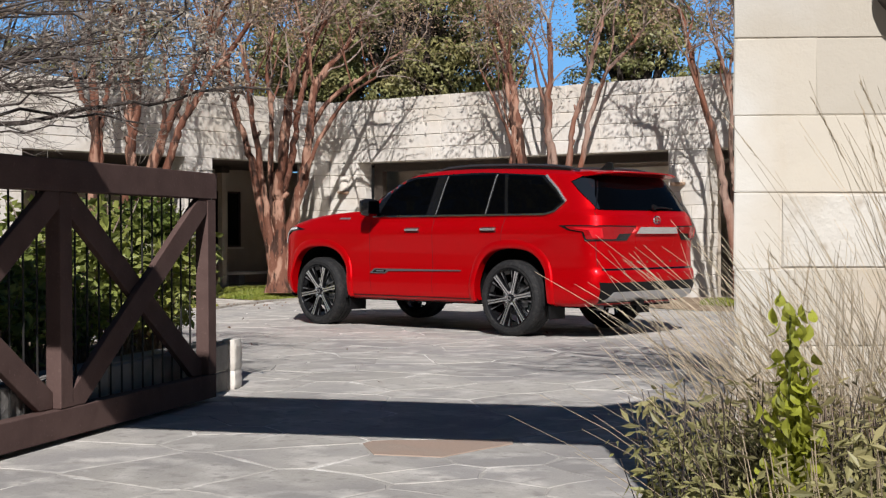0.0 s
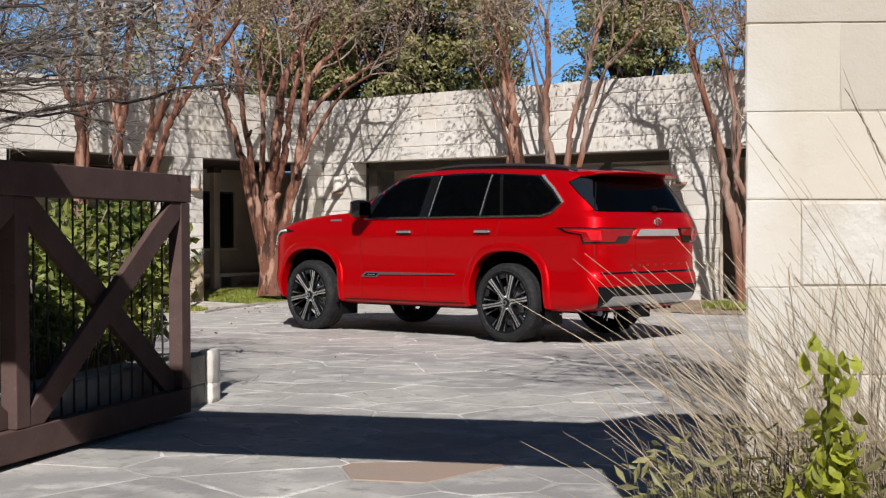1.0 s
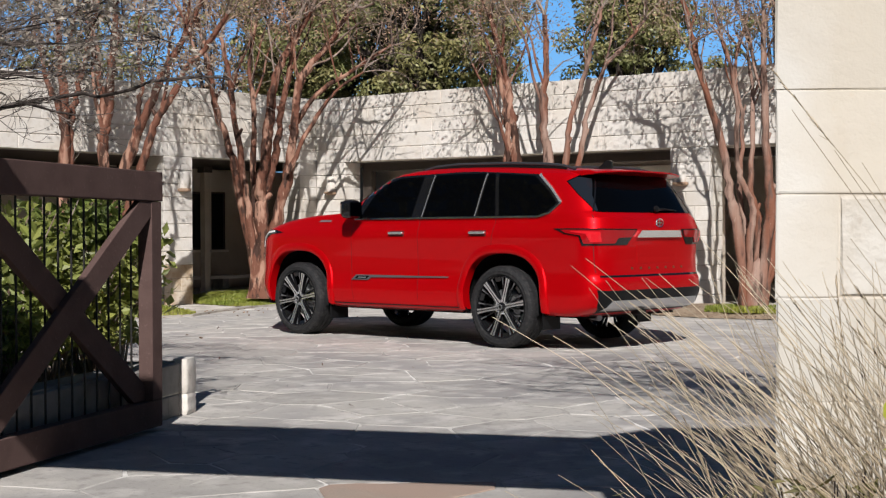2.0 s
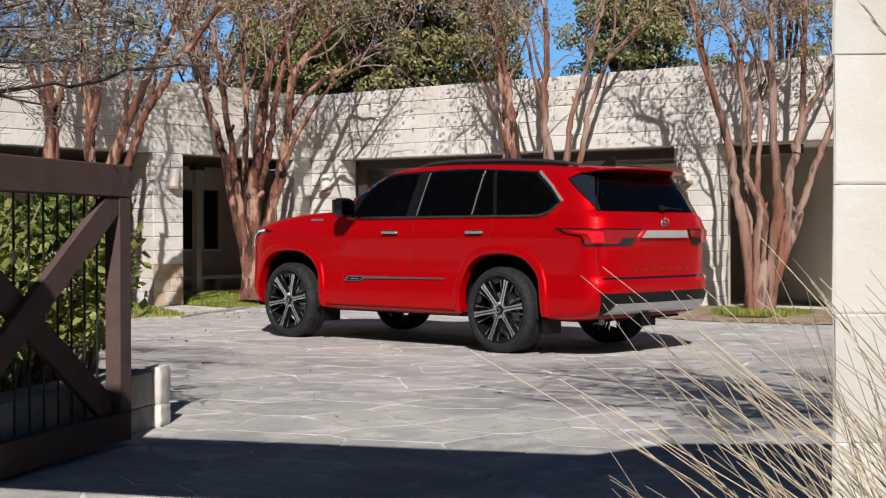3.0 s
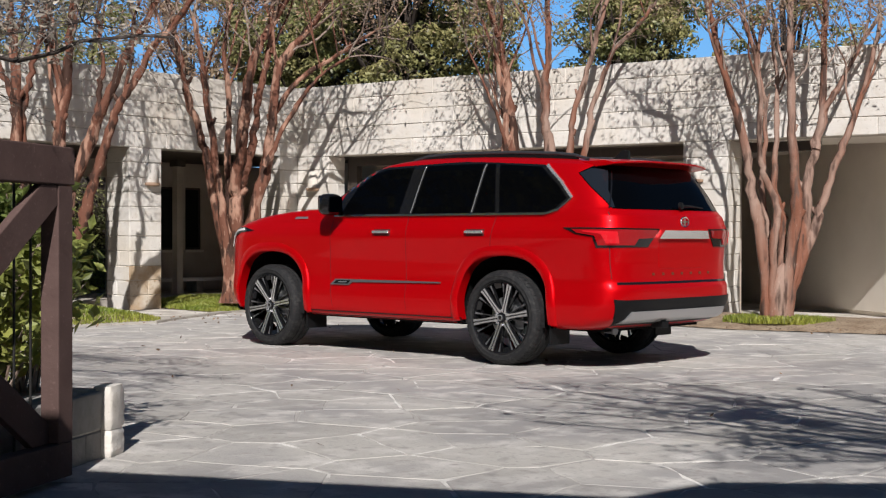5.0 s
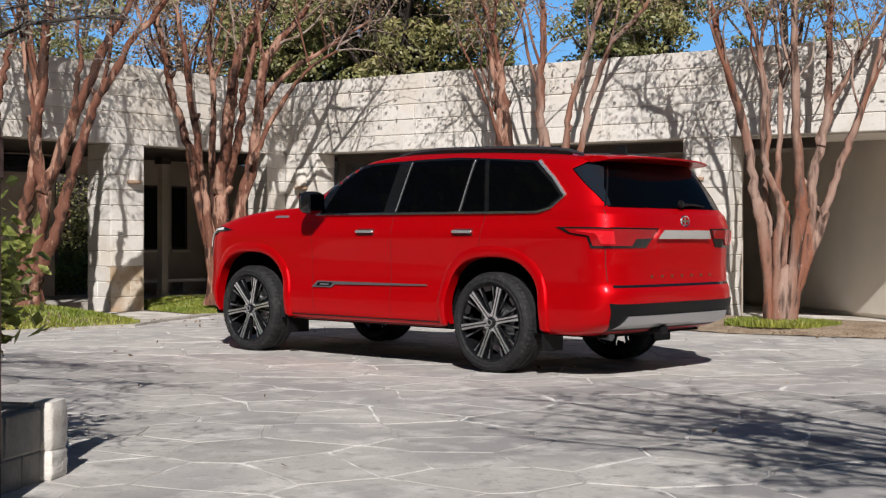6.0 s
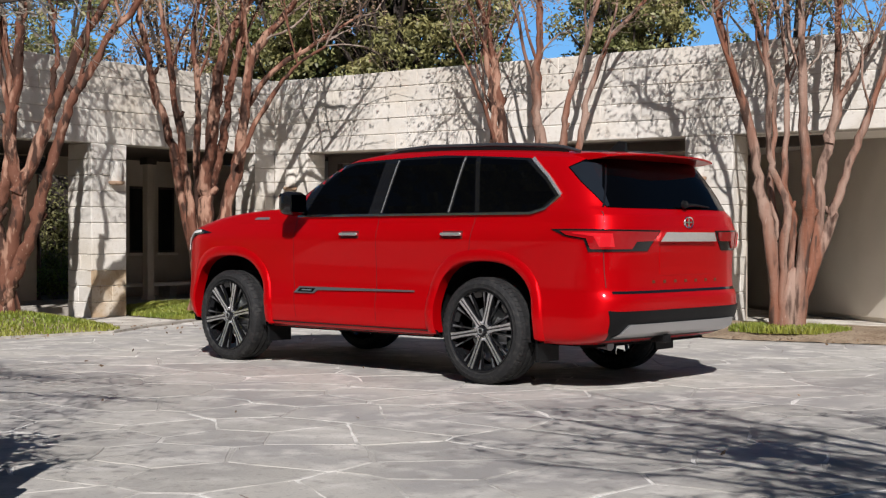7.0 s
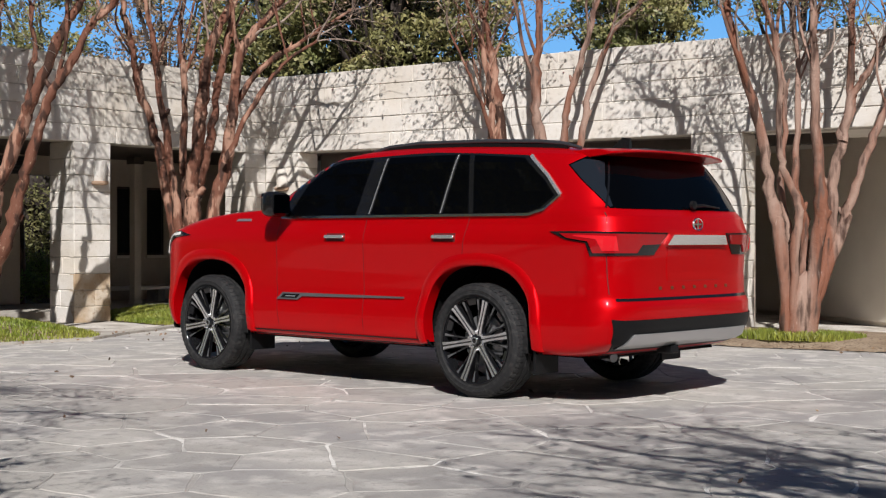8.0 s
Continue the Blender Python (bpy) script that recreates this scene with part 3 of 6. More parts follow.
def wooden_gate():
    g_ = thing("wooden_gate", GATE, "dark brown timber gate with crossed braces, swung open", "gate")
    top, bottom, low, high = 1.535, 0.03, 0.19, 1.36
    length = 3.82
    part("top_rail", Bag().box(-0.012, -0.05, high + 0.002, length, 0.05, top), GATEWOOD, g_, bevel=0.006)
    part("bottom_rail", Bag().box(0.0, -0.045, bottom, length, 0.045, low - 0.002), GATEWOOD, g_, bevel=0.006)
    for s in (0.0, 1.84, 3.67):
        part("post", Bag().box(s, -0.046, low, s + 0.125, 0.046, high), GATEWOOD, g_, bevel=0.006)
    for s0, s1 in ((0.125, 1.84), (1.965, 3.67)):
        for up, y0, y1 in ((1, -0.044, -0.002), (0, 0.0, 0.042)):
            za, zb = (low, high) if up else (high, low)
            d = Vector((s1 - s0, 0, zb - za)).normalized()
            n = Vector((-d.z, 0, d.x)) * 0.075
            a, b_ = Vector((s0, 0, za)), Vector((s1, 0, zb))
            ring = [a - n, b_ - n, b_ + n, a + n]
            bag = Bag()
            poly = [(p.x, p.z) for p in ring]
            for px, py, nx, ny in ((s0, 0, -1, 0), (s1, 0, 1, 0), (0, low, 0, -1), (0, high, 0, 1)):
                poly = clip(poly, px, py, nx, ny)
            k = len(poly)
            bag.add([(x, y0, z) for x, z in poly] + [(x, y1, z) for x, z in poly], [tuple(range(k)), tuple(range(k, 2 * k))[::-1]] + [(i, k + i, k + (i + 1) % k, (i + 1) % k) for i in range(k)])
            part("brace", bag, GATEWOOD, g_, bevel=0.005)
        n = 13
        for i in range(n):
            s = s0 + (s1 - s0) * (i + 0.5) / n
            bag = Bag()
            bag.tube([(s, -0.056, 0.12), (s, -0.056, 1.45)], [0.0065, 0.0065], 6)
            part("bar", bag, IRON, g_, "thin black iron bar")
    return g_


wooden_gate()

# ---- planter behind the gate ----
PLANT = turned(3.325, -6.262, 0, -61.0)     # local x along the wall's face, +y towards the drive
planter = solid("planter_wall", Bag().box(-0.03, -0.22, -0.05, 4.3, -0.012, 0.335, PLANT), MORTAR, "low grey limestone planter wall beside the gate", "wall", "structure")
block_wall(planter, PLANT @ pose(0, 0, 0, 0, 0, 180), -4.3, 0.03, -0.02, 0.145, 0.165, (0.24, 0.3, 0.4), 0.03, PLANTERSTONE, 33)
block_wall(planter, PLANT @ pose(0, 0, 0, 0, 0, 180), -4.3, 0.03, 0.145, 0.345, 0.2, (0.3, 0.42, 0.5), 0.03, PLANTERSTONE, 34)
part("coping", Bag().box(-0.03, -0.22, 0.335, 4.3, -0.032, 0.352, PLANT), PLANTERSTONE, planter, bevel=0.004)
soil_bed = Bag()
soil_bed.box(-0.55, -2.6, -0.05, 5.2, -0.3, 0.29, PLANT)
solid("planting_bed", soil_bed, SOIL, "raised bed of dark garden soil", "soil", "structure")


def end_stone(z0, z1, seed):
    rng = random.Random(seed)
    b = Bag()
    nx, nz = 6, 7
    w, d, h = 0.055, 0.10, (z1 - z0) / 2
    verts, n = [], 14
    for i in range(nz + 1):
        t = -1 + 2 * i / nz
        sh = (1 - abs(t) ** 7 * 0.13)
        for k in range(n):
            a = 2 * math.pi * k / n
            c, s = math.cos(a), math.sin(a)
            verts.append((w * sh * math.copysign(abs(c) ** 0.22, c) + rng.uniform(-0.004, 0.004), d * sh * math.copysign(abs(s) ** 0.22, s), h * t + h))
    faces = [(i * n + k, i * n + (k + 1) % n, (i + 1) * n + (k + 1) % n, (i + 1) * n + k) for i in range(nz) for k in range(n)] + [tuple(range(n))[::-1], tuple(range(nz * n, (nz + 1) * n))]
    b.add(verts, faces)
    ob = solid("end_stone", b, LIMESTONE, "rough white limestone block standing at the planter's end", "stone block", smooth=50)
    ob.matrix_world = turned(3.262, -6.172, z0, 36)
    return tagged(ob, group="end stones of the planter")


end_stone(0.0, 0.138, 1)
end_stone(0.14, 0.362, 2)


# ---- car ----
PAINT = material("red_metallic_paint", (0.57, 0.0010, 0.0042), 0.36, metal=0.42, spec=0.05, coat=0.30, noise_mix=[(900, 1, (0.48, 0.0009, 0.0034), 0.45, 0.6)])
RAILGREY = material("dark_grey_rail", (0.075, 0.077, 0.085), 0.38, metal=0.6)
MACHINED = material("machined_alloy", (0.72, 0.72, 0.73), 0.24, metal=0.9)
BLACKPLASTIC = material("black_plastic", (0.006, 0.006, 0.0066), 0.5, spec=0.2, bump=[(400, 0.05)])
GLOSSBLACK = material("gloss_black", (0.008, 0.008, 0.009), 0.08, spec=0.6)
CHROME = material("chrome", (0.88, 0.87, 0.86), 0.20, metal=1.0)
BRIGHTTRIM = material("bright_trim", (0.66, 0.655, 0.65), 0.26, metal=0.75)
SATIN = material("satin_silver", (0.50, 0.50, 0.51), 0.33, metal=0.8)
GUNMETAL = material("grey_moulding", (0.22, 0.22, 0.23), 0.35, metal=0.7)
RUBBER = material("tyre_rubber", (0.017, 0.017, 0.018), 0.72, spec=0.25, noise_mix=[(25, 4, (0.045, 0.043, 0.041), 0.5, 0.75)], bump=[(90, 0.3)])
TINT = material("tinted_car_glass", (0.0012, 0.0014, 0.0018), 0.03, spec=0.1)
QUARTERGLASS = material("corner_glass", (0.012, 0.015, 0.020), 0.08, spec=0.4)
REDLENS = material("red_lamp_lens", (0.30, 0.003, 0.006), 0.08, spec=0.3, coat=0.3)
BRIGHTLENS = material("bright_red_lamp", (0.62, 0.012, 0.02), 0.12, spec=0.4, coat=0.3)
CLEARLENS = material("clear_lamp_lens", (0.70, 0.70, 0.68), 0.1, spec=0.6, coat=0.5)
BADGE = material("dark_bronze_badge", (0.30, 0.17, 0.08), 0.3, metal=0.9)
MIRRORGLASS = material("dark_mirror_glass", (0.10, 0.115, 0.14), 0.05, metal=1.0)
# dark red of the shut lines, also painted as shade behind the handles
GAPSHADE = material("panel_gap", (0.09, 0.002, 0.003), 0.8)
UNDER = material("underbody", (0.006, 0.006, 0.006), 0.9, spec=0.1)

# plan outlines by height: z, front x, rear x, half width, front corner, rear corner
LOWER_BODY = [
    (0.345, -2.30, 2.50, 0.900, 0.60, 0.30),
    (0.375, -2.40, 2.62, 0.955, 0.60, 0.34),
    (0.44, -2.47, 2.74, 0.976, 0.62, 0.38),
    (0.54, -2.50, 2.785, 0.988, 0.63, 0.39),
    (0.60, -2.51, 2.80, 0.986, 0.64, 0.40),
    (0.70, -2.515, 2.805, 0.969, 0.64, 0.40),
    (0.745, -2.515, 2.775, 0.964, 0.64, 0.40),
    (0.90, -2.505, 2.765, 0.970, 0.64, 0.40),
    (1.02, -2.49, 2.770, 0.982, 0.64, 0.42),
    (1.13, -2.465, 2.785, 0.994, 0.65, 0.43),
    (1.19, -2.445, 2.800, 0.986, 0.68, 0.45),
    (1.225, -2.41, 2.795, 0.975, 0.70, 0.46),
]
UPPER_BODY = [
    (1.26, -2.33, 2.785, 0.964, 0.74, 0.46),
    (1.31, -2.13, 2.770, 0.955, 0.72, 0.46),
    (1.345, -1.90, 2.735, 0.948, 0.66, 0.46),
    (1.375, -1.60, 2.710, 0.938, 0.60, 0.46),
    (1.398, -1.14, 2.700, 0.930, 0.50, 0.46),
    (1.410, -1.02, 2.695, 0.926, 0.46, 0.46),
    (1.50, -0.86, 2.655, 0.902, 0.40, 0.46),
    (1.60, -0.68, 2.605, 0.872, 0.36, 0.46),
    (1.70, -0.50, 2.550, 0.842, 0.34, 0.46),
    (1.77, -0.36, 2.510, 0.818, 0.34, 0.46),
    (1.81, -0.25, 2.480, 0.795, 0.36, 0.48),
    (1.84, -0.10, 2.440, 0.750, 0.42, 0.52),
    (1.86, 0.06, 2.38, 0.680, 0.46, 0.60),
    (1.872, 0.26, 2.28, 0.56, 0.50, 0.70),
    (1.878, 0.50, 2.12, 0.36, 0.50, 0.60),
]
SLICES = LOWER_BODY + UPPER_BODY
SZ = np.array([r[0] for r in SLICES])
SV = np.array([r[1:] for r in SLICES])


def droop(x, z):
    """The roof falls towards the tail."""
    k = min(max((x - 0.7) / 1.75, 0.0), 1.0)
    return z - 0.080 * k ** 1.6 * min(max((z - 1.36) / 0.5, 0.0), 1.0)


def slice_at(z):
    return [float(np.interp(z, SZ, SV[:, k])) for k in range(5)]


N_REAR, N_SIDE, N_FRONT = 26, 120, 26


outlines = {}


def outline(z):
    key = round(z, 4)
    if key not in outlines:
        outlines[key] = make_outline(key)
    return outlines[key]


def make_outline(z):
    """Half outline of the body at a height: from the tail's middle round the driver's side to the nose's middle."""
    xf, xr, w, lf, lr = slice_at(z)
    pts = []
    for i in range(N_REAR):
        t = i / N_REAR * math.pi / 2
        pts.append((xr - lr + lr * math.cos(t) ** (2 / 3.6), -w * math.sin(t) ** (2 / 4.6)))
    a, b = xr - lr, xf + lf
    for i in range(N_SIDE + 1):
        pts.append((a + (b - a) * i / N_SIDE, -w))
    for i in range(1, N_FRONT + 1):
        t = (1 - i / N_FRONT) * math.pi / 2
        n = 2.9 if z < 1.40 else 2.6
        pts.append((xf + lf - lf * math.cos(t) ** (2 / n), -w * math.sin(t) ** (2 / n)))
    return [(x, y * (1 - 0.010 * abs((x - 0.2) / 2.4) ** 3)) for x, y in pts]


def flank(x, z):
    """Half width of the body's side at a station and height."""
    o = [p for p in outline(z)]
    xs = [p[0] for p in o][::-1]
    ys = [p[1] for p in o][::-1]
    return float(np.interp(x, xs, ys))


def along(z):
    o = outline(z)
    s = [0.0]
    for p, q in zip(o[:-1], o[1:]):
        s.append(s[-1] + math.hypot(q[0] - p[0], q[1] - p[1]))
    return o, s


def round_tail(s, z, off=0.0):
    """A point of the body's skin, s metres round from the tail's middle (positive towards the driver's side), with its outward push."""
    o, l = along(z)
    a = abs(s)
    x, y = float(np.interp(a, l, [p[0] for p in o])), float(np.interp(a, l, [p[1] for p in o]))
    x2, y2 = float(np.interp(a + 0.01, l, [p[0] for p in o])), float(np.interp(a + 0.01, l, [p[1] for p in o]))
    n = Vector((-(y2 - y), (x2 - x), 0)).normalized()
    p = Vector((x, y, 0)) + n * off
    return Vector((p.x, p.y if s >= 0 else -p.y, droop(x, z)))


def s_side(x, z):
    o, l = along(z)
    k = len(o) - 1
    xs = [p[0] for p in o][::-1]
    return float(np.interp(x, xs, l[::-1]))


def s_rear(y, z):
    """For a point on the tail, y negative on the driver's side."""
    o, l = along(z)
    return -math.copysign(float(np.interp(abs(y), [-p[1] for p in o[: N_REAR + 1]], l[: N_REAR + 1])), y)


ARCHES = ((-1.55, 0.455, 0.528), (1.55, 0.45, 0.520))


def arch_reach(dx, dz, r):
    """How far the squared-off wheel opening reaches in a direction from its middle."""
    d = math.hypot(dx, dz) or 1.0
    c, s_ = abs(dx) / d, abs(dz) / d
    return r / (c ** 2.7 + s_ ** 2.7) ** (1 / 2.7) if dz > 0 else r


def car_body(parent):
    zs = sorted(set(list(np.linspace(0.345, 1.20, 36)) + list(np.linspace(1.20, 1.41, 26)) + list(np.linspace(1.41, 1.81, 18)) + list(np.linspace(1.81, 1.878, 12))))
    rows = [outline(z) for z in zs]
    n = len(rows[0])
    bm = bmesh.new()
    grid = []
    for z, row in zip(zs, rows):
        left = [bm.verts.new((x, y, droop(x, z))) for x, y in row]
        right = [left[0]] + [bm.verts.new((x, -y, droop(x, z))) for x, y in row[1:-1]] + [left[-1]]
        grid.append((left, right))
    for (l0, r0), (l1, r1) in zip(grid[:-1], grid[1:]):
        for i in range(n - 1):
            bm.faces.new((l0[i], l0[i + 1], l1[i + 1], l1[i]))
            bm.faces.new((r0[i + 1], r0[i], r1[i], r1[i + 1]))
    for l, r in (grid[0], grid[-1]):
        for i in range(n - 1):
            quad = list(dict.fromkeys((l[i], l[i + 1], r[i + 1], r[i])))
            if len(quad) > 2:
                bm.faces.new(quad)
    # wheel openings
    gone = []
    for f in bm.faces:
        c = f.calc_center_median()
        if abs(c.y) > 0.55 and c.z < 1.1:
            for ax, az, r in ARCHES:
                if math.hypot(c.x - ax, c.z - az) < arch_reach(c.x - ax, c.z - az, r):
                    gone.append(f)
                    break
    bmesh.ops.delete(bm, geom=gone, context="FACES")
    for e in bm.edges:
        if len(e.link_faces) == 1:
            for v in e.verts:
                for ax, az, r in ARCHES:
                    d = math.hypot(v.co.x - ax, v.co.z - az)
                    reach = arch_reach(v.co.x - ax, v.co.z - az, r)
                    if abs(d - reach) < 0.06 and v.co.z > 0.36:
                        v.co.x, v.co.z = ax + (v.co.x - ax) * reach / d, az + (v.co.z - az) * reach / d
    bmesh.ops.recalc_face_normals(bm, faces=bm.faces)
    for f in bm.faces:
        f.smooth = True
    for e in bm.edges:
        if len(e.link_faces) == 2 and e.calc_face_angle(0) > radians(32):
            e.smooth = False
    me = bpy.data.meshes.new("body")
    bm.to_mesh(me)
    bm.free()
    me.materials.append(PAINT)
    ob = new("body", me)
    ob.parent = parent
    return ob


def skin_panel(poly, place, off, thick=0.006, step=0.06):
    """A plate that follows the body: poly in the skin's own two measures, place(u, v, off) the point of the skin."""
    bm = bmesh.new()
    vs = [bm.verts.new((u, v, 0)) for u, v in poly]
    bm.faces.new(vs)
    us, ws = [p[0] for p in poly], [p[1] for p in poly]
    for axis, lo, hi in ((0, min(us), max(us)), (1, min(ws), max(ws))):
        k = int((hi - lo) / step)
        for i in range(1, k + 1):
            c = lo + (hi - lo) * i / (k + 1)
            co, no = [0, 0, 0], [0, 0, 0]
            co[axis], no[axis] = c, 1
            bmesh.ops.bisect_plane(bm, geom=bm.verts[:] + bm.edges[:] + bm.faces[:], plane_co=co, plane_no=no)
    bm.verts.index_update()
    flat = [(v.co.x, v.co.y) for v in bm.verts]
    faces = [tuple(v.index for v in f.verts) for f in bm.faces]
    rim = [(e.verts[0].index, e.verts[1].index) for e in bm.edges if len(e.link_faces) == 1]
    bm.free()
    n = len(flat)
    verts = [place(u, v, off) for u, v in flat] + [place(u, v, off - thick) for u, v in flat]
    faces = faces + [tuple(i + n for i in f[::-1]) for f in faces] + [(a, b, b + n, a + n) for a, b in rim]
    return Bag().add(verts, faces)


def on_side(x, z, off):
    return Vector((x, flank(x, z) - off, droop(x, z)))


def on_far(x, z, off):
    return Vector((x, -flank(x, z) + off, droop(x, z)))


def strip(points, place, width, off, thick=0.006, n=10):
    """A narrow band along a line on the skin."""
    rows = []
    for (u0, v0), (u1, v1) in zip(points[:-1], points[1:]):
        for i in range(n):
            t = i / n
            rows.append((u0 + (u1 - u0) * t, v0 + (v1 - v0) * t))
    rows.append(points[-1])
    verts, faces = [], []
    for i, (u, v) in enumerate(rows):
        a, b = rows[max(i - 1, 0)], rows[min(i + 1, len(rows) - 1)]
        d = Vector((b[0] - a[0], b[1] - a[1])).normalized()
        nu, nv = -d.y * width / 2, d.x * width / 2
        verts += [place(u + nu, v + nv, off), place(u - nu, v - nv, off), place(u - nu, v - nv, off - thick), place(u + nu, v + nv, off - thick)]
    for i in range(len(rows) - 1):
        o = 4 * i
        for k in range(4):
            faces.append((o + k, o + (k + 1) % 4, o + 4 + (k + 1) % 4, o + 4 + k))
    faces += [(3, 2, 1, 0), tuple(range(len(verts) - 4, len(verts)))]
    return Bag().add(verts, faces)


def wheel(parent, x, side, steer=0.0):
    """side: -1 driver's, 1 far side."""
    y = side * 0.86
    m = pose(x, y, 0.417, 0, 0, steer + (0 if side < 0 else 180))
    w = part("wheel", Bag().lathe([(0.322, -0.126), (0.306, -0.120), (0.294, -0.092), (0.286, 0.0), (0.292, 0.11), (0.316, 0.12)], 72), GLOSSBLACK, parent, "six-spoke alloy wheel, black with machined silver faces", smooth=40)
    w.matrix_local = m
    R = 0.417
    tyre = [(0.312, 0.116), (0.322, 0.133), (0.334, 0.139), (0.336, 0.1425), (0.343, 0.1425), (0.345, 0.140), (0.365, 0.142), (0.366, 0.1445), (0.371, 0.1445), (0.373, 0.141), (0.390, 0.134), (0.405, 0.118), (0.4145, 0.095), (R, 0.06)]
    prof = tyre + [(R, 0.035), (R - 0.009, 0.034), (R - 0.009, 0.024), (R, 0.023), (R, -0.023), (R - 0.009, -0.024), (R - 0.009, -0.034), (R, -0.035)] + [(r, -y_) for r, y_ in tyre[::-1]]
    rubber = part("tyre", Bag().lathe([(r, -yy) for r, yy in prof], 72, closed=True), RUBBER, w, "black road tyre with grooved tread", smooth=35)
    blocks = Bag()
    for i in range(60):
        for sg in (-1, 1):
            t2 = pose(0, 0, 0, 0, 6 * i + 1.5 * sg, 0)
            blocks.add([t2 @ Vector(q) for q in ((0.4135, sg * 0.098, -0.013), (0.4135, sg * 0.098, 0.013), (0.4185, sg * 0.044, 0.010), (0.4185, sg * 0.044, -0.016), (0.402, sg * 0.124, -0.011), (0.402, sg * 0.124, 0.011), (0.419, sg * 0.094, 0.013), (0.419, sg * 0.094, -0.013), (0.4055, sg * 0.1265, -0.011), (0.4055, sg * 0.1265, 0.011))], [(2, 3, 7, 6), (7, 8, 9, 6), (8, 4, 5, 9), (6, 9, 5, 1), (7, 0, 4, 8), (2, 6, 1), (3, 0, 7)])
    part("tread", blocks, RUBBER, rubber, kind="stuff")
    part("rim_lip", Bag().lathe([(0.3225, -0.128), (0.3205, -0.140), (0.315, -0.1405), (0.311, -0.136), (0.308, -0.126)], 72), GLOSSBLACK, w, "thin dark rim edge", smooth=40)
    part("brake_disc", Bag().lathe([(0.0, -0.02), (0.19, -0.02), (0.19, 0.02), (0.0, 0.02)], 40), SATIN, w, "grey brake disc", smooth=40)
    part("caliper", Bag().box(0.10, -0.060, -0.10, 0.205, 0.03, 0.10), GUNMETAL, w, "grey brake caliper", bevel=0.01)

    def bar(rows, place):
        """rows: (radius, low, high, face depth, back depth) of a tapering bar."""
        verts, faces = [], []
        for r, lo, hi, y0, y1 in rows:
            verts += [place @ Vector(q) for q in ((r, y0, lo), (r, y0, hi), (r, y1, hi), (r, y1, lo))]
        for j in range(len(rows) - 1):
            o = 4 * j
            faces += [(o + k, o + (k + 1) % 4, o + 4 + (k + 1) % 4, o + 4 + k) for k in range(4)]
        o = 4 * len(rows) - 4
        return Bag().add(verts, faces + [(3, 2, 1, 0), (o, o + 1, o + 2, o + 3)])

    face = ((0.045, 0.030, -0.108), (0.10, 0.021, -0.113), (0.17, 0.0195, -0.119), (0.24, 0.0215, -0.126), (0.309, 0.027, -0.135))
    for i in range(6):
        turn = pose(0, 0, 0, 0, 60 * i - 10, 0)
        part("spoke", bar([(r, -hw - 0.005, hw + 0.005, y_, y_ + 0.05) for r, hw, y_ in face], turn), GLOSSBLACK, w, "black alloy spoke with machined silver faces")
        for sgn in (-1, 1):
            part("spoke_face", bar([(r, min(sgn * hw, sgn * 0.0055), max(sgn * hw, sgn * 0.0055), y_ - 0.005, y_ + 0.002) for r, hw, y_ in face], turn), MACHINED, w)
        # forked slim ribs between the main spokes, each with a grey chip as a painted glint near the rim
        for da, lean in ((16, 4), (44, -4)):
            t2 = pose(0, 0, 0, 0, 60 * i - 10 + da, 0)
            part("slim_spoke", bar([(0.08, -0.007, 0.007, -0.098, -0.07), (0.20, -0.006, 0.006, -0.104, -0.075), (0.303, -0.012 + lean * 0.001, 0.012 + lean * 0.001, -0.118, -0.085)], t2), GLOSSBLACK, w)
            part("rib_chip", bar([(0.225, -0.0015, 0.0025, -0.109, -0.104), (0.262, -0.004, 0.004, -0.116, -0.108), (0.300, -0.009, 0.009, -0.1225, -0.116)], t2), GUNMETAL, w)
        part("window_web", bar([(0.262, -0.034, 0.034, -0.100, -0.09), (0.290, -0.040, 0.040, -0.108, -0.095), (0.304, -0.042, 0.042, -0.112, -0.10)], pose(0, 0, 0, 0, 60 * i + 20, 0)), GLOSSBLACK, w)
        part("wheel_nut", Bag().lathe([(0.0, -0.128), (0.009, -0.127), (0.011, -0.11)], 8, turn @ pose(0, 0, 0, 0, 30, 0) @ pose(0.066, 0, 0)), MACHINED, w)
    part("hub_cap", Bag().lathe([(0.0, -0.136), (0.030, -0.134), (0.036, -0.128), (0.040, -0.112), (0.056, -0.108), (0.085, -0.090)], 28), GLOSSBLACK, w, "black hub cap", smooth=40)
    part("hub_ring", Bag().lathe([(0.020, -0.139), (0.026, -0.139), (0.026, -0.132), (0.020, -0.132)], 28, closed=True), SATIN, w)
    return w


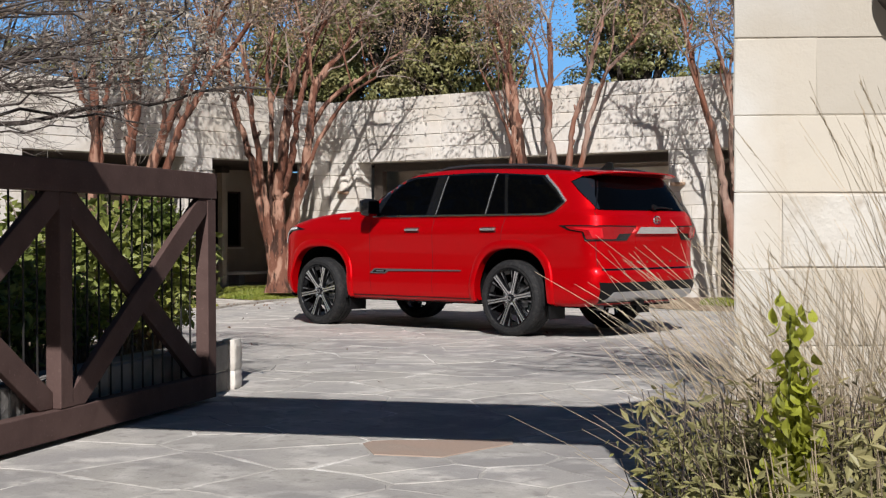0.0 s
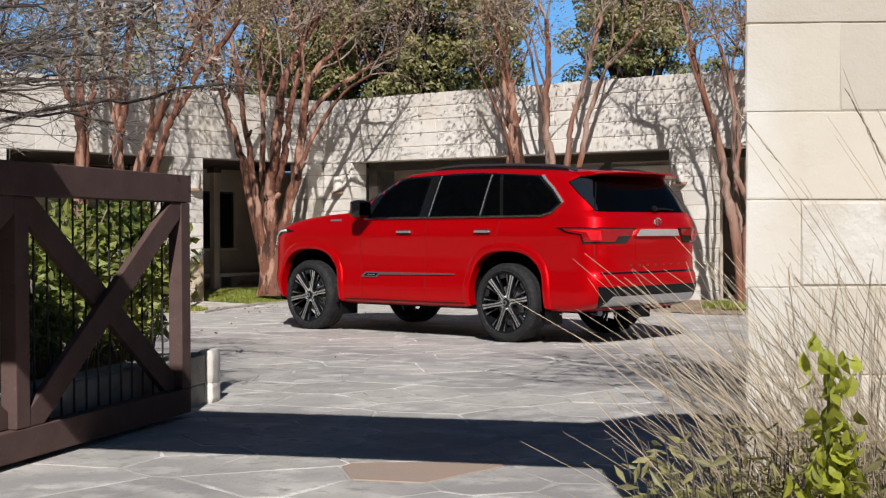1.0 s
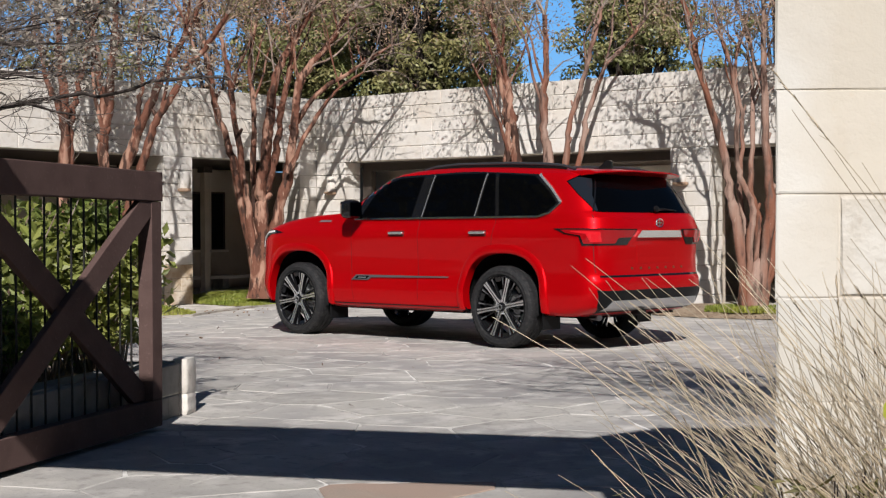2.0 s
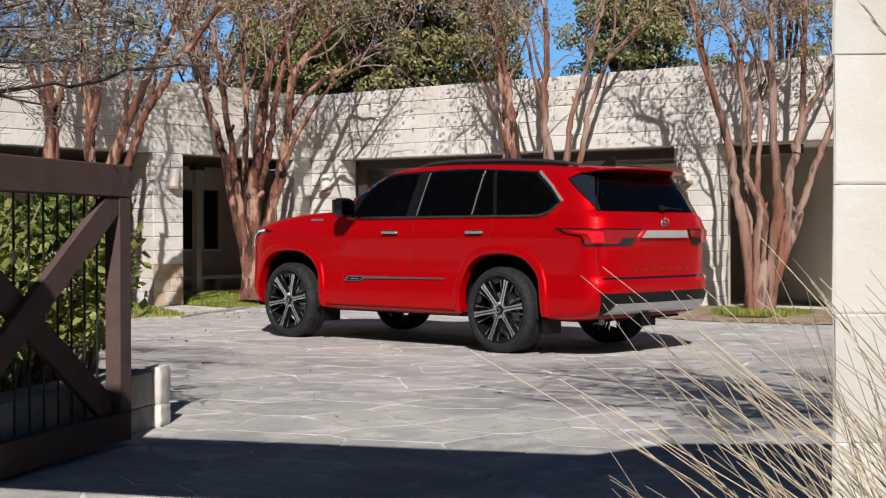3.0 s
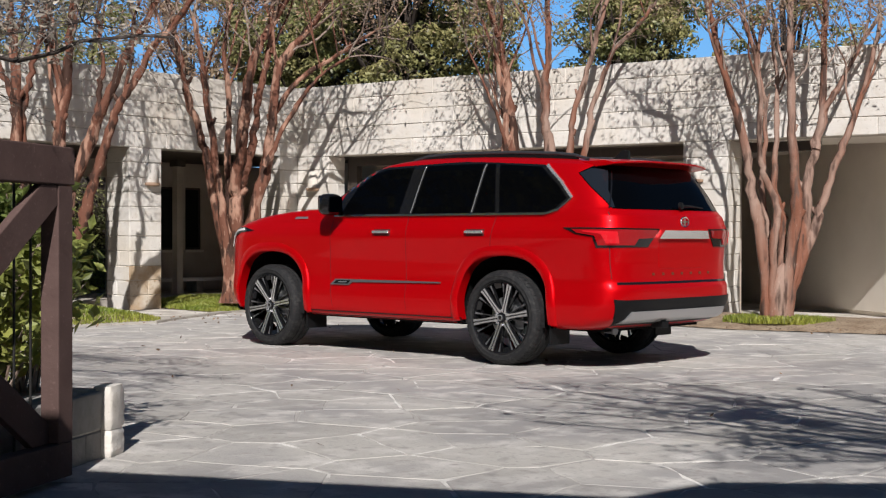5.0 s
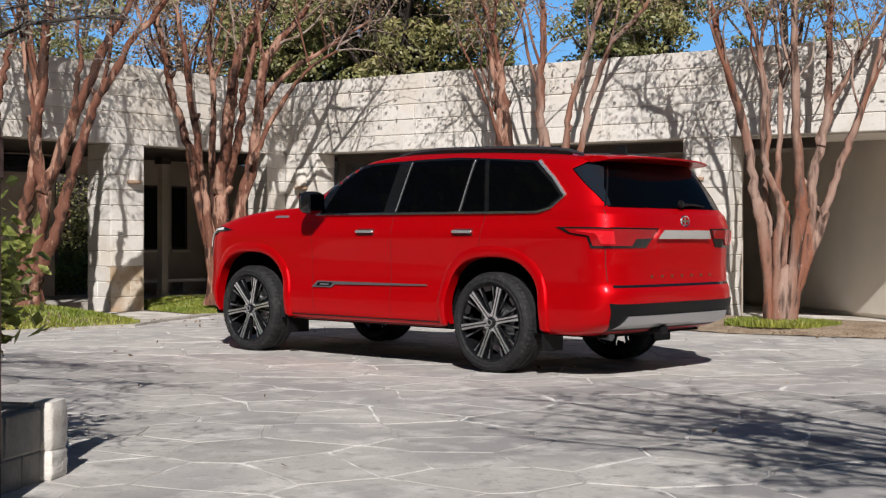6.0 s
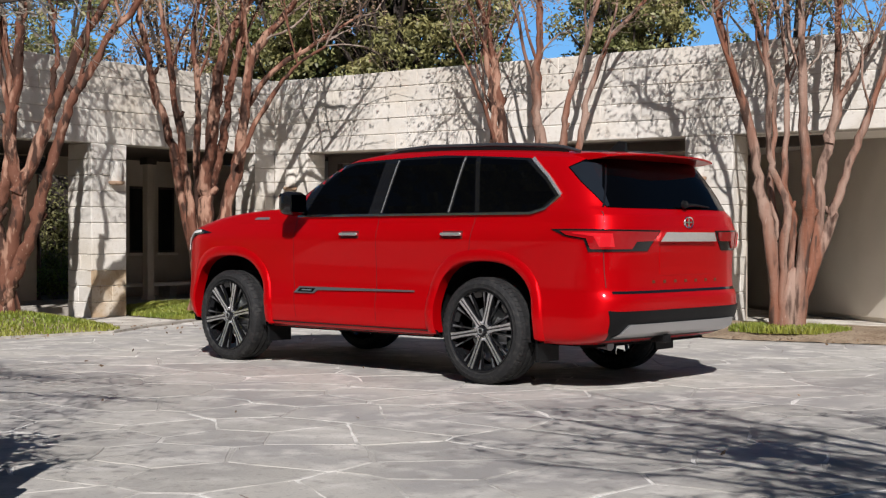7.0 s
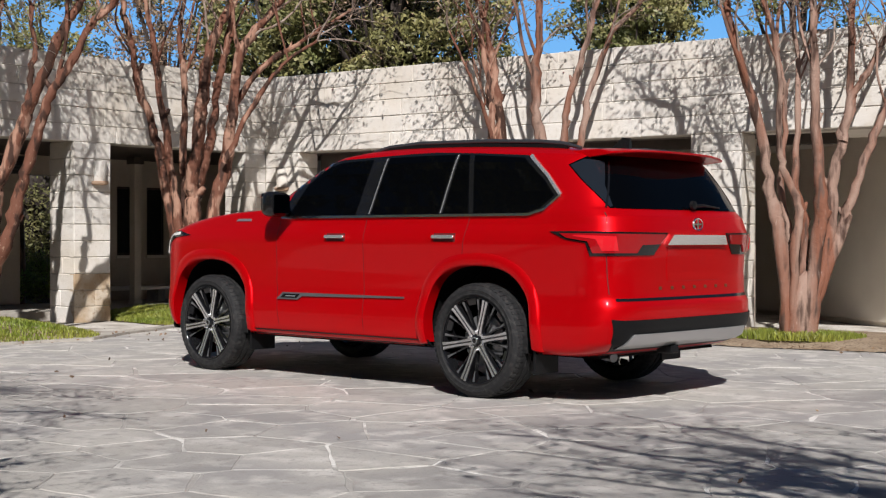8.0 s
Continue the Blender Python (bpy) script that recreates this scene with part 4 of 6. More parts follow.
def suv():
    c = thing("car", pose(0, 0, 0), "large bright red sport utility car with dark tinted windows, parked", "car")
    car_body(c)
    S, F = on_side, on_far

    for place, near in ((S, True), (F, False)):
        # glazing of the side
        part("side_surround", skin_panel([(-0.60, 1.325), (2.00, 1.325), (2.14, 1.36), (2.265, 1.475), (2.13, 1.62), (1.90, 1.795), (1.0, 1.815), (0.0, 1.79), (-0.26, 1.755), (-0.50, 1.60)], place, 0.010, 0.016), GLOSSBLACK, c, "gloss black pillar trim")
        for poly in ([(-0.52, 1.345), (0.27, 1.345), (0.35, 1.779), (0.0, 1.766), (-0.16, 1.725), (-0.36, 1.59)],
                     [(0.445, 1.345), (1.155, 1.345), (1.215, 1.795), (0.525, 1.785)],
                     [(1.505, 1.345), (1.99, 1.345), (2.11, 1.375), (2.215, 1.475), (2.10, 1.60), (1.875, 1.775), (1.40, 1.792)],
                     [(1.205, 1.345), (1.455, 1.345), (1.35, 1.793), (1.26, 1.795)]):
            part("side_window", skin_panel(poly, place, 0.014), TINT, c, "dark tinted side window")
        part("belt_moulding", strip([(-0.60, 1.328), (2.02, 1.328), (2.15, 1.362), (2.27, 1.478)], place, 0.018, 0.019, 0.016), CHROME, c, "bright chrome belt moulding")
        part("pillar_moulding", strip([(2.27, 1.478), (2.12, 1.64), (1.93, 1.795)], place, 0.022, 0.019, 0.016), BRIGHTTRIM, c, "chrome rear pillar moulding")
        part("pillar_moulding", strip([(0.425, 1.345), (0.505, 1.785)], place, 0.006, 0.018, 0.008), BRIGHTTRIM, c)
        part("pillar_moulding", strip([(1.18, 1.345), (1.24, 1.795)], place, 0.006, 0.018, 0.008), BRIGHTTRIM, c)
        # shut lines
        for line in ([(-0.62, 1.30), (-0.64, 1.1), (-0.66, 0.80), (-0.62, 0.44)], [(0.40, 1.32), (0.38, 0.9), (0.38, 0.43)], [(1.47, 1.32), (1.42, 1.05), (1.28, 0.96), (1.10, 0.80), (1.02, 0.55), (0.98, 0.43)]):
            part("shut_line", strip(line, place, 0.0045, 0.0012, 0.004), GAPSHADE, c)
        # handles, each over a flat patch coloured as the shade of its recess
        for hx in (0.085, 1.255):
            h = part("door_handle", skin_panel([(hx - 0.110, 1.158), (hx + 0.100, 1.158), (hx + 0.108, 1.170), (hx + 0.100, 1.183), (hx - 0.110, 1.183), (hx - 0.115, 1.170)], place, 0.034, 0.016, 0.03), BRIGHTTRIM, c, "chrome door handle", smooth=30, bevel=0.004)
            part("handle_recess", skin_panel([(hx - 0.11, 1.135), (hx + 0.10, 1.135), (hx + 0.10, 1.196), (hx - 0.11, 1.196)], place, 0.004), GAPSHADE, h)
            for ex in (-0.10, 0.085):
                part("handle_foot", skin_panel([(hx + ex - 0.012, 1.158), (hx + ex + 0.012, 1.158), (hx + ex + 0.012, 1.18), (hx + ex - 0.012, 1.18)], place, 0.02, 0.019), CHROME, h)
        # lower moulding and badge
        part("door_moulding", skin_panel([(-0.64, 0.655), (-0.38, 0.655), (-0.33, 0.684), (0.82, 0.700), (0.82, 0.712), (-0.57, 0.712)], place, 0.014, 0.012), GUNMETAL, c, "slim grey door moulding")
        part("badge", skin_panel([(-0.585, 0.668), (-0.39, 0.668), (-0.355, 0.700), (-0.55, 0.700)], place, 0.018, 0.006), GLOSSBLACK, c, "dark trim badge")
        part("badge_bar", skin_panel([(-0.53, 0.678), (-0.41, 0.678), (-0.40, 0.688), (-0.52, 0.688)], place, 0.020, 0.004), SATIN, c)
        part("sill", skin_panel([(-1.04, 0.352), (1.05, 0.352), (1.05, 0.398), (-1.02, 0.398)], place, 0.006, 0.02), BLACKPLASTIC, c, "black plastic sill")
        # wheel arch lips
        for ax, az, r in ARCHES:
            lip = Bag()
            verts, faces = [], []
            n = 40
            for i in range(n + 1):
                a = radians(-8 + 196 * i / n)
                ra = arch_reach(math.cos(a), math.sin(a), r)
                for rr, off in ((ra - 0.012, -0.09), (ra - 0.012, 0.010), (ra + 0.008, 0.020), (ra + 0.055, 0.018), (ra + 0.080, 0.004), (ra + 0.080, -0.01)):
                    x, z = ax + rr * math.cos(a), az + rr * math.sin(a)
                    z = max(z, 0.352)
                    verts.append(place(x, z, off))
            for i in range(n):
                for k in range(5):
                    o = i * 6 + k
                    faces.append((o, o + 1, o + 7, o + 6))
            part("wheel_arch", lip.add(verts, faces), PAINT, c, smooth=60)
            well = Bag()
            sgn = -1 if near else 1
            well.lathe([(r + 0.055, 0.0), (r + 0.055, 0.42), (0.0, 0.42)], 40, pose(ax, sgn * 0.93, az, 0, 0, 0 if near else 180))
            well.v = [(x, y, max(z, 0.346)) for x, y, z in well.v]
            part("wheel_well", well, UNDER, c, "dark wheel well liner")
            side_y = sgn * 0.80
            flap_x = ax + 0.50
            part("mud_flap", Bag().box(flap_x - 0.01, side_y - 0.13, 0.20, flap_x + 0.012, side_y + 0.14, 0.46), BLACKPLASTIC, c, bevel=0.006)
        # mirror
        sg = -1 if near else 1
        mir = Bag()
        rings = []
        for t, k in ((0, 0.55), (0.12, 0.88), (0.35, 1.0), (0.75, 1.0), (0.93, 0.9), (1.0, 0.62)):
            rings.append((t, k))
        verts, faces = [], []
        n = 20
        for t, k in rings:
            for i in range(n):
                a = 2 * math.pi * i / n
                cy, cz = math.cos(a), math.sin(a)
                verts.append((-0.60 + 0.17 * t, sg * (1.115 + 0.105 * k * math.copysign(abs(cy) ** 0.55, cy)), 1.435 + 0.105 * k * math.copysign(abs(cz) ** 0.55, cz)))
        for i in range(len(rings) - 1):
            for k in range(n):
                faces.append((i * n + k, i * n + (k + 1) % n, (i + 1) * n + (k + 1) % n, (i + 1) * n + k))
        faces += [tuple(range(n)), tuple(range((len(rings) - 1) * n, len(rings) * n))]
        mirror = part("mirror", mir.add(verts, faces), GLOSSBLACK, c, "gloss black door mirror", smooth=45)
        part("mirror_arm", Bag().tube([(-0.56, sg * 0.93, 1.36), (-0.54, sg * 1.05, 1.375)], [0.035, 0.03], 10), BLACKPLASTIC, mirror, smooth=50)
        part("mirror_cap", Bag().add([(-0.612 + dx, sg * (1.115 + dy), 1.435 + dz) for dx, dy, dz in ((0.02, -0.08, 0.06), (0.02, 0.085, 0.06), (0.035, 0.085, 0.088), (0.035, -0.08, 0.088), (0, -0.07, 0.055), (0, 0.07, 0.055))], [(0, 1, 2, 3), (4, 5, 1, 0)]), CHROME, mirror)
        part("mirror_glass", Bag().box(-0.428, sg * 1.115 - 0.085, 1.36, -0.424, sg * 1.115 + 0.085, 1.51), MIRRORGLASS, mirror)
        # roof rail
        ry = sg * 0.655
        rail_pts = [(0.20, ry * 1.02, 1.850), (0.36, ry, 1.885), (0.7, ry, 1.900), (1.4, ry, 1.886), (1.9, ry, 1.860), (2.10, ry, 1.838), (2.26, ry * 1.01, 1.800)]
        r_ = part("roof_rail", Bag().tube(rail_pts, [0.014, 0.016, 0.017, 0.017, 0.017, 0.016, 0.012], 10), RAILGREY, c, "dark grey roof rail", smooth=50)
        for fx, f2 in ((0.30, 0.62), (0.62, 1.4), (1.4, 2.14)):
            part("rail_foot", Bag().add([(x, ry + dy, z) for x, zt in ((fx, droop(fx, 1.888)), (f2, droop(f2, 1.888))) for dy, z in ((-0.014, 1.78), (0.014, 1.78), (0.014, zt), (-0.014, zt))], [(0, 1, 2, 3), (7, 6, 5, 4), (0, 4, 5, 1), (1, 5, 6, 2), (2, 6, 7, 3), (3, 7, 4, 0)]), BLACKPLASTIC, r_)
        # head lamp wrapping the corner
        k = 1 if near else -1
        hl = [(k * s_side(x, z), z) for x, z in ((-1.80, 1.185), (-1.98, 1.220), (-2.20, 1.222), (-2.36, 1.18), (-2.40, 1.03), (-2.31, 1.0), (-2.20, 1.10), (-2.04, 1.165))]
        lamp = part("headlight", skin_panel(hl, round_tail, 0.007, 0.010, 0.03), GLOSSBLACK, c, "dark headlight with a bright edge")
        part("light_bar", strip([(k * s_side(x, z), z) for x, z in ((-1.97, 1.200), (-2.10, 1.190), (-2.17, 1.150), (-2.215, 1.09), (-2.245, 1.02))], round_tail, 0.024, 0.016, 0.008), CLEARLENS, lamp)

    # tail: glass, lamps, bars
    T = round_tail

    gl = [(s_rear(0.70, 1.365), 1.365), (s_rear(-0.70, 1.365), 1.365), (s_side(2.62, 1.37), 1.37), (s_side(2.40, 1.60), 1.60), (s_side(2.27, 1.725), 1.725), (s_side(2.36, 1.80), 1.80), (s_rear(-0.5, 1.815), 1.815), (s_rear(0.5, 1.815), 1.815), (-s_side(2.36, 1.80), 1.80), (-s_side(2.27, 1.725), 1.725), (-s_side(2.40, 1.60), 1.60), (-s_side(2.62, 1.37), 1.37)]
    tg = part("tailgate_glass", skin_panel(gl, T, 0.005, 0.008, 0.05), TINT, c, "dark tinted wrap-round rear window", smooth=40)
    for sg in (1, -1):
        part("glass_seam", strip([(sg * s_side(2.47, 1.76), 1.76), (sg * s_side(2.55, 1.56), 1.56), (sg * s_side(2.60, 1.375), 1.375)], T, 0.012, 0.009, 0.006), GLOSSBLACK, tg)
        part("shut_line", strip([(sg * s_side(2.61, 1.34), 1.34), (sg * s_side(2.65, 1.20), 1.20), (sg * s_side(2.65, 1.0), 1.0), (sg * s_side(2.66, 0.78), 0.78)], T, 0.007, 0.0015, 0.004), GAPSHADE, c)
        frame_poly = [(s_rear(-0.385, 1.20), 1.200), (s_rear(-0.52, 1.045), 1.045), (s_side(2.555, 1.04), 1.04), (s_side(2.53, 1.13), 1.13), (s_side(2.36, 1.155), 1.155), (s_side(2.225, 1.208), 1.208), (s_side(2.40, 1.210), 1.210)]
        poly = [(sg * u, v) for u, v in frame_poly]
        lamp = part("tail_light", skin_panel(poly, T, 0.008, 0.012, 0.04), GLOSSBLACK, c, "red tail light in a black surround", smooth=40)
        inner_poly = [(s_rear(-0.42, 1.188), 1.188), (s_rear(-0.47, 1.120), 1.120), (s_rear(-0.66, 1.115), 1.115), (s_rear(-0.70, 1.06), 1.06), (s_side(2.575, 1.06), 1.06), (s_side(2.55, 1.14), 1.14), (s_side(2.38, 1.165), 1.165), (s_side(2.32, 1.196), 1.196)]
        part("lens", skin_panel([(sg * u, v) for u, v in inner_poly], T, 0.018, 0.012, 0.04), REDLENS, lamp, "glossy red lens", smooth=40)
        glow_poly = [(s_side(2.70, 1.175), 1.175), (s_side(2.70, 1.075), 1.075), (s_side(2.63, 1.075), 1.075), (s_side(2.60, 1.155), 1.155), (s_side(2.44, 1.175), 1.175), (s_side(2.44, 1.185), 1.185)]
        part("lens", skin_panel([(sg * u, v) for u, v in glow_poly], T, 0.021, 0.004, 0.04), BRIGHTLENS, lamp)
    part("tailgate_bar", skin_panel([(s_rear(-0.395, 1.105), 1.116), (s_rear(0.395, 1.105), 1.116), (s_rear(0.34, 1.19), 1.186), (s_rear(-0.34, 1.19), 1.186)], T, 0.030, 0.028, 0.05), CHROME, c, "brushed chrome tailgate bar", smooth=30)
    part("plate_recess", skin_panel([(s_rear(-0.34, 0.86), 0.86), (s_rear(0.34, 0.86), 0.86), (s_rear(0.36, 1.098), 1.098), (s_rear(-0.36, 1.098), 1.098)], T, 0.004, 0.006), PAINT, c, bevel=0.003)
    for sg in (-1, 1):
        quarter = [(s_side(2.615, 1.378), 1.378), (s_side(2.41, 1.598), 1.598), (s_side(2.285, 1.722), 1.722), (s_side(2.36, 1.775), 1.775), (s_side(2.455, 1.765), 1.765), (s_side(2.535, 1.56), 1.56), (s_side(2.625, 1.385), 1.385)]
        part("quarter_glass", skin_panel([(sg * u, v) for u, v in (quarter if sg > 0 else quarter[::-1])], T, 0.007, 0.004, 0.05), QUARTERGLASS, tg, "paler tinted corner glass", smooth=40)
    em = part("emblem", Bag().lathe([(0.047, -0.012), (0.056, -0.014), (0.060, -0.006), (0.056, 0.0)], 32, pose(2.795, 0, 1.262, 0, 0, 90) @ Matrix.Diagonal((1.1, 1, 0.78, 1)), closed=True), CHROME, c, "small chrome ring emblem", smooth=40)
    part("emblem_bar", Bag().box(2.796, -0.045, 1.256, 2.806, 0.045, 1.268), CHROME, em)
    part("emblem_bar", Bag().box(2.796, -0.010, 1.224, 2.805, 0.010, 1.300), CHROME, em)
    for i in range(7):
        y = -0.43 + 0.145 * i
        part("badge_mark", skin_panel([(s_rear(y - 0.015, 0.82), 0.805), (s_rear(y + 0.015, 0.82), 0.805), (s_rear(y + 0.015, 0.82), 0.826), (s_rear(y - 0.015, 0.82), 0.826)], T, 0.005, 0.006, 0.1), BADGE, c)
    part("tailgate_groove", strip([(s_rear(-0.85, 0.745), 0.742), (0.0, 0.742), (s_rear(0.85, 0.745), 0.742)], T, 0.020, 0.003, 0.006, 20), GLOSSBLACK, c, "black groove above the bumper")
    bl = [(s_rear(0.83, 0.60), 0.605), (s_rear(-0.83, 0.60), 0.605), (s_side(2.69, 0.61), 0.612), (s_side(2.68, 0.5), 0.50), (s_side(2.66, 0.45), 0.45), (s_side(2.56, 0.37), 0.352), (s_rear(-0.6, 0.37), 0.350), (s_rear(0.6, 0.37), 0.350), (-s_side(2.56, 0.37), 0.352), (-s_side(2.66, 0.45), 0.45), (-s_side(2.68, 0.5), 0.50), (-s_side(2.69, 0.61), 0.612)]
    part("bumper_trim", skin_panel(bl, T, 0.010, 0.014, 0.05), BLACKPLASTIC, c, "black plastic lower bumper", smooth=40)
    sk = [(s_rear(-0.72, 0.50), 0.505), (s_rear(0.72, 0.50), 0.505), (s_rear(0.79, 0.40), 0.402), (s_rear(-0.79, 0.40), 0.402)]
    part("skid_plate", skin_panel(sk, T, 0.026, 0.026, 0.05), SATIN, c, "silver bumper skid plate", smooth=40, bevel=0.006)
    part("tow_hook", Bag().box(2.60, -0.22, 0.345, 2.73, -0.13, 0.405), BLACKPLASTIC, c, bevel=0.008)
    part("exhaust_pipe", Bag().tube([(2.2, -0.50, 0.35), (2.50, -0.60, 0.325)], [0.032, 0.032], 16), GUNMETAL, c, smooth=50)
    part("underbody", Bag().box(-2.2, -0.62, 0.315, 2.05, 0.62, 0.40), UNDER, c, "dark underbody", bevel=0.03)
    part("undertray", Bag().box(2.06, -0.74, 0.322, 2.47, 0.74, 0.342), UNDER, c, "dark undertray")
    part("undertray", Bag().box(-1.0, -0.84, 0.325, 1.0, 0.84, 0.395), UNDER, c, "dark undertray", bevel=0.03)
    part("axle", Bag().tube([(1.55, -0.75, 0.40), (1.55, 0.75, 0.40)], [0.05, 0.05], 12), UNDER, c)
    part("axle", Bag().tube([(-1.55, -0.75, 0.40), (-1.55, 0.75, 0.40)], [0.04, 0.04], 12), UNDER, c)
    # spoiler over the rear window
    sp = Bag()
    verts, faces = [], []
    n = 24
    for i in range(n + 1):
        y = -0.73 + 1.46 * i / n
        k = abs(y / 0.73)
        tip = 2.665 - 0.10 * k ** 3
        drop = 0.022 * k ** 3
        verts += [(2.28 - 0.05 * k, y, 1.800 - drop), (2.46, y, 1.803 - drop), (tip, y, 1.782 - drop), (tip - 0.004, y, 1.766 - drop), (2.47, y, 1.755 - drop), (2.30, y, 1.74 - drop)]
    for i in range(n):
        for k in range(6):
            o = 6 * i
            faces.append((o + k, o + (k + 1) % 6, o + 6 + (k + 1) % 6, o + 6 + k))
    faces += [(5, 4, 3, 2, 1, 0), tuple(range(6 * n, 6 * n + 6))]
    part("spoiler", sp.add(verts, faces), PAINT, c, "red roof spoiler", smooth=35, bevel=0.006)
    part("brake_light", Bag().box(2.655, -0.14, 1.768, 2.668, 0.14, 1.778), REDLENS, c)
    fin = Bag().add([(2.02, -0.022, 1.80), (2.02, 0.022, 1.80), (2.22, 0.03, 1.80), (2.22, -0.03, 1.80), (2.15, -0.004, 1.915), (2.15, 0.004, 1.915), (2.22, 0.006, 1.905), (2.22, -0.006, 1.905)], [(0, 1, 2, 3), (4, 7, 6, 5), (0, 4, 5, 1), (1, 5, 6, 2), (2, 6, 7, 3), (3, 7, 4, 0)])
    part("roof_antenna", fin, GLOSSBLACK, c, "black fin antenna", smooth=50)
    wp = part("rear_wiper", Bag().tube([(2.74, 0.02, 1.395), (2.735, 0.20, 1.40), (2.71, 0.44, 1.385)], [0.016, 0.010, 0.007], 8), BLACKPLASTIC, c, "black rear wiper", smooth=50)
    part("wiper_cap", Bag().lathe([(0.0, -0.03), (0.03, -0.024), (0.034, 0.0)], 16, pose(2.735, 0.03, 1.40, 0, 0, 90)), BLACKPLASTIC, wp, smooth=50)
    # windscreen, bonnet details
    ws = []
    verts, faces = [], []
    zs = np.linspace(1.425, 1.80, 10)
    for z in zs:
        o = outline(z)[-(N_FRONT - 9):]
        row = [(x - 0.014, y * 1.004, z + 0.010) for x, y in o] + [(x - 0.014, -y * 1.004, z + 0.010) for x, y in o[-2::-1]]
        verts += row
        k = len(row)
    for i in range(len(zs) - 1):
        for j in range(k - 1):
            o_ = i * k + j
            faces.append((o_, o_ + 1, o_ + k + 1, o_ + k))
    part("windscreen", Bag().add(verts, faces), TINT, c, "dark windscreen", smooth=60)
    for sg in (-1, 1):
        part("bonnet_badge", skin_panel([(-1.20, 1.302), (-1.0, 1.302), (-1.0, 1.322), (-1.17, 1.322)], S if sg < 0 else F, 0.006, 0.008), SATIN, c)
    part("grille", Bag().box(-2.535, -0.62, 0.62, -2.49, 0.62, 1.10), GLOSSBLACK, c, "black front grille", bevel=0.02)
    for x in (-1.55, 1.55):
        for side in (-1, 1):
            wheel(c, x, side)
    return c


suv()


# ---- trees ----
AWAY, ASIDE = Vector((-0.68, 0.73, 0)), Vector((0.73, 0.68, 0))


def grow(wood, tips, start, heading, length, radius, level, rng, rise=0.25, wander=0.16, split=(2, 3)):
    """One limb with its twigs; radius tapers along it."""
    steps = 5 if level < 2 else 3
    pts, radii = [start], [radius]
    d = heading.normalized()
    taper = 0.72 if level < 2 else 0.45
    for i in range(steps):
        d = (d + Vector((rng.gauss(0, wander), rng.gauss(0, wander), rng.gauss(0, wander) + rise * 0.2))).normalized()
        pts.append(pts[-1] + d * length / steps)
        radii.append(radius * (1 - (1 - taper) * (i + 1) / steps))
    wood.tube(pts, radii, 9 if level == 0 else 6 if level == 1 else 3, cap=level == 0)
    if radius < 0.004 or level >= 4:
        tips.append((pts[-1], d))
        return
    for k in range(rng.randint(*split)):
        side = d.orthogonal().normalized()
        turn = Matrix.Rotation(rng.uniform(0, 2 * math.pi), 3, d)
        out_d = (d + (turn @ side) * rng.uniform(0.35, 0.8)).normalized()
        grow(wood, tips, pts[-1], out_d, length * rng.uniform(0.6, 0.8), radii[-1] * rng.uniform(0.55, 0.75), level + 1, rng, rise, wander, split)
    if level >= 1:
        for i in range(1, steps):
            if rng.random() < 0.55:
                side = Matrix.Rotation(rng.uniform(0, 2 * math.pi), 3, d) @ d.orthogonal().normalized()
                grow(wood, tips, pts[i], (d * 0.5 + side).normalized(), length * 0.5, radii[i] * 0.4, max(level + 2, 3), rng, rise, wander, split)


def leaves(bag, at, spread, count, size, rng, droop_z=0.0, slim=0.38):
    for _ in range(count):
        p = Vector(at) + Vector((rng.gauss(0, spread), rng.gauss(0, spread), rng.gauss(0, spread) * 0.8 - droop_z * rng.random()))
        u = Vector((rng.gauss(0, 1), rng.gauss(0, 1), rng.gauss(0, 0.7))).normalized()
        v = u.orthogonal().normalized()
        v = Matrix.Rotation(rng.uniform(0, 6.28), 3, u) @ v
        s = size * rng.uniform(0.6, 1.3)
        w = u.cross(v) * s * 0.12
        bag.add([p - u * s, p + v * s * slim + w, p + u * s, p - v * s * slim + w], [(0, 1, 2), (0, 2, 3)])


def smooth_line(pts, per=4):
    """A soft line through the given points."""
    pts = [Vector(p) for p in pts]
    out_pts = []
    for i in range(len(pts) - 1):
        p0, p1, p2, p3 = pts[max(i - 1, 0)], pts[i], pts[i + 1], pts[min(i + 2, len(pts) - 1)]
        for k in range(per):
            t = k / per
            out_pts.append(0.5 * (2 * p1 + (p2 - p0) * t + (2 * p0 - 5 * p1 + 4 * p2 - p3) * t * t + (3 * p1 - p0 - 3 * p2 + p3) * t ** 3))
    return out_pts + [pts[-1]]


def gnarled(bag, pts, radii, sides, rng):
    """A tube of uneven girth, fluted along its length."""
    n = len(bag.v)
    bag.tube(pts, radii, sides)
    phase = rng.uniform(0, 6.28)
    for i, p in enumerate(pts):
        for k in range(sides):
            c, q = Vector(p), Vector(bag.v[n + i * sides + k])
            f = 1 + 0.10 * math.sin(3 * 6.28 * k / sides + phase + 0.25 * i) + 0.07 * math.sin(2 * 6.28 * k / sides - 0.6 * i)
            bag.v[n + i * sides + k] = tuple(c + (q - c) * f)


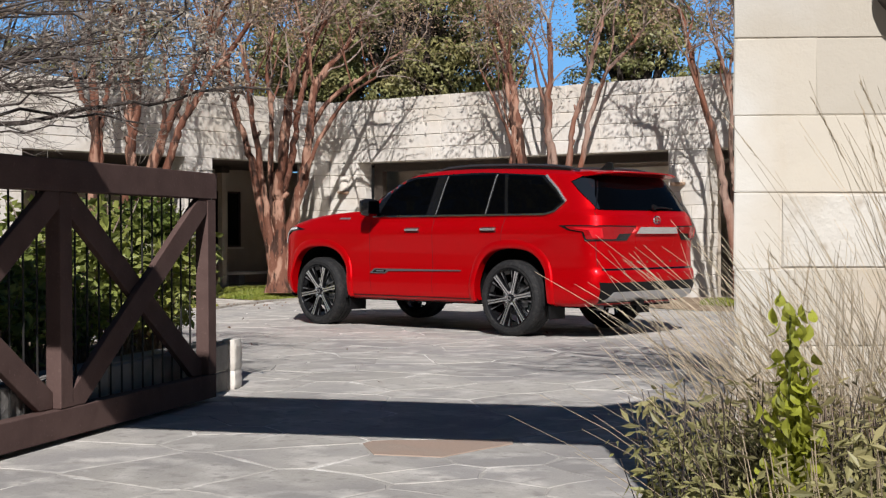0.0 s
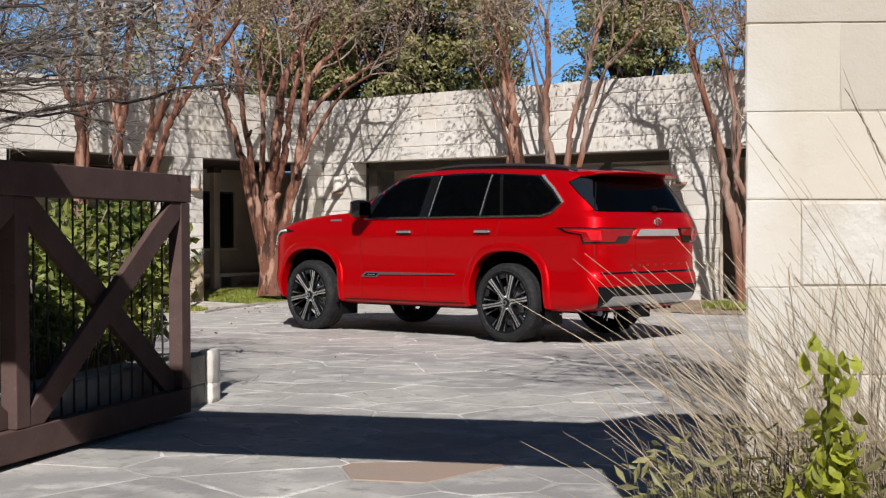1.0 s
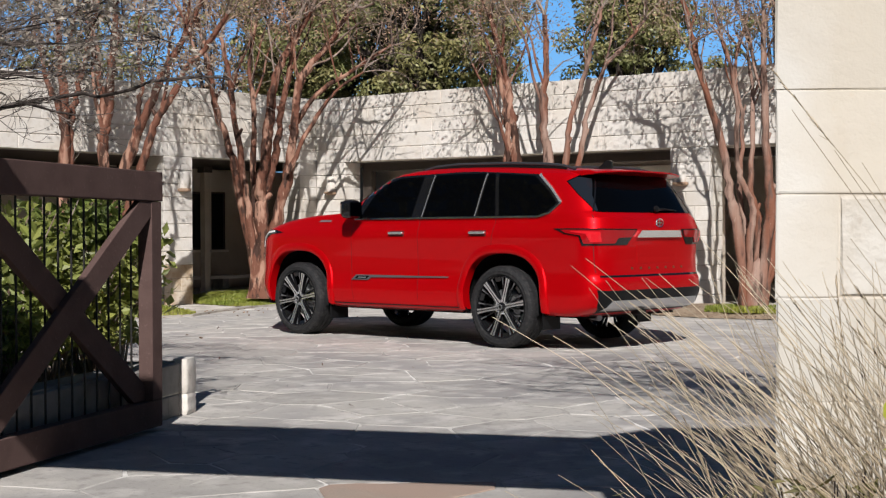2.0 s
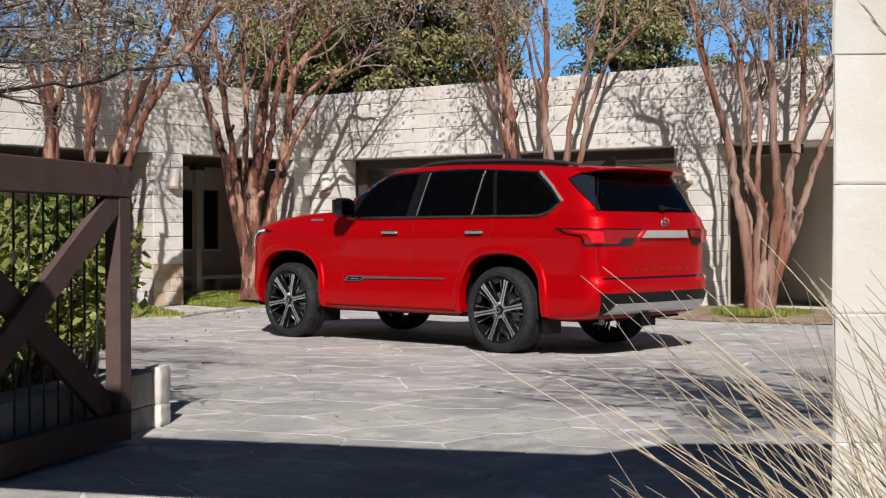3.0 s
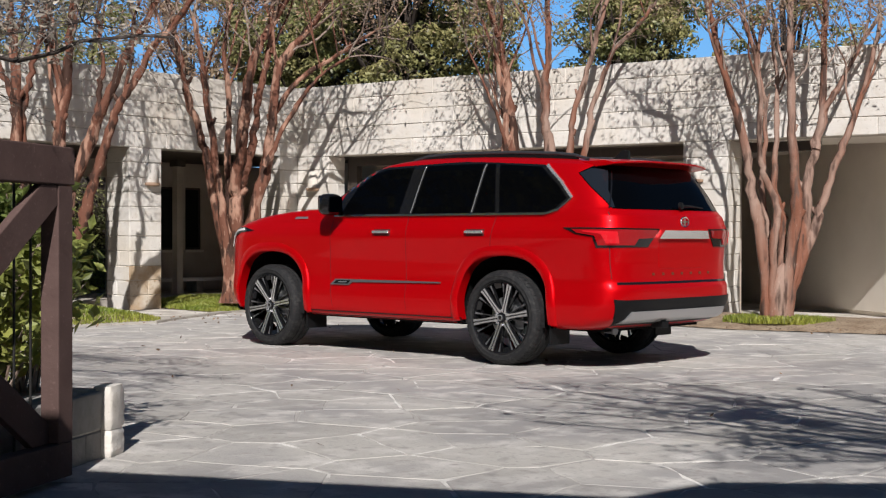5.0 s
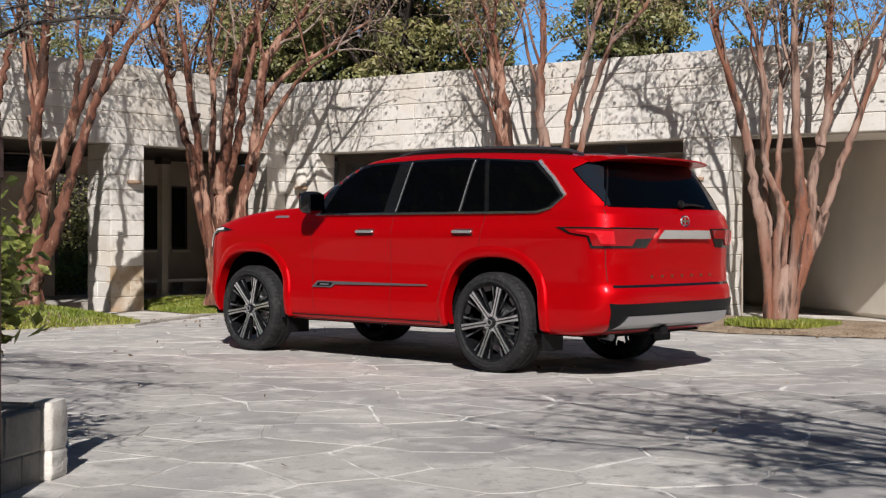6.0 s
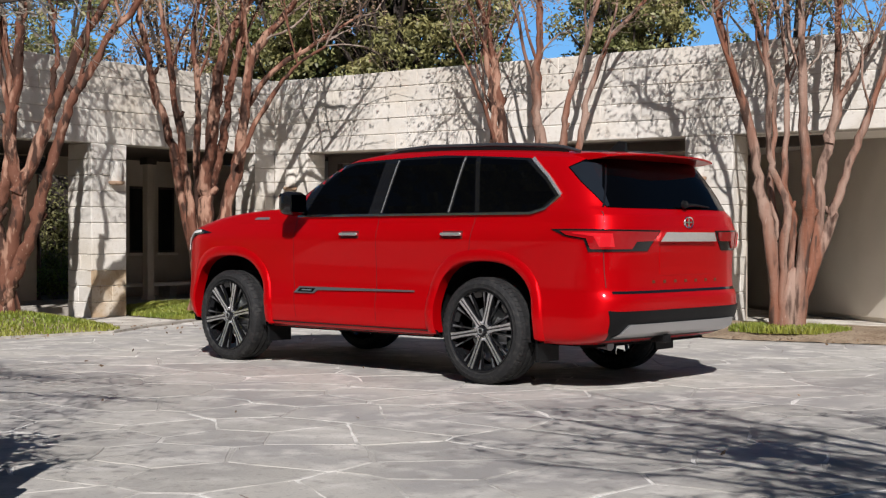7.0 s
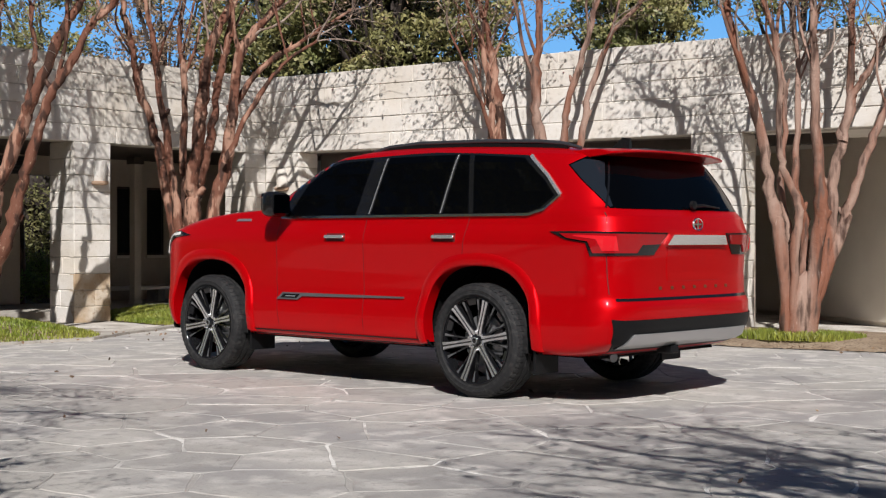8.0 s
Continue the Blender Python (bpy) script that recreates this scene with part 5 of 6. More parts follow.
def stemmed_tree(base, stems, girth, label, seed, bark, per_tip=10, crown=1.0, leaf=None, fork_at=0.6, low=3.35, shift=0.0):
    """stems: rows (radius, depth, [(shift aside, height), ...]); girth: rows (half width, height) of the fused foot."""
    rng = random.Random(seed)
    t = thing("tree", base, label, "tree", "trees along the courtyard walls")
    foliage = Bag()
    for radius, depth, line in stems:
        wood, twigs, tips = Bag(), Bag(), []
        high = line[-1][1]
        way = []
        for a, z in line:
            way.append(ASIDE * a + AWAY * depth * (z / high) ** 0.8 + Vector((rng.gauss(0, 0.012), rng.gauss(0, 0.012), z)))
        pts = smooth_line(way, 5)
        for i in range(1, len(pts) - 1):
            pts[i] = pts[i] + Vector((rng.gauss(0, 0.011), rng.gauss(0, 0.011), 0))
        n = len(pts)
        radii = [radius * (1.2 - 0.76 * i / (n - 1)) * rng.uniform(0.9, 1.13) for i in range(n)]
        gnarled(wood, pts, radii, 12, rng)
        # knobs where old limbs were cut
        for _ in range(2):
            j = rng.randint(n // 5, n - 4)
            side = (ASIDE * rng.choice((-1, 1)) + AWAY * rng.gauss(0, 0.6)).normalized()
            wood.tube([pts[j], pts[j] + side * radii[j] * 0.9 + Vector((0, 0, 0.05)), pts[j] + side * radii[j] * 1.5 + Vector((0, 0, 0.11))], [radii[j] * 0.75, radii[j] * 0.6, radii[j] * 0.38], 7)
        ends = []
        # forks of the upper stem
        for _ in range(2):
            j = rng.randint(int(n * fork_at), n - 3)
            bend = ASIDE * rng.choice((-1, 1)) * rng.uniform(0.12, 0.36) + AWAY * rng.uniform(-0.3, 0.3)
            reach = rng.uniform(0.9, 1.5)
            r0 = radii[j] * rng.uniform(0.42, 0.62)
            fork = smooth_line([pts[j], pts[j] + bend * 0.45 + Vector((0, 0, reach * 0.35)), pts[j] + bend * 0.8 + Vector((rng.gauss(0, 0.06), rng.gauss(0, 0.06), reach * 0.7)), pts[j] + bend * 1.25 + Vector((0, 0, reach))], 4)
            gnarled(wood, fork, [r0 * (1 - 0.5 * i / (len(fork) - 1)) for i in range(len(fork))], 8, rng)
            ends += [(fork[-5], r0 * 0.34), (fork[-1], r0 * 0.5), (fork[-1], r0 * 0.42)]
        for j in range(max(2, int(n * 0.6)), n - 1, 3):
            ends.append((pts[j], min(radii[j] * 0.32, 0.018)))
        ends += [(pts[-1], radii[-1] * 0.75), (pts[-1], radii[-1] * 0.65), (pts[-1], radii[-1] * 0.55)]
        d = (pts[-1] - pts[-6]).normalized()
        for p, r in ends:
            if p.z < low:
                continue
            side = Matrix.Rotation(rng.uniform(0, 6.28), 3, d) @ d.orthogonal().normalized()
            grow(twigs, tips, p, (d * 0.9 + Vector((0, 0, 0.25)) + side * rng.uniform(0.4, 0.95)).normalized(), rng.uniform(0.45, 0.8) * crown, min(r, 0.034), 1, rng, rise=0.15, wander=0.24, split=(2, 3))
        part("trunk", wood, bark, t, smooth=60)
        if twigs.v:
            part("branchwork", twigs, TWIG, t, "fine grey-brown branchwork", smooth=60, kind="stuff")
        for p, dd in tips:
            leaves(foliage, p, 0.13, int(rng.randint(per_tip // 3, per_tip) * (0.1 if p.z < low + 0.65 else 1.2)), 0.031, rng)
    bole = Bag()
    n0 = len(bole.v)
    bole.tube([ASIDE * shift * z + Vector((0, 0, z)) for w, z in girth], [w for w, z in girth], 20)
    for i in range(len(girth)):
        for k in range(20):
            q = Vector(bole.v[n0 + i * 20 + k])
            f = 1 + 0.10 * math.sin(5 * 6.28 * k / 20 + seed) + 0.05 * math.sin(3 * 6.28 * k / 20 + 0.8 * i)
            a, w = shift * q.z + (q.dot(ASIDE) - shift * q.z) * f, q.dot(AWAY) * f * 0.6
            bole.v[n0 + i * 20 + k] = tuple(ASIDE * a + AWAY * w + Vector((0, 0, q.z)))
    part("trunk", bole, bark, t, smooth=60)
    ob = new("crown", quick_mesh(foliage, "crown", leaf or LEAF))
    ob.parent = t
    return t


myrtle = "multi-stemmed tree with peeling red bark"
stemmed_tree((0.80, 5.25, 0.0), [
    (0.066, 0.1, [(-0.08, 0.1), (-0.17, 1.07), (-0.27, 1.61), (-0.38, 2.23), (-0.60, 3.0), (-0.79, 3.77), (-0.95, 4.4)]),
    (0.046, -0.15, [(-0.04, 0.3), (-0.05, 1.1), (0.0, 1.46), (-0.15, 1.88), (-0.25, 2.23), (-0.29, 3.23), (-0.46, 3.8)]),
    (0.034, 0.3, [(-0.04, 1.1), (-0.12, 1.8), (-0.09, 2.69), (-0.17, 3.3), (-0.1, 3.9)]),
    (0.050, 0.35, [(0.05, 0.4), (0.10, 1.26), (0.04, 1.69), (0.07, 2.23), (0.10, 2.88), (0.02, 3.7)]),
] + [
    (0.070, -0.1, [(0.06, 0.2), (0.23, 1.22), (0.25, 1.77), (0.18, 2.42), (0.16, 3.38), (0.14, 4.2)]),
    (0.070, 0.2, [(0.10, 0.2), (0.35, 1.15), (0.41, 1.73), (0.50, 2.23), (0.62, 2.69), (0.64, 3.38), (0.66, 4.2)]),
    (0.042, 0.1, [(0.50, 2.23), (0.62, 2.69), (0.79, 3.0), (0.97, 3.35), (1.3, 3.9)]),
    (0.056, 0.15, [(0.14, 0.3), (0.43, 1.1), (0.60, 1.57), (0.76, 2.03), (0.97, 2.5), (1.2, 3.2), (1.35, 3.9)]),
], [(0.25, -0.06), (0.22, 0.06), (0.20, 0.25), (0.195, 0.42), (0.16, 0.58), (0.10, 0.70), (0.03, 0.80)], myrtle + ", in a tuft of grass", 5, PALEBARK, 11, 1.0, low=2.9, shift=0.14)
stemmed_tree((-6.85, 2.9, 0.18), [
    (0.066, 0.1, [(-0.10, 0.1), (-0.27, 0.95), (-0.46, 1.98), (-0.60, 2.51), (-0.75, 3.04), (-0.84, 3.49), (-0.97, 4.0), (-1.1, 4.6)]),
    (0.062, -0.1, [(-0.05, 0.1), (-0.19, 1.04), (-0.31, 1.98), (-0.44, 2.97), (-0.54, 3.6), (-0.66, 4.2)]),
    (0.056, 0.25, [(-0.02, 0.1), (-0.12, 1.15), (-0.16, 2.13), (-0.14, 3.0), (-0.19, 3.8), (-0.1, 4.5)]),
    (0.100, -0.1, [(0.0, 0.1), (-0.02, 1.19), (-0.02, 1.64), (0.08, 2.42), (0.15, 2.97), (0.28, 3.65), (0.52, 4.1), (0.8, 4.6)]),
] + [
    (0.066, 0.1, [(-0.02, 1.5), (0.12, 1.95), (0.23, 2.37), (0.30, 2.97), (0.47, 3.7), (0.5, 4.4)]),
    (0.085, 0.1, [(0.06, 0.1), (0.23, 1.24), (0.42, 1.98), (0.52, 2.82), (0.67, 3.56), (1.1, 4.1), (1.4, 4.6)]),
    (0.036, -0.2, [(0.42, 1.98), (0.65, 2.45), (0.97, 2.97), (1.30, 3.35), (1.66, 3.6)]),
    (0.040, 0.3, [(0.52, 2.82), (0.9, 3.3), (1.5, 3.7), (2.1, 4.1)]),
], [(0.30, -0.06), (0.25, 0.1), (0.22, 0.35), (0.20, 0.7), (0.10, 1.0)], myrtle + ", beside the porch", 8, BARK, 10, 1.12)
stemmed_tree((-6.62, -0.40, 0.20), [
    (0.078, 0.1, [(-0.06, 0.1), (-0.06, 0.44), (-0.02, 0.81), (-0.06, 1.18), (0.05, 1.54), (0.09, 1.91), (0.10, 2.5), (0.02, 3.2), (-0.1, 4.0), (-0.15, 4.6)]),
    (0.092, -0.1, [(0.03, 0.1), (0.05, 0.44), (0.125, 0.81), (0.20, 1.18), (0.235, 1.47), (0.16, 1.86), (0.15, 2.3), (0.20, 2.87), (0.25, 3.4), (0.31, 3.97), (0.30, 4.7)]),
    (0.070, -0.15, [(0.235, 1.47), (0.42, 1.84), (0.57, 2.28), (0.75, 2.72), (1.0, 3.23), (1.19, 3.6), (1.41, 3.97), (1.7, 4.5)]),
    (0.072, -0.3, [(0.06, 0.1), (0.125, 0.3), (0.27, 0.66), (0.42, 1.03), (0.53, 1.47), (0.68, 1.84), (0.79, 2.28), (0.93, 2.65), (1.15, 2.94), (1.41, 3.38), (1.63, 3.6), (1.95, 4.1)]),
    (0.034, 0.1, [(0.57, 2.28), (0.60, 2.8), (0.66, 3.2), (0.60, 3.8), (0.72, 4.4)]),
], [(0.24, -0.06), (0.21, 0.1), (0.17, 0.3), (0.08, 0.5)], myrtle + ", on the grass strip", 12, BARK, 11, 1.05)
stemmed_tree((-6.70, -0.86, 0.18), [
    (0.055, 0.1, [(0.0, 0.1), (0.0, 2.1), (-0.03, 2.65), (-0.19, 3.0), (-0.27, 3.3), (-0.4, 4.0)]),
    (0.075, -0.1, [(0.0, 0.1), (-0.01, 1.2), (0.01, 2.1), (0.03, 2.7), (0.0, 3.4), (-0.05, 3.82), (-0.02, 4.5)]),
    (0.055, 0.1, [(0.03, 0.1), (0.05, 2.1), (0.10, 2.7), (0.20, 3.15), (0.34, 3.7), (0.4, 4.4)]),
], [(0.17, -0.06), (0.13, 0.2), (0.11, 1.0), (0.10, 1.8), (0.05, 2.2)], myrtle + ", near the gate", 15, BARK, 14, 0.9, GREYLEAF)
stemmed_tree((-3.3, 4.95, 0.0), [
    (0.070, 0.1, [(0.03, 0.0), (0.06, 1.4), (0.08, 2.43), (0.03, 3.0), (-0.02, 3.5), (-0.14, 3.98), (-0.3, 4.6)]),
    (0.052, 0.05, [(-0.04, 0.0), (-0.05, 1.4), (-0.04, 2.47), (-0.07, 3.17), (-0.17, 3.68), (-0.1, 4.4)]),
    (0.026, -0.1, [(-0.03, 1.8), (-0.05, 2.5), (-0.21, 3.0), (-0.37, 3.35), (-0.6, 3.8)]),
    (0.024, 0.1, [(0.06, 2.2), (-0.02, 2.7), (-0.16, 3.1), (-0.2, 3.7)]),
], [(0.16, -0.06), (0.13, 0.1), (0.11, 0.4), (0.06, 0.8)], myrtle + ", behind the car", 21, BARK, 10, 0.85)
stemmed_tree((-2.45, 4.95, 0.0), [
    (0.078, 0.1, [(0.0, 0.0), (-0.05, 1.4), (-0.09, 2.42), (-0.15, 2.77), (-0.14, 3.32), (-0.07, 3.8), (-0.1, 4.5)]),
    (0.050, -0.05, [(0.05, 0.0), (0.12, 1.6), (0.19, 2.4), (0.26, 2.84), (0.45, 3.45), (0.62, 4.07), (0.78, 4.6)]),
    (0.046, 0.1, [(0.08, 0.0), (0.28, 1.5), (0.44, 2.38), (0.58, 3.0), (0.76, 3.65), (1.14, 4.05), (1.4, 4.4)]),
], [(0.15, -0.06), (0.12, 0.1), (0.10, 0.4), (0.05, 0.8)], myrtle + ", behind the car", 24, PALEBARK, 5, 0.75)


def reaching_tree(base, label, seed, limbs, leafy, leaf_size=0.035, trunk=0.12, thick=1.0, dense=1):
    """limbs: rows (start height, run as a vector, count, spread, twig length); long thin limbs full of twigs."""
    rng = random.Random(seed)
    t = thing("tree", base, label, "tree")
    top = max(r[0] for r in limbs) + 0.25
    wood = Bag()
    gnarled(wood, [Vector((0, 0, -0.05)), Vector((0.04, 0.02, top * 0.35)), Vector((-0.03, 0.03, top * 0.7)), Vector((0, 0, top))], [trunk * 1.2, trunk, trunk * 0.85, trunk * 0.5], 10, rng)
    part("trunk", wood, DARKTWIG, t, smooth=60)
    fol, sprigs = Bag(), Bag()

    def sprig(bag, p, d, length, r, depth):
        pts = [p]
        for k in range(3):
            d = (d + Vector((rng.gauss(0, 0.2), rng.gauss(0, 0.2), rng.gauss(0.03, 0.16)))).normalized()
            pts.append(pts[-1] + d * length / 3)
        bag.tube(pts, [r, r * 0.8, r * 0.6, r * 0.35], 3, cap=False)
        if depth:
            for q in pts[1:]:
                for _ in range(2):
                    e = (d + Vector((rng.gauss(0, 0.6), rng.gauss(0, 0.6), rng.gauss(0, 0.45)))).normalized()
                    sprig(bag, q, e, length * rng.uniform(0.35, 0.7), max(r * 0.6, 0.0014), depth - 1)
        elif leafy:
            leaves(fol, pts[-1], 0.07, rng.randint(0, leafy), leaf_size, rng)

    for z0, run, count, spread, twig in limbs:
        for _ in range(count):
            bag = Bag()
            end = run * rng.uniform(0.75, 1.12) + Vector((rng.gauss(0, spread), rng.gauss(0, spread), rng.gauss(0, spread * 0.25)))
            start = Vector((0, 0, z0 + rng.gauss(0, 0.12)))
            n = 16
            pts, wob = [], Vector((0, 0, 0))
            for i in range(n + 1):
                f = i / n
                wob = wob + Vector((rng.gauss(0, 0.030), rng.gauss(0, 0.030), rng.gauss(0, 0.034)))
                pts.append(start + end * f + wob + Vector((0, 0, 0.12 * math.sin(math.pi * f))))
            r0 = rng.uniform(0.016, 0.027) * thick
            radii = [r0 * (1 - 0.72 * i / n) for i in range(n + 1)]
            bag.tube(pts, radii, 6)
            d = end.normalized()
            for i in range(4, n + 1):
                for _ in range((1 if i < 12 else 2) + dense):
                    e = (d * 0.9 + Vector((rng.gauss(0, 0.55), rng.gauss(0, 0.55), rng.gauss(0, 0.4)))).normalized()
                    sprig(sprigs if rng.random() < 0.72 else bag, pts[i], e, twig * rng.uniform(0.5, 1.2), max(radii[i] * 0.40, 0.0031), 2 if rng.random() < (0.2 if dense else 0.1) else 1)
            part("limb", bag, DARKTWIG, t, smooth=60)
    part("branchwork", sprigs, PALETWIG, t, "pale grey twigs", kind="stuff")
    ob = new("crown", quick_mesh(fol, "crown", GREYLEAF))
    ob.parent = t
    return t


gate_tree = reaching_tree((1.7, -9.0, 0.25), "bare grey twiggy tree in the bed behind the gate", 31, [(1.55, ASIDE * 2.65 + Vector((0, 0, 0.05)), 3, 0.25, 0.28), (1.6, ASIDE * 2.6 + Vector((0, 0, 0.3)), 3, 0.3, 0.32), (1.8, ASIDE * 2.4 + AWAY * 0.5 + Vector((0, 0, 0.55)), 3, 0.3, 0.34)], 0, 0.03, 0.12, 0.85, 0)
paving_tree = reaching_tree((-1.0, -6.5, 0.0), "bare grey twiggy tree at the edge of the paving", 35, [(2.25, ASIDE * 2.25 - AWAY * 0.5 + Vector((0, 0, 0.35)), 5, 0.22, 0.36), (2.3, ASIDE * 1.7 + Vector((0, 0, 0.6)), 4, 0.25, 0.36), (2.2, Vector((3.0, 0.75, 0.4)), 5, 0.35, 0.36)], 1, 0.024, 0.09, 1.0, 0)
# the third tree stays out of view; its limbs are set for their shadows
entry_tree = reaching_tree((11.0, -6.1, 0.0), "unseen bare twiggy tree beyond the entrance wall, casting branch shadows on the paving", 33, [(3.3, Vector((-3.9, -0.45, 0.3)), 7, 0.5, 0.5), (3.4, Vector((-3.2, 0.8, 0.5)), 5, 0.5, 0.5), (3.2, Vector((-2.1, -1.2, 0.4)), 4, 0.4, 0.5)], 1, 0.047, 0.13, 1.8, 0)


def hanging_cluster(tree, at, count, seed, start=3.2, spread=0.13):
    """A bunch of dry leaves at the end of its own limb."""
    rng = random.Random(seed)
    wood, fol = Bag(), Bag()
    at = Vector(at)
    stout = spread < 0.2
    way = [Vector((at.x * f, at.y * f, start + (at.z - start) * f + 0.35 * f * (1 - f))) for f in (0.0, 0.25, 0.5, 0.75, 1.0)]
    way = [way[0]] + [q + Vector((rng.gauss(0, 0.07), rng.gauss(0, 0.07), rng.gauss(0, 0.06))) for q in way[1:4]] + [at]
    line = smooth_line(way, 4)
    wood.tube(line, [(0.034 if stout else 0.012) * (1 - 0.68 * i / (len(line) - 1)) for i in range(len(line))], 6)
    for _ in range(14):
        q = at + Vector((rng.gauss(0, spread), rng.gauss(0, spread), rng.gauss(0, 0.12)))
        wood.tube([at + Vector((0.1, 0, 0)), q], [0.007 if stout else 0.004, 0.002], 4)
        leaves(fol, q, 0.10, count // 14, 0.045 if stout else 0.028, rng)
    part("limb", wood, DARKTWIG, tree, smooth=60)
    ob = new("crown", quick_mesh(fol, "crown", GREYLEAF))
    ob.parent = tree


def leaf_clump(bag, c, radius, count, size, rng):
    """Leaves on the outside of an uneven clump, facing outwards."""
    for _ in range(count):
        d = Vector((rng.gauss(0, 1), rng.gauss(0, 1), rng.gauss(0.25, 0.9))).normalized()
        p = c + Vector((d.x, d.y, d.z * 0.72)) * radius * (0.55 + 0.5 * rng.random() ** 0.5)
        n = (d + Vector((rng.gauss(0, 0.55), rng.gauss(0, 0.55), rng.gauss(0.2, 0.5)))).normalized()
        u = Matrix.Rotation(rng.uniform(0, 6.28), 3, n) @ n.orthogonal().normalized()
        v = n.cross(u)
        l = size * rng.uniform(0.6, 1.35)
        bag.add([p - u * l, p + v * l * 0.42, p + u * l, p - v * l * 0.42], [(0, 1, 2), (0, 2, 3)])


def oak(base, radius, height, seed, label, leaf=OAKLEAF, clumps=110, low=0.36, size=0.07):
    rng = random.Random(seed)
    t = thing("tree", base, label, "tree", "trees behind the building")
    wood = Bag()
    wood.tube([(0, 0, -0.05), (0.1, 0, height * 0.25), (0.0, 0.1, height * 0.5)], [0.28, 0.22, 0.16], 10)
    fol = Bag()
    for i in range(clumps):
        a, r = rng.uniform(0, 6.28), radius * math.sqrt(rng.random())
        k = rng.random()
        r *= math.sqrt(max(0.15, 1 - ((k - 0.45) / 0.62) ** 2))
        c = Vector((r * math.cos(a), r * math.sin(a), height * (low + (1 - low) * k)))
        big = rng.uniform(0.24, 0.52)
        leaf_clump(fol, c, big, int(760 * big * big) + 40, size, rng)
        if i % 3 == 0:
            s = Vector((0, 0, height * rng.uniform(0.25, 0.5)))
            wood.tube([s, s.lerp(c, 0.5) + Vector((0, 0, 0.2)), c], [0.08, 0.05, 0.018], 5)
    part("trunk", wood, DARKTWIG, t, smooth=60)
    ob = new("crown", quick_mesh(fol, "crown", leaf))
    ob.parent = t
    return t

# entry_tree bunches are unseen, placed to thicken the shadow on the paving
hanging_cluster(entry_tree, (-3.05, 0.58, 3.6), 300, 36, spread=0.18)
hanging_cluster(entry_tree, (-2.75, 0.10, 3.7), 420, 37, spread=0.18)
hanging_cluster(entry_tree, (-2.40, -0.50, 3.6), 260, 38, spread=0.18)
for i, at in enumerate(((1.95, 1.20, 2.5), (2.55, 1.22, 2.5), (3.40, 0.70, 2.55), (3.90, -0.10, 2.6))):
    hanging_cluster(paving_tree, at, 300, 140 + i, 2.3, 0.26)
for i, at in enumerate(((2.25, 1.85, 2.3), (2.85, 1.40, 2.3))):
    hanging_cluster(gate_tree, at, 260, 145 + i, 1.9, 0.24)


def yonder(px_right, depth):
    """A place so far ahead and aside of the gateway."""
    p = Vector((8.1, -8.5, 0)) + AWAY * depth + ASIDE * px_right
    return (p.x, p.y, 0.0)


evergreen = "broad evergreen tree with dense green foliage behind the building"
oak(yonder(-0.95, 33), 3.0, 10.5, 41, evergreen, clumps=430)
oak(yonder(-3.6, 35), 2.6, 10.0, 42, evergreen, clumps=330)
oak(yonder(5.05, 34), 1.75, 9.2, 43, evergreen, clumps=230)
oak(yonder(-6.9, 36), 2.4, 9.4, 45, "thin brown-leaved tree behind the building", LEAF, clumps=75, size=0.06)
oak(yonder(9.6, 36), 2.2, 10.2, 44, evergreen, clumps=60)
oak(yonder(-10.2, 37), 3.0, 10.2, 46, evergreen, clumps=45)
oak(yonder(-14.5, 38), 3.4, 10.4, 47, evergreen, LEAF, clumps=110)
oak(yonder(-19.5, 40), 3.6, 10.4, 48, evergreen, clumps=100)


# ---- plants ----
def shrub(base, width, height, seed, label, leaf, count, size, stems=14, slim=0.38, group="shrubs behind the gate"):
    rng = random.Random(seed)
    t = thing("shrub", base, label, "shrub", group)
    wood, fol = Bag(), Bag()
    for i in range(stems):
        a, r = rng.uniform(0, 6.28), width * math.sqrt(rng.random())
        tip = Vector((r * math.cos(a), r * math.sin(a), height * rng.uniform(0.55, 1.0)))
        mid = tip * 0.5 + Vector((rng.gauss(0, 0.05), rng.gauss(0, 0.05), 0.08))
        wood.tube([(0.2 * tip.x, 0.2 * tip.y, -0.03), mid, tip], [0.010, 0.007, 0.003], 4)
        for k in range(count // stems):
            f = rng.uniform(0.15, 1.0)
            p = (mid * (1 - f) + tip * f)
            leaves(fol, p, 0.09, 1, size, rng, 0.0, slim)
    part("stem", wood, TWIG, t)
    ob = new("foliage", quick_mesh(fol, "foliage", leaf))
    ob.parent = t
    return t


for i, (x, y) in enumerate(((2.60, -6.29), (2.49, -6.51), (2.72, -6.56))):
    shrub((x, y, 0.29), 0.15, 1.12, 50 + i, "leafy yellow-green shrub in the raised bed", SHRUBLEAF, 650, 0.048, slim=0.5)
for i, (s, d) in enumerate(((-0.32, -0.62), (-0.15, -0.95), (0.12, -0.62), (0.45, -0.65), (1.0, -0.75), (1.6, -0.7), (2.25, -0.8), (2.9, -0.75), (3.6, -0.8))):
    p = PLANT @ Vector((s, d, 0.29))
    shrub(p, 0.42, (1.0, 1.15, 0.95, 1.2, 1.12, 0.85, 0.8, 0.72, 0.8)[i], 60 + i, "leafy yellow-green shrub in the raised bed", SHRUBLEAF, 620, 0.052, slim=0.5)


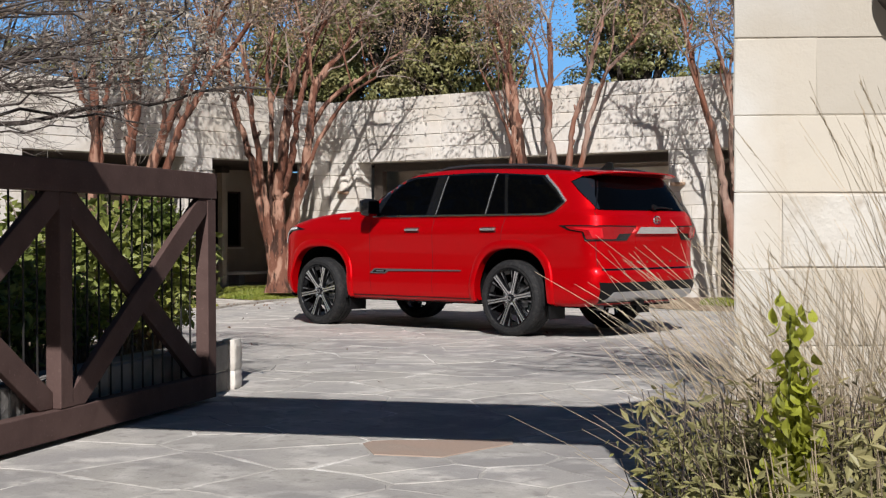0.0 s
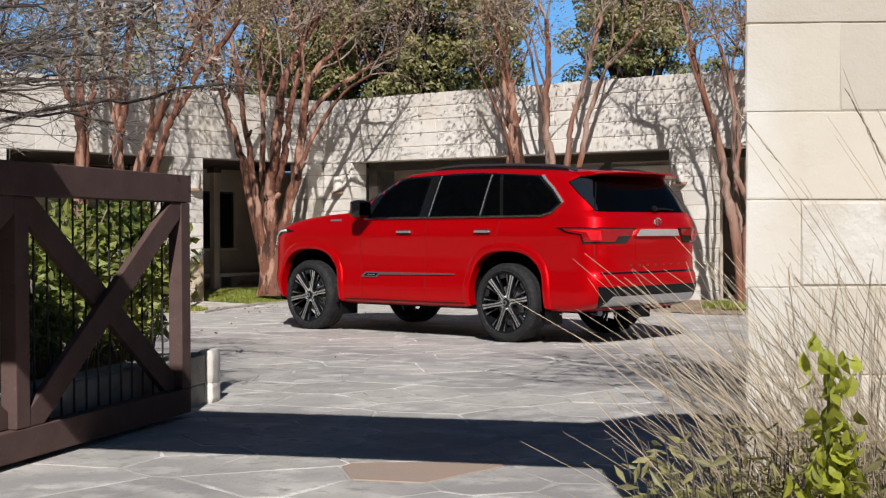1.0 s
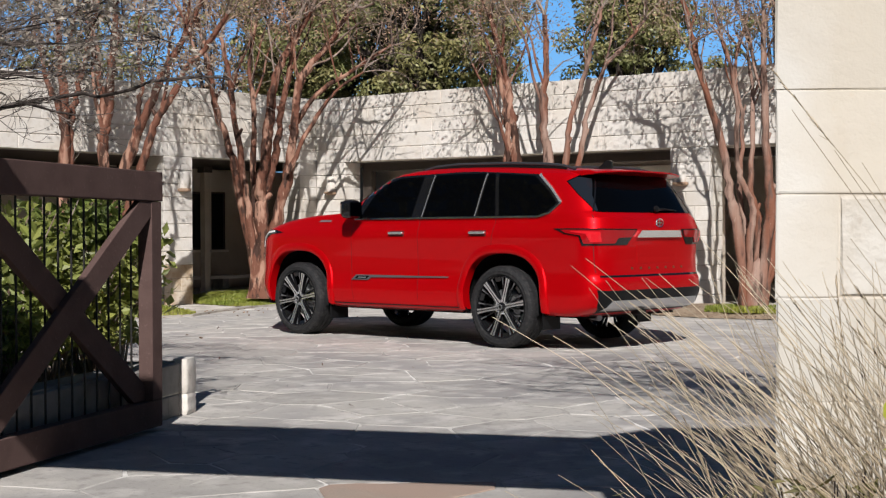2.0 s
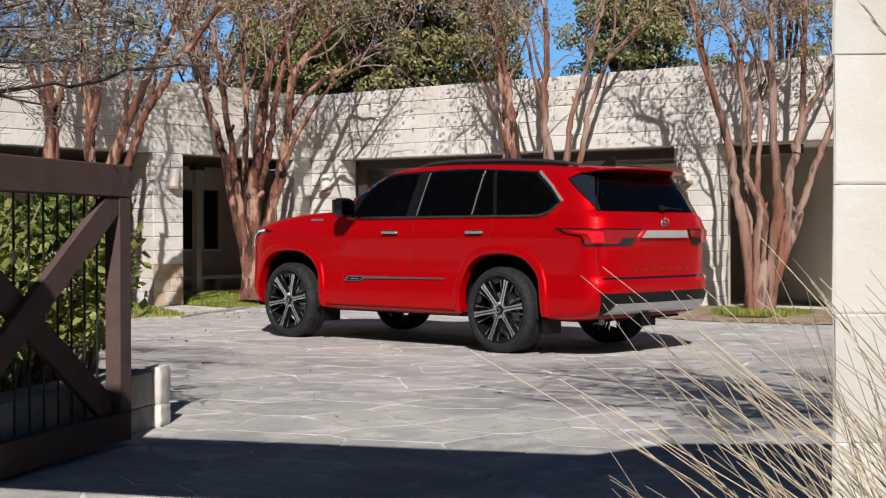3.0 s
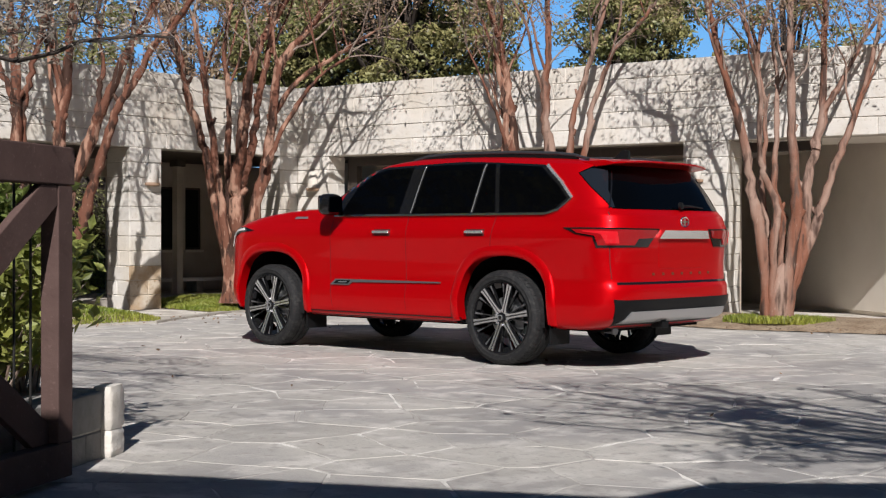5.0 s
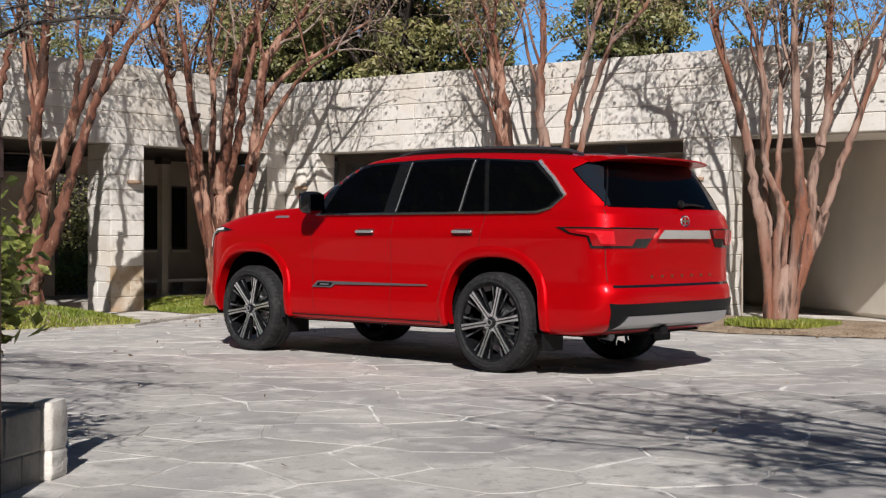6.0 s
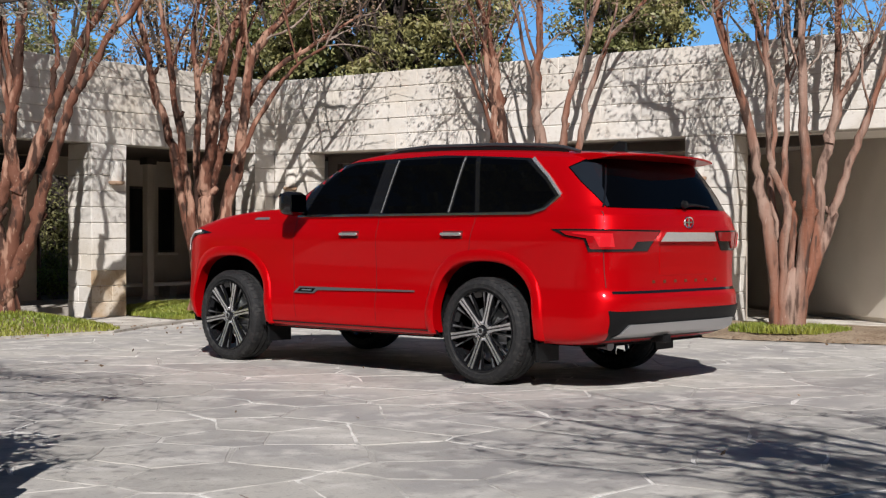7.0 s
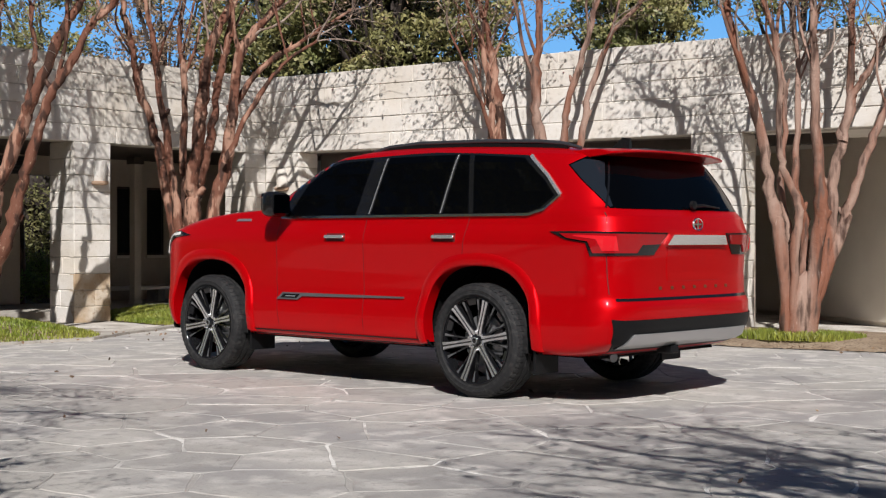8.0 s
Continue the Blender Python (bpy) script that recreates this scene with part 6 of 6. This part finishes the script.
for i, (s, d) in enumerate(((0.2, -0.5), (0.7, -0.55), (1.2, -0.5), (1.7, -0.55), (2.2, -0.5), (2.7, -0.55), (3.2, -0.5), (3.7, -0.55), (0.5, -0.9), (1.5, -0.95), (2.5, -0.9))):
    p = PLANT @ Vector((s, d, 0.29))
    shrub(p, 0.30, 0.50, 160 + i, "low leafy green shrub in the raised bed", SHRUBLEAF, 520, 0.042, 18, slim=0.5)
for i, (s, d) in enumerate(((-1.75, 3.9), (-1.35, 4.3), (-0.9, 4.0), (-1.6, 5.2), (-0.7, 5.3), (0.1, 5.6))):
    shrub(LEFT @ Vector((s, d, -0.03)), 0.32, 0.62 + 0.3 * (i > 2), 58 + 70 * i, "bright green garden shrub beyond the porch", SHRUBLEAF, 800, 0.04, group="garden shrubs beyond the porch")
garden_tree = thing("tree", LEFT @ Vector((-1.0, 4.6, -0.03)), "slim pale-barked tree in the garden beyond the porch", "tree")
slim_rng = random.Random(7)
slim = Bag()
gnarled(slim, smooth_line([(0, 0, -0.05), (0.04, 0, 0.8), (-0.03, 0.02, 1.6), (0.02, 0, 2.6), (0.1, 0, 4.0)], 4), [0.10 - 0.0035 * i for i in range(17)], 10, slim_rng)
part("trunk", slim, PALEBARK, garden_tree, smooth=60)
slim_crown = Bag()
for i in range(60):
    leaves(slim_crown, (slim_rng.gauss(0, 0.5), slim_rng.gauss(0, 0.5), slim_rng.uniform(3.6, 5.0)), 0.2, 30, 0.05, slim_rng)
ob = new("crown", quick_mesh(slim_crown, "crown", OAKLEAF))
ob.parent = garden_tree
hedge = thing("hedge", LEFT @ pose(-2.0, 7.4, -0.03), "tall dark clipped hedge beyond the porch garden", "hedge")
hedge_rng, hedge_leaves = random.Random(17), Bag()
for i in range(420):
    leaves(hedge_leaves, (hedge_rng.uniform(-3.5, 4.5), hedge_rng.gauss(0.2, 0.25), hedge_rng.uniform(0.1, 2.9)), 0.16, 60, 0.05, hedge_rng)
part("trunk", Bag().box(-3.4, 0.25, 0.0, 4.4, 0.45, 2.7), DARKTWIG, hedge)
ob = new("foliage", quick_mesh(hedge_leaves, "foliage", OAKLEAF))
ob.parent = hedge


def grass_tuft(name, poly, z, count, height, mat, label, seed):
    rng = random.Random(seed)
    b = Bag()
    xs, ys = [p[0] for p in poly], [p[1] for p in poly]
    made = 0
    while made < count:
        p = (rng.uniform(min(xs), max(xs)), rng.uniform(min(ys), max(ys)))
        if not inside(p, poly):
            continue
        made += 1
        h = height * rng.uniform(0.5, 1.2)
        a = rng.uniform(0, 6.28)
        lean = rng.uniform(0.1, 0.6) * h
        w = 0.008
        dx, dy = math.cos(a), math.sin(a)
        b.add([(p[0] - dy * w, p[1] + dx * w, z), (p[0] + dy * w, p[1] - dx * w, z), (p[0] + dx * lean * 0.4 + dy * w * 0.7, p[1] + dy * lean * 0.4 - dx * w * 0.7, z + h * 0.6), (p[0] + dx * lean, p[1] + dy * lean, z + h)], [(0, 1, 2), (0, 2, 3)])
    ob = new(name, quick_mesh(b, name, mat))
    return tagged(ob, label, "grass", kind="stuff")


def lawn(poly, edge, height, count, seed, label):
    """Grass on a low mound that rises inwards from the kerb at the poly's first points."""
    rng = random.Random(seed)

    def rise(x, y):
        d = 9.0
        for (x0, y0), (x1, y1) in zip(poly[: edge - 1], poly[1:edge]):
            l2 = (x1 - x0) ** 2 + (y1 - y0) ** 2
            k = min(max(((x - x0) * (x1 - x0) + (y - y0) * (y1 - y0)) / l2, 0), 1)
            d = min(d, math.hypot(x - x0 - k * (x1 - x0), y - y0 - k * (y1 - y0)))
        return 0.01 + height * min(d / 1.1, 1.0) ** 0.8

    bm = bmesh.new()
    bm.faces.new([bm.verts.new((x, y, 0)) for x, y in poly])
    for axis in (0, 1):
        lo, hi = min(p[axis] for p in poly), max(p[axis] for p in poly)
        for i in range(1, int((hi - lo) / 0.3)):
            co, no = [0, 0, 0], [0, 0, 0]
            co[axis], no[axis] = lo + 0.3 * i, 1
            bmesh.ops.bisect_plane(bm, geom=bm.verts[:] + bm.edges[:] + bm.faces[:], plane_co=co, plane_no=no)
    for v in bm.verts:
        v.co.z = rise(v.co.x, v.co.y)
    me = bpy.data.meshes.new("lawn_soil")
    bm.to_mesh(me)
    bm.free()
    me.materials.append(DRYSOIL)
    tagged(new("lawn_soil", me), "soil mound under the grass", "soil", kind="structure")
    b = Bag()
    xs, ys = [p[0] for p in poly], [p[1] for p in poly]
    made = 0
    while made < count:
        p = (rng.uniform(min(xs), max(xs)), rng.uniform(min(ys), max(ys)))
        if not inside(p, poly):
            continue
        made += 1
        z, h, a = rise(*p) - 0.01, 0.055 * rng.uniform(0.5, 1.2), rng.uniform(0, 6.28)
        lean, w, dx, dy = rng.uniform(0.1, 0.7) * h, 0.009, math.cos(a), math.sin(a)
        b.add([(p[0] - dy * w, p[1] + dx * w, z), (p[0] + dy * w, p[1] - dx * w, z), (p[0] + dx * lean * 0.4 + dy * w * 0.7, p[1] + dy * lean * 0.4 - dx * w * 0.7, z + h * 0.6), (p[0] + dx * lean, p[1] + dy * lean, z + h)], [(0, 1, 2), (0, 2, 3)])
    tagged(new("grass", quick_mesh(b, "grass", GRASS)), label, "grass", kind="stuff")


lawn([(-5.45, -5.0), (-5.38, -1.0), (-5.33, 0.3), (-5.6, 0.62), (-6.6, 0.9), (-7.75, 0.9), (-7.75, -5.0)], 6, 0.21, 26000, 70, "low green grass strip beside the paving")
lawn([(-9.3, 2.75), (-7.9, 2.5), (-6.45, 2.35), (-6.9, 3.9), (-7.7, 4.4), (-9.3, 4.5)], 5, 0.10, 20000, 72, "low green grass mound before the porch")
path = Bag().add([(x, y, 0.006) for x, y in ((-5.6, 0.66), (-6.4, 2.3), (-8.6, 2.45), (-8.6, 0.95), (-6.6, 0.92))], [(0, 1, 2, 3, 4)])
solid("path", path, CONCRETE, "pale worn path leading to the porch", "path", "structure")
# low mound of bare soil round the tree by the pier
BARE = [(-1.1, 5.0), (-0.2, 4.5), (0.6, 4.45), (1.5, 4.7), (2.7, 5.0), (3.6, 5.5), (3.3, 6.25), (1.5, 6.15), (0.0, 5.95), (-0.9, 5.75)]


def mound(x, y):
    d = min(abs((x1 - x0) * (y - y0) - (y1 - y0) * (x - x0)) / math.hypot(x1 - x0, y1 - y0) for (x0, y0), (x1, y1) in zip(BARE[:5], BARE[1:6]))
    return 0.006 + 0.105 * min(d / 0.55, 1.0) ** 0.8


def bare_soil():
    bm = bmesh.new()
    bm.faces.new([bm.verts.new((x, y, 0)) for x, y in BARE])
    for axis in (0, 1):
        lo, hi = min(q[axis] for q in BARE), max(q[axis] for q in BARE)
        for i in range(1, int((hi - lo) / 0.12)):
            co, no = [0, 0, 0], [0, 0, 0]
            co[axis], no[axis] = lo + 0.12 * i, 1
            bmesh.ops.bisect_plane(bm, geom=bm.verts[:] + bm.edges[:] + bm.faces[:], plane_co=co, plane_no=no)
    rng = random.Random(73)
    for v in bm.verts:
        v.co.z = mound(v.co.x, v.co.y) + rng.uniform(0, 0.012)
    me = bpy.data.meshes.new("soil")
    bm.to_mesh(me)
    bm.free()
    me.materials.append(DRYSOIL)
    return tagged(new("soil", me), "dry brown soil and leaf litter round the tree", "soil", kind="structure")


bare_soil()
TUFT = [(0.35, 4.74), (0.80, 4.66), (1.35, 4.88), (1.6, 5.3), (1.3, 5.55), (0.8, 5.6), (0.2, 5.35)]
grass_tuft("grass", TUFT, 0.075, 4200, 0.085, GRASS, "yellow-green grass tuft round the tree's foot", 71)


def kerb():
    pts = [(-5.40, -9.0), (-5.35, -1.0), (-5.3, 0.3), (-5.75, 1.0), (-6.5, 2.5), (-6.9, 4.0)]
    k = thing("kerb", (0, 0, 0), "pale low stone kerb along the grass", "kerb", kind="structure")
    for (x0, y0), (x1, y1) in zip(pts[:-1], pts[1:]):
        d = Vector((x1 - x0, y1 - y0, 0))
        n = max(1, round(d.length / 0.8))
        for i in range(n):
            m = turned(x0 + d.x * i / n, y0 + d.y * i / n, 0, math.degrees(math.atan2(d.y, d.x)))
            part("kerb_stone", Bag().box(0.005, -0.01, -0.03, d.length / n - 0.005, 0.14, 0.03, m), KERB, k)


kerb()


def fountain_grass(base, seed, count, length, label, lean=Vector((0, 0, 0)), arch=(0.08, 0.5)):
    rng = random.Random(seed)
    t = thing("ornamental_grass", base, label, "grass", "dry grasses by the entrance wall")
    blades, plumes = Bag(), Bag()
    for i in range(count):
        a = rng.uniform(0, 6.28)
        out_d = Vector((math.cos(a), math.sin(a), 0)) + lean
        if arch[0] > 0.2:
            out_d = Vector((0.45 * math.cos(a), 0.45 * math.sin(a), 0)) + lean
        l = length * rng.uniform(0.55, 1.15)
        reach = rng.uniform(*arch) * (1.0 if l < 0.95 or arch[0] > 0.2 else 0.62)
        p0 = Vector((rng.gauss(0, 0.07), rng.gauss(0, 0.07), -0.02))
        pts, radii = [], []
        for k in range(7):
            f = k / 6
            pts.append(p0 + out_d * (reach * l * f ** 1.7) + Vector((0, 0, l * (f - 0.32 * reach * f ** 3))))
            radii.append(0.0022 * (1 - 0.75 * f))
        blades.tube(pts, radii, 3, cap=False)
        if rng.random() < 0.10:
            d = (pts[-1] - pts[-2]).normalized()
            for k in range(34):
                q = pts[-1] - d * 0.15 * k / 34
                e = q + d * 0.018 + Vector((rng.gauss(0, 0.0022), rng.gauss(0, 0.0022), rng.gauss(0, 0.0022)))
                plumes.tube([q, e], [0.0009, 0.0004], 3, cap=False)
    ob = new("blades", quick_mesh(blades, "blades", STRAW))
    ob.parent = t
    ob = new("plumes", quick_mesh(plumes, "plumes", STRAW))
    ob.parent = t
    return t


back_lean = -ASIDE * 0.3
straw = "clump of dry straw-coloured fountain grass by the entrance wall"
fountain_grass((10.0, -9.3, 0), 80, 430, 1.40, straw, back_lean * 0.6)
fountain_grass((9.55, -9.30, 0), 81, 260, 1.05, straw, -ASIDE * 0.6)
fountain_grass((9.90, -9.38, 0), 85, 380, 1.12, straw, -ASIDE * 1.3, (0.25, 0.42))
fountain_grass((9.62, -9.15, 0), 86, 170, 0.95, straw, -ASIDE * 1.2, (0.25, 0.4))
fountain_grass((10.38, -9.7, 0), 82, 420, 1.30, straw, back_lean * 0.6)
fountain_grass((9.95, -9.85, 0), 83, 200, 0.95, straw, -ASIDE * 0.5)


def oval_leaf(bag, p, size, rng):
    """A broad, slightly folded leaf that hangs outwards."""
    u = Vector((rng.gauss(0, 0.8), rng.gauss(0, 0.8), rng.gauss(-1.1, 0.5))).normalized()
    v = u.cross(Vector((0, 0, 1))).normalized()
    w = u.cross(v).normalized()
    s = size * rng.uniform(0.6, 1.15)
    fold = rng.uniform(0.05, 0.3) * s
    rim = [(-1.0, 0.0), (-0.55, 0.42), (0.0, 0.56), (0.55, 0.36), (1.0, 0.0), (0.55, -0.36), (0.0, -0.56), (-0.55, -0.42)]
    bag.add([p + u * (a * s) + v * (b * s) + w * (fold * abs(b) - 0.25 * s * a * a) for a, b in rim] + [p], [(8, i, (i + 1) % 8) for i in range(8)])


def leafy_stem_plant(base, seed, stems, height, size, leaf, label, count):
    rng = random.Random(seed)
    t = thing("plant", base, label, "plant", "plants in the entrance bed")
    wood, fol = Bag(), Bag()
    for i in range(stems):
        a = rng.uniform(0, 6.28)
        h = height * rng.uniform(0.65, 1.0)
        tip = Vector((math.cos(a) * 0.04, math.sin(a) * 0.04, h))
        wood.tube([(tip.x * 0.2, tip.y * 0.2, -0.02), tip * 0.5, tip], [0.006, 0.005, 0.002], 4)
        for k in range(count):
            f = rng.uniform(0.5, 1.0)
            q = tip * f + Vector((rng.gauss(0, 0.022), rng.gauss(0, 0.022), rng.gauss(0, 0.02)))
            oval_leaf(fol, q, size, rng)
    part("stem", wood, SHRUBLEAF, t)
    ob = new("foliage", quick_mesh(fol, "foliage", leaf))
    ob.parent = t
    return t


leafy_stem_plant((9.98, -10.24, 0), 90, 10, 1.04, 0.018, LIMELEAF, "tall plant with lime-green leaves among the dry grass", 90)


def brush(base, width, height, seed, stems):
    """Dry twiggy stems with narrow leaves."""
    rng = random.Random(seed)
    t = thing("undergrowth", base, "dry brown and olive undergrowth in the entrance bed", "plant", "undergrowth in the entrance bed")
    wood, fol = Bag(), Bag()
    for i in range(stems):
        a, r = rng.uniform(0, 6.28), width * math.sqrt(rng.random())
        foot = Vector((0.6 * r * math.cos(a), 0.6 * r * math.sin(a), -0.02))
        tip = Vector((1.1 * r * math.cos(a) + rng.gauss(0, 0.06), 1.1 * r * math.sin(a) + rng.gauss(0, 0.06), height * rng.uniform(0.45, 1.05)))
        mid = foot.lerp(tip, 0.5) + Vector((rng.gauss(0, 0.03), rng.gauss(0, 0.03), 0))
        wood.tube([foot, mid, tip], [0.0034, 0.0026, 0.0012], 3, cap=False)
        for k in range(rng.randint(14, 34)):
            f = rng.uniform(0.15, 1.0)
            leaves(fol, mid.lerp(tip, f) if f > 0.5 else foot.lerp(mid, 2 * f), 0.028, 1, rng.uniform(0.010, 0.024), rng, 0.0, 0.27)
    ob = new("stems", quick_mesh(wood, "stems", (DARKTWIG, TWIG, STRAW, STRAW)[seed % 4]))
    ob.parent = t
    ob = new("foliage", quick_mesh(fol, "foliage", DRYLEAF))
    ob.parent = t


for i, (x, y, h) in enumerate(((9.72, -9.85, 0.80), (9.98, -9.80, 0.80), (10.0, -10.2, 0.56), (10.24, -10.3, 0.78), (10.42, -9.95, 0.85), (10.47, -10.55, 0.70), (9.56, -9.5, 0.60), (9.75, -9.42, 0.66), (10.22, -10.0, 0.80), (10.4, -10.7, 0.60))):
    brush((x, y, -0.02), 0.215, h, 100 + i, 460)

# fallen leaves
litter = Bag()
lrng = random.Random(150)
for i in range(420):
    near = 0 if i % 14 == 0 else 1 + i % 2
    x, y = (lrng.uniform(-4.5, 6.5), lrng.uniform(-6.5, 3.5)) if near == 0 else (lrng.gauss(1.2, 1.5), lrng.gauss(5.0, 0.3)) if near == 1 else (lrng.gauss(-5.6, 0.5), lrng.uniform(-4.0, 2.2))
    leaves(litter, (x, y, 0.02 if near == 0 else 0.035), 0.002, 1, lrng.uniform(0.012, 0.028), lrng, 0.0, 0.5)
tagged(new("fallen_leaves", quick_mesh(litter, "fallen_leaves", LITTER)), "scattered dry brown fallen leaves on the paving", "leaves", kind="stuff")

# unseen leaf belt behind the gateway, added to cut sky fill and reflections
woods = Bag()
wrng = random.Random(200)
for i in range(3200):
    a = radians(wrng.uniform(-175, 60))
    r = wrng.uniform(24, 31)
    top = 15 + 2.5 * math.sin(5 * a) * math.cos(3 * a)
    leaves(woods, (11 + r * math.cos(a), -12 + r * math.sin(a), wrng.uniform(0.2, top)), 0.8, 22, 0.38, wrng)
tagged(new("far_woods", quick_mesh(woods, "far_woods", OAKLEAF)), "unseen belt of leaves behind the entrance, added to block sky light and reflections", "trees", kind="stuff")

# ---- pieces ----
lay_blocks()
stone_rng = random.Random(77)
far_stones = Bag()
stones = sorted(flagstones(), key=lambda c: math.hypot(c[0][0] - 4.0, c[0][1] + 4.0))
corner_stone = min(range(len(stones)), key=lambda i: math.hypot(stones[i][0][0] - 6.0, stones[i][0][1] + 9.85))
for i, (s, poly) in enumerate(stones):
    top = stone_rng.uniform(-0.0015, 0.0025)
    slab = stone_slab(poly, s[0], s[1], top, stone_rng)
    if i < 300 or i == corner_stone:
        rust = i == corner_stone or min(math.hypot(s[0] - x, s[1] - y) for x, y in ((6.25, -7.25), (7.0, -8.2), (5.6, -9.0))) < 0.22
        ob = new("flagstone", mesh_of(slab, "flagstone", RUSTFLAG if rust else FLAG))
        ob.location = (s[0], s[1], 0)
        ob.parent = paving
    else:
        far_stones.add([(x + s[0], y + s[1], z) for x, y, z in slab.v], slab.f)
if far_stones.v:
    ob = new("flagstones", quick_mesh(far_stones, "flagstones", FLAG))
    ob.parent = paving
    tagged(ob, kind="stuff")
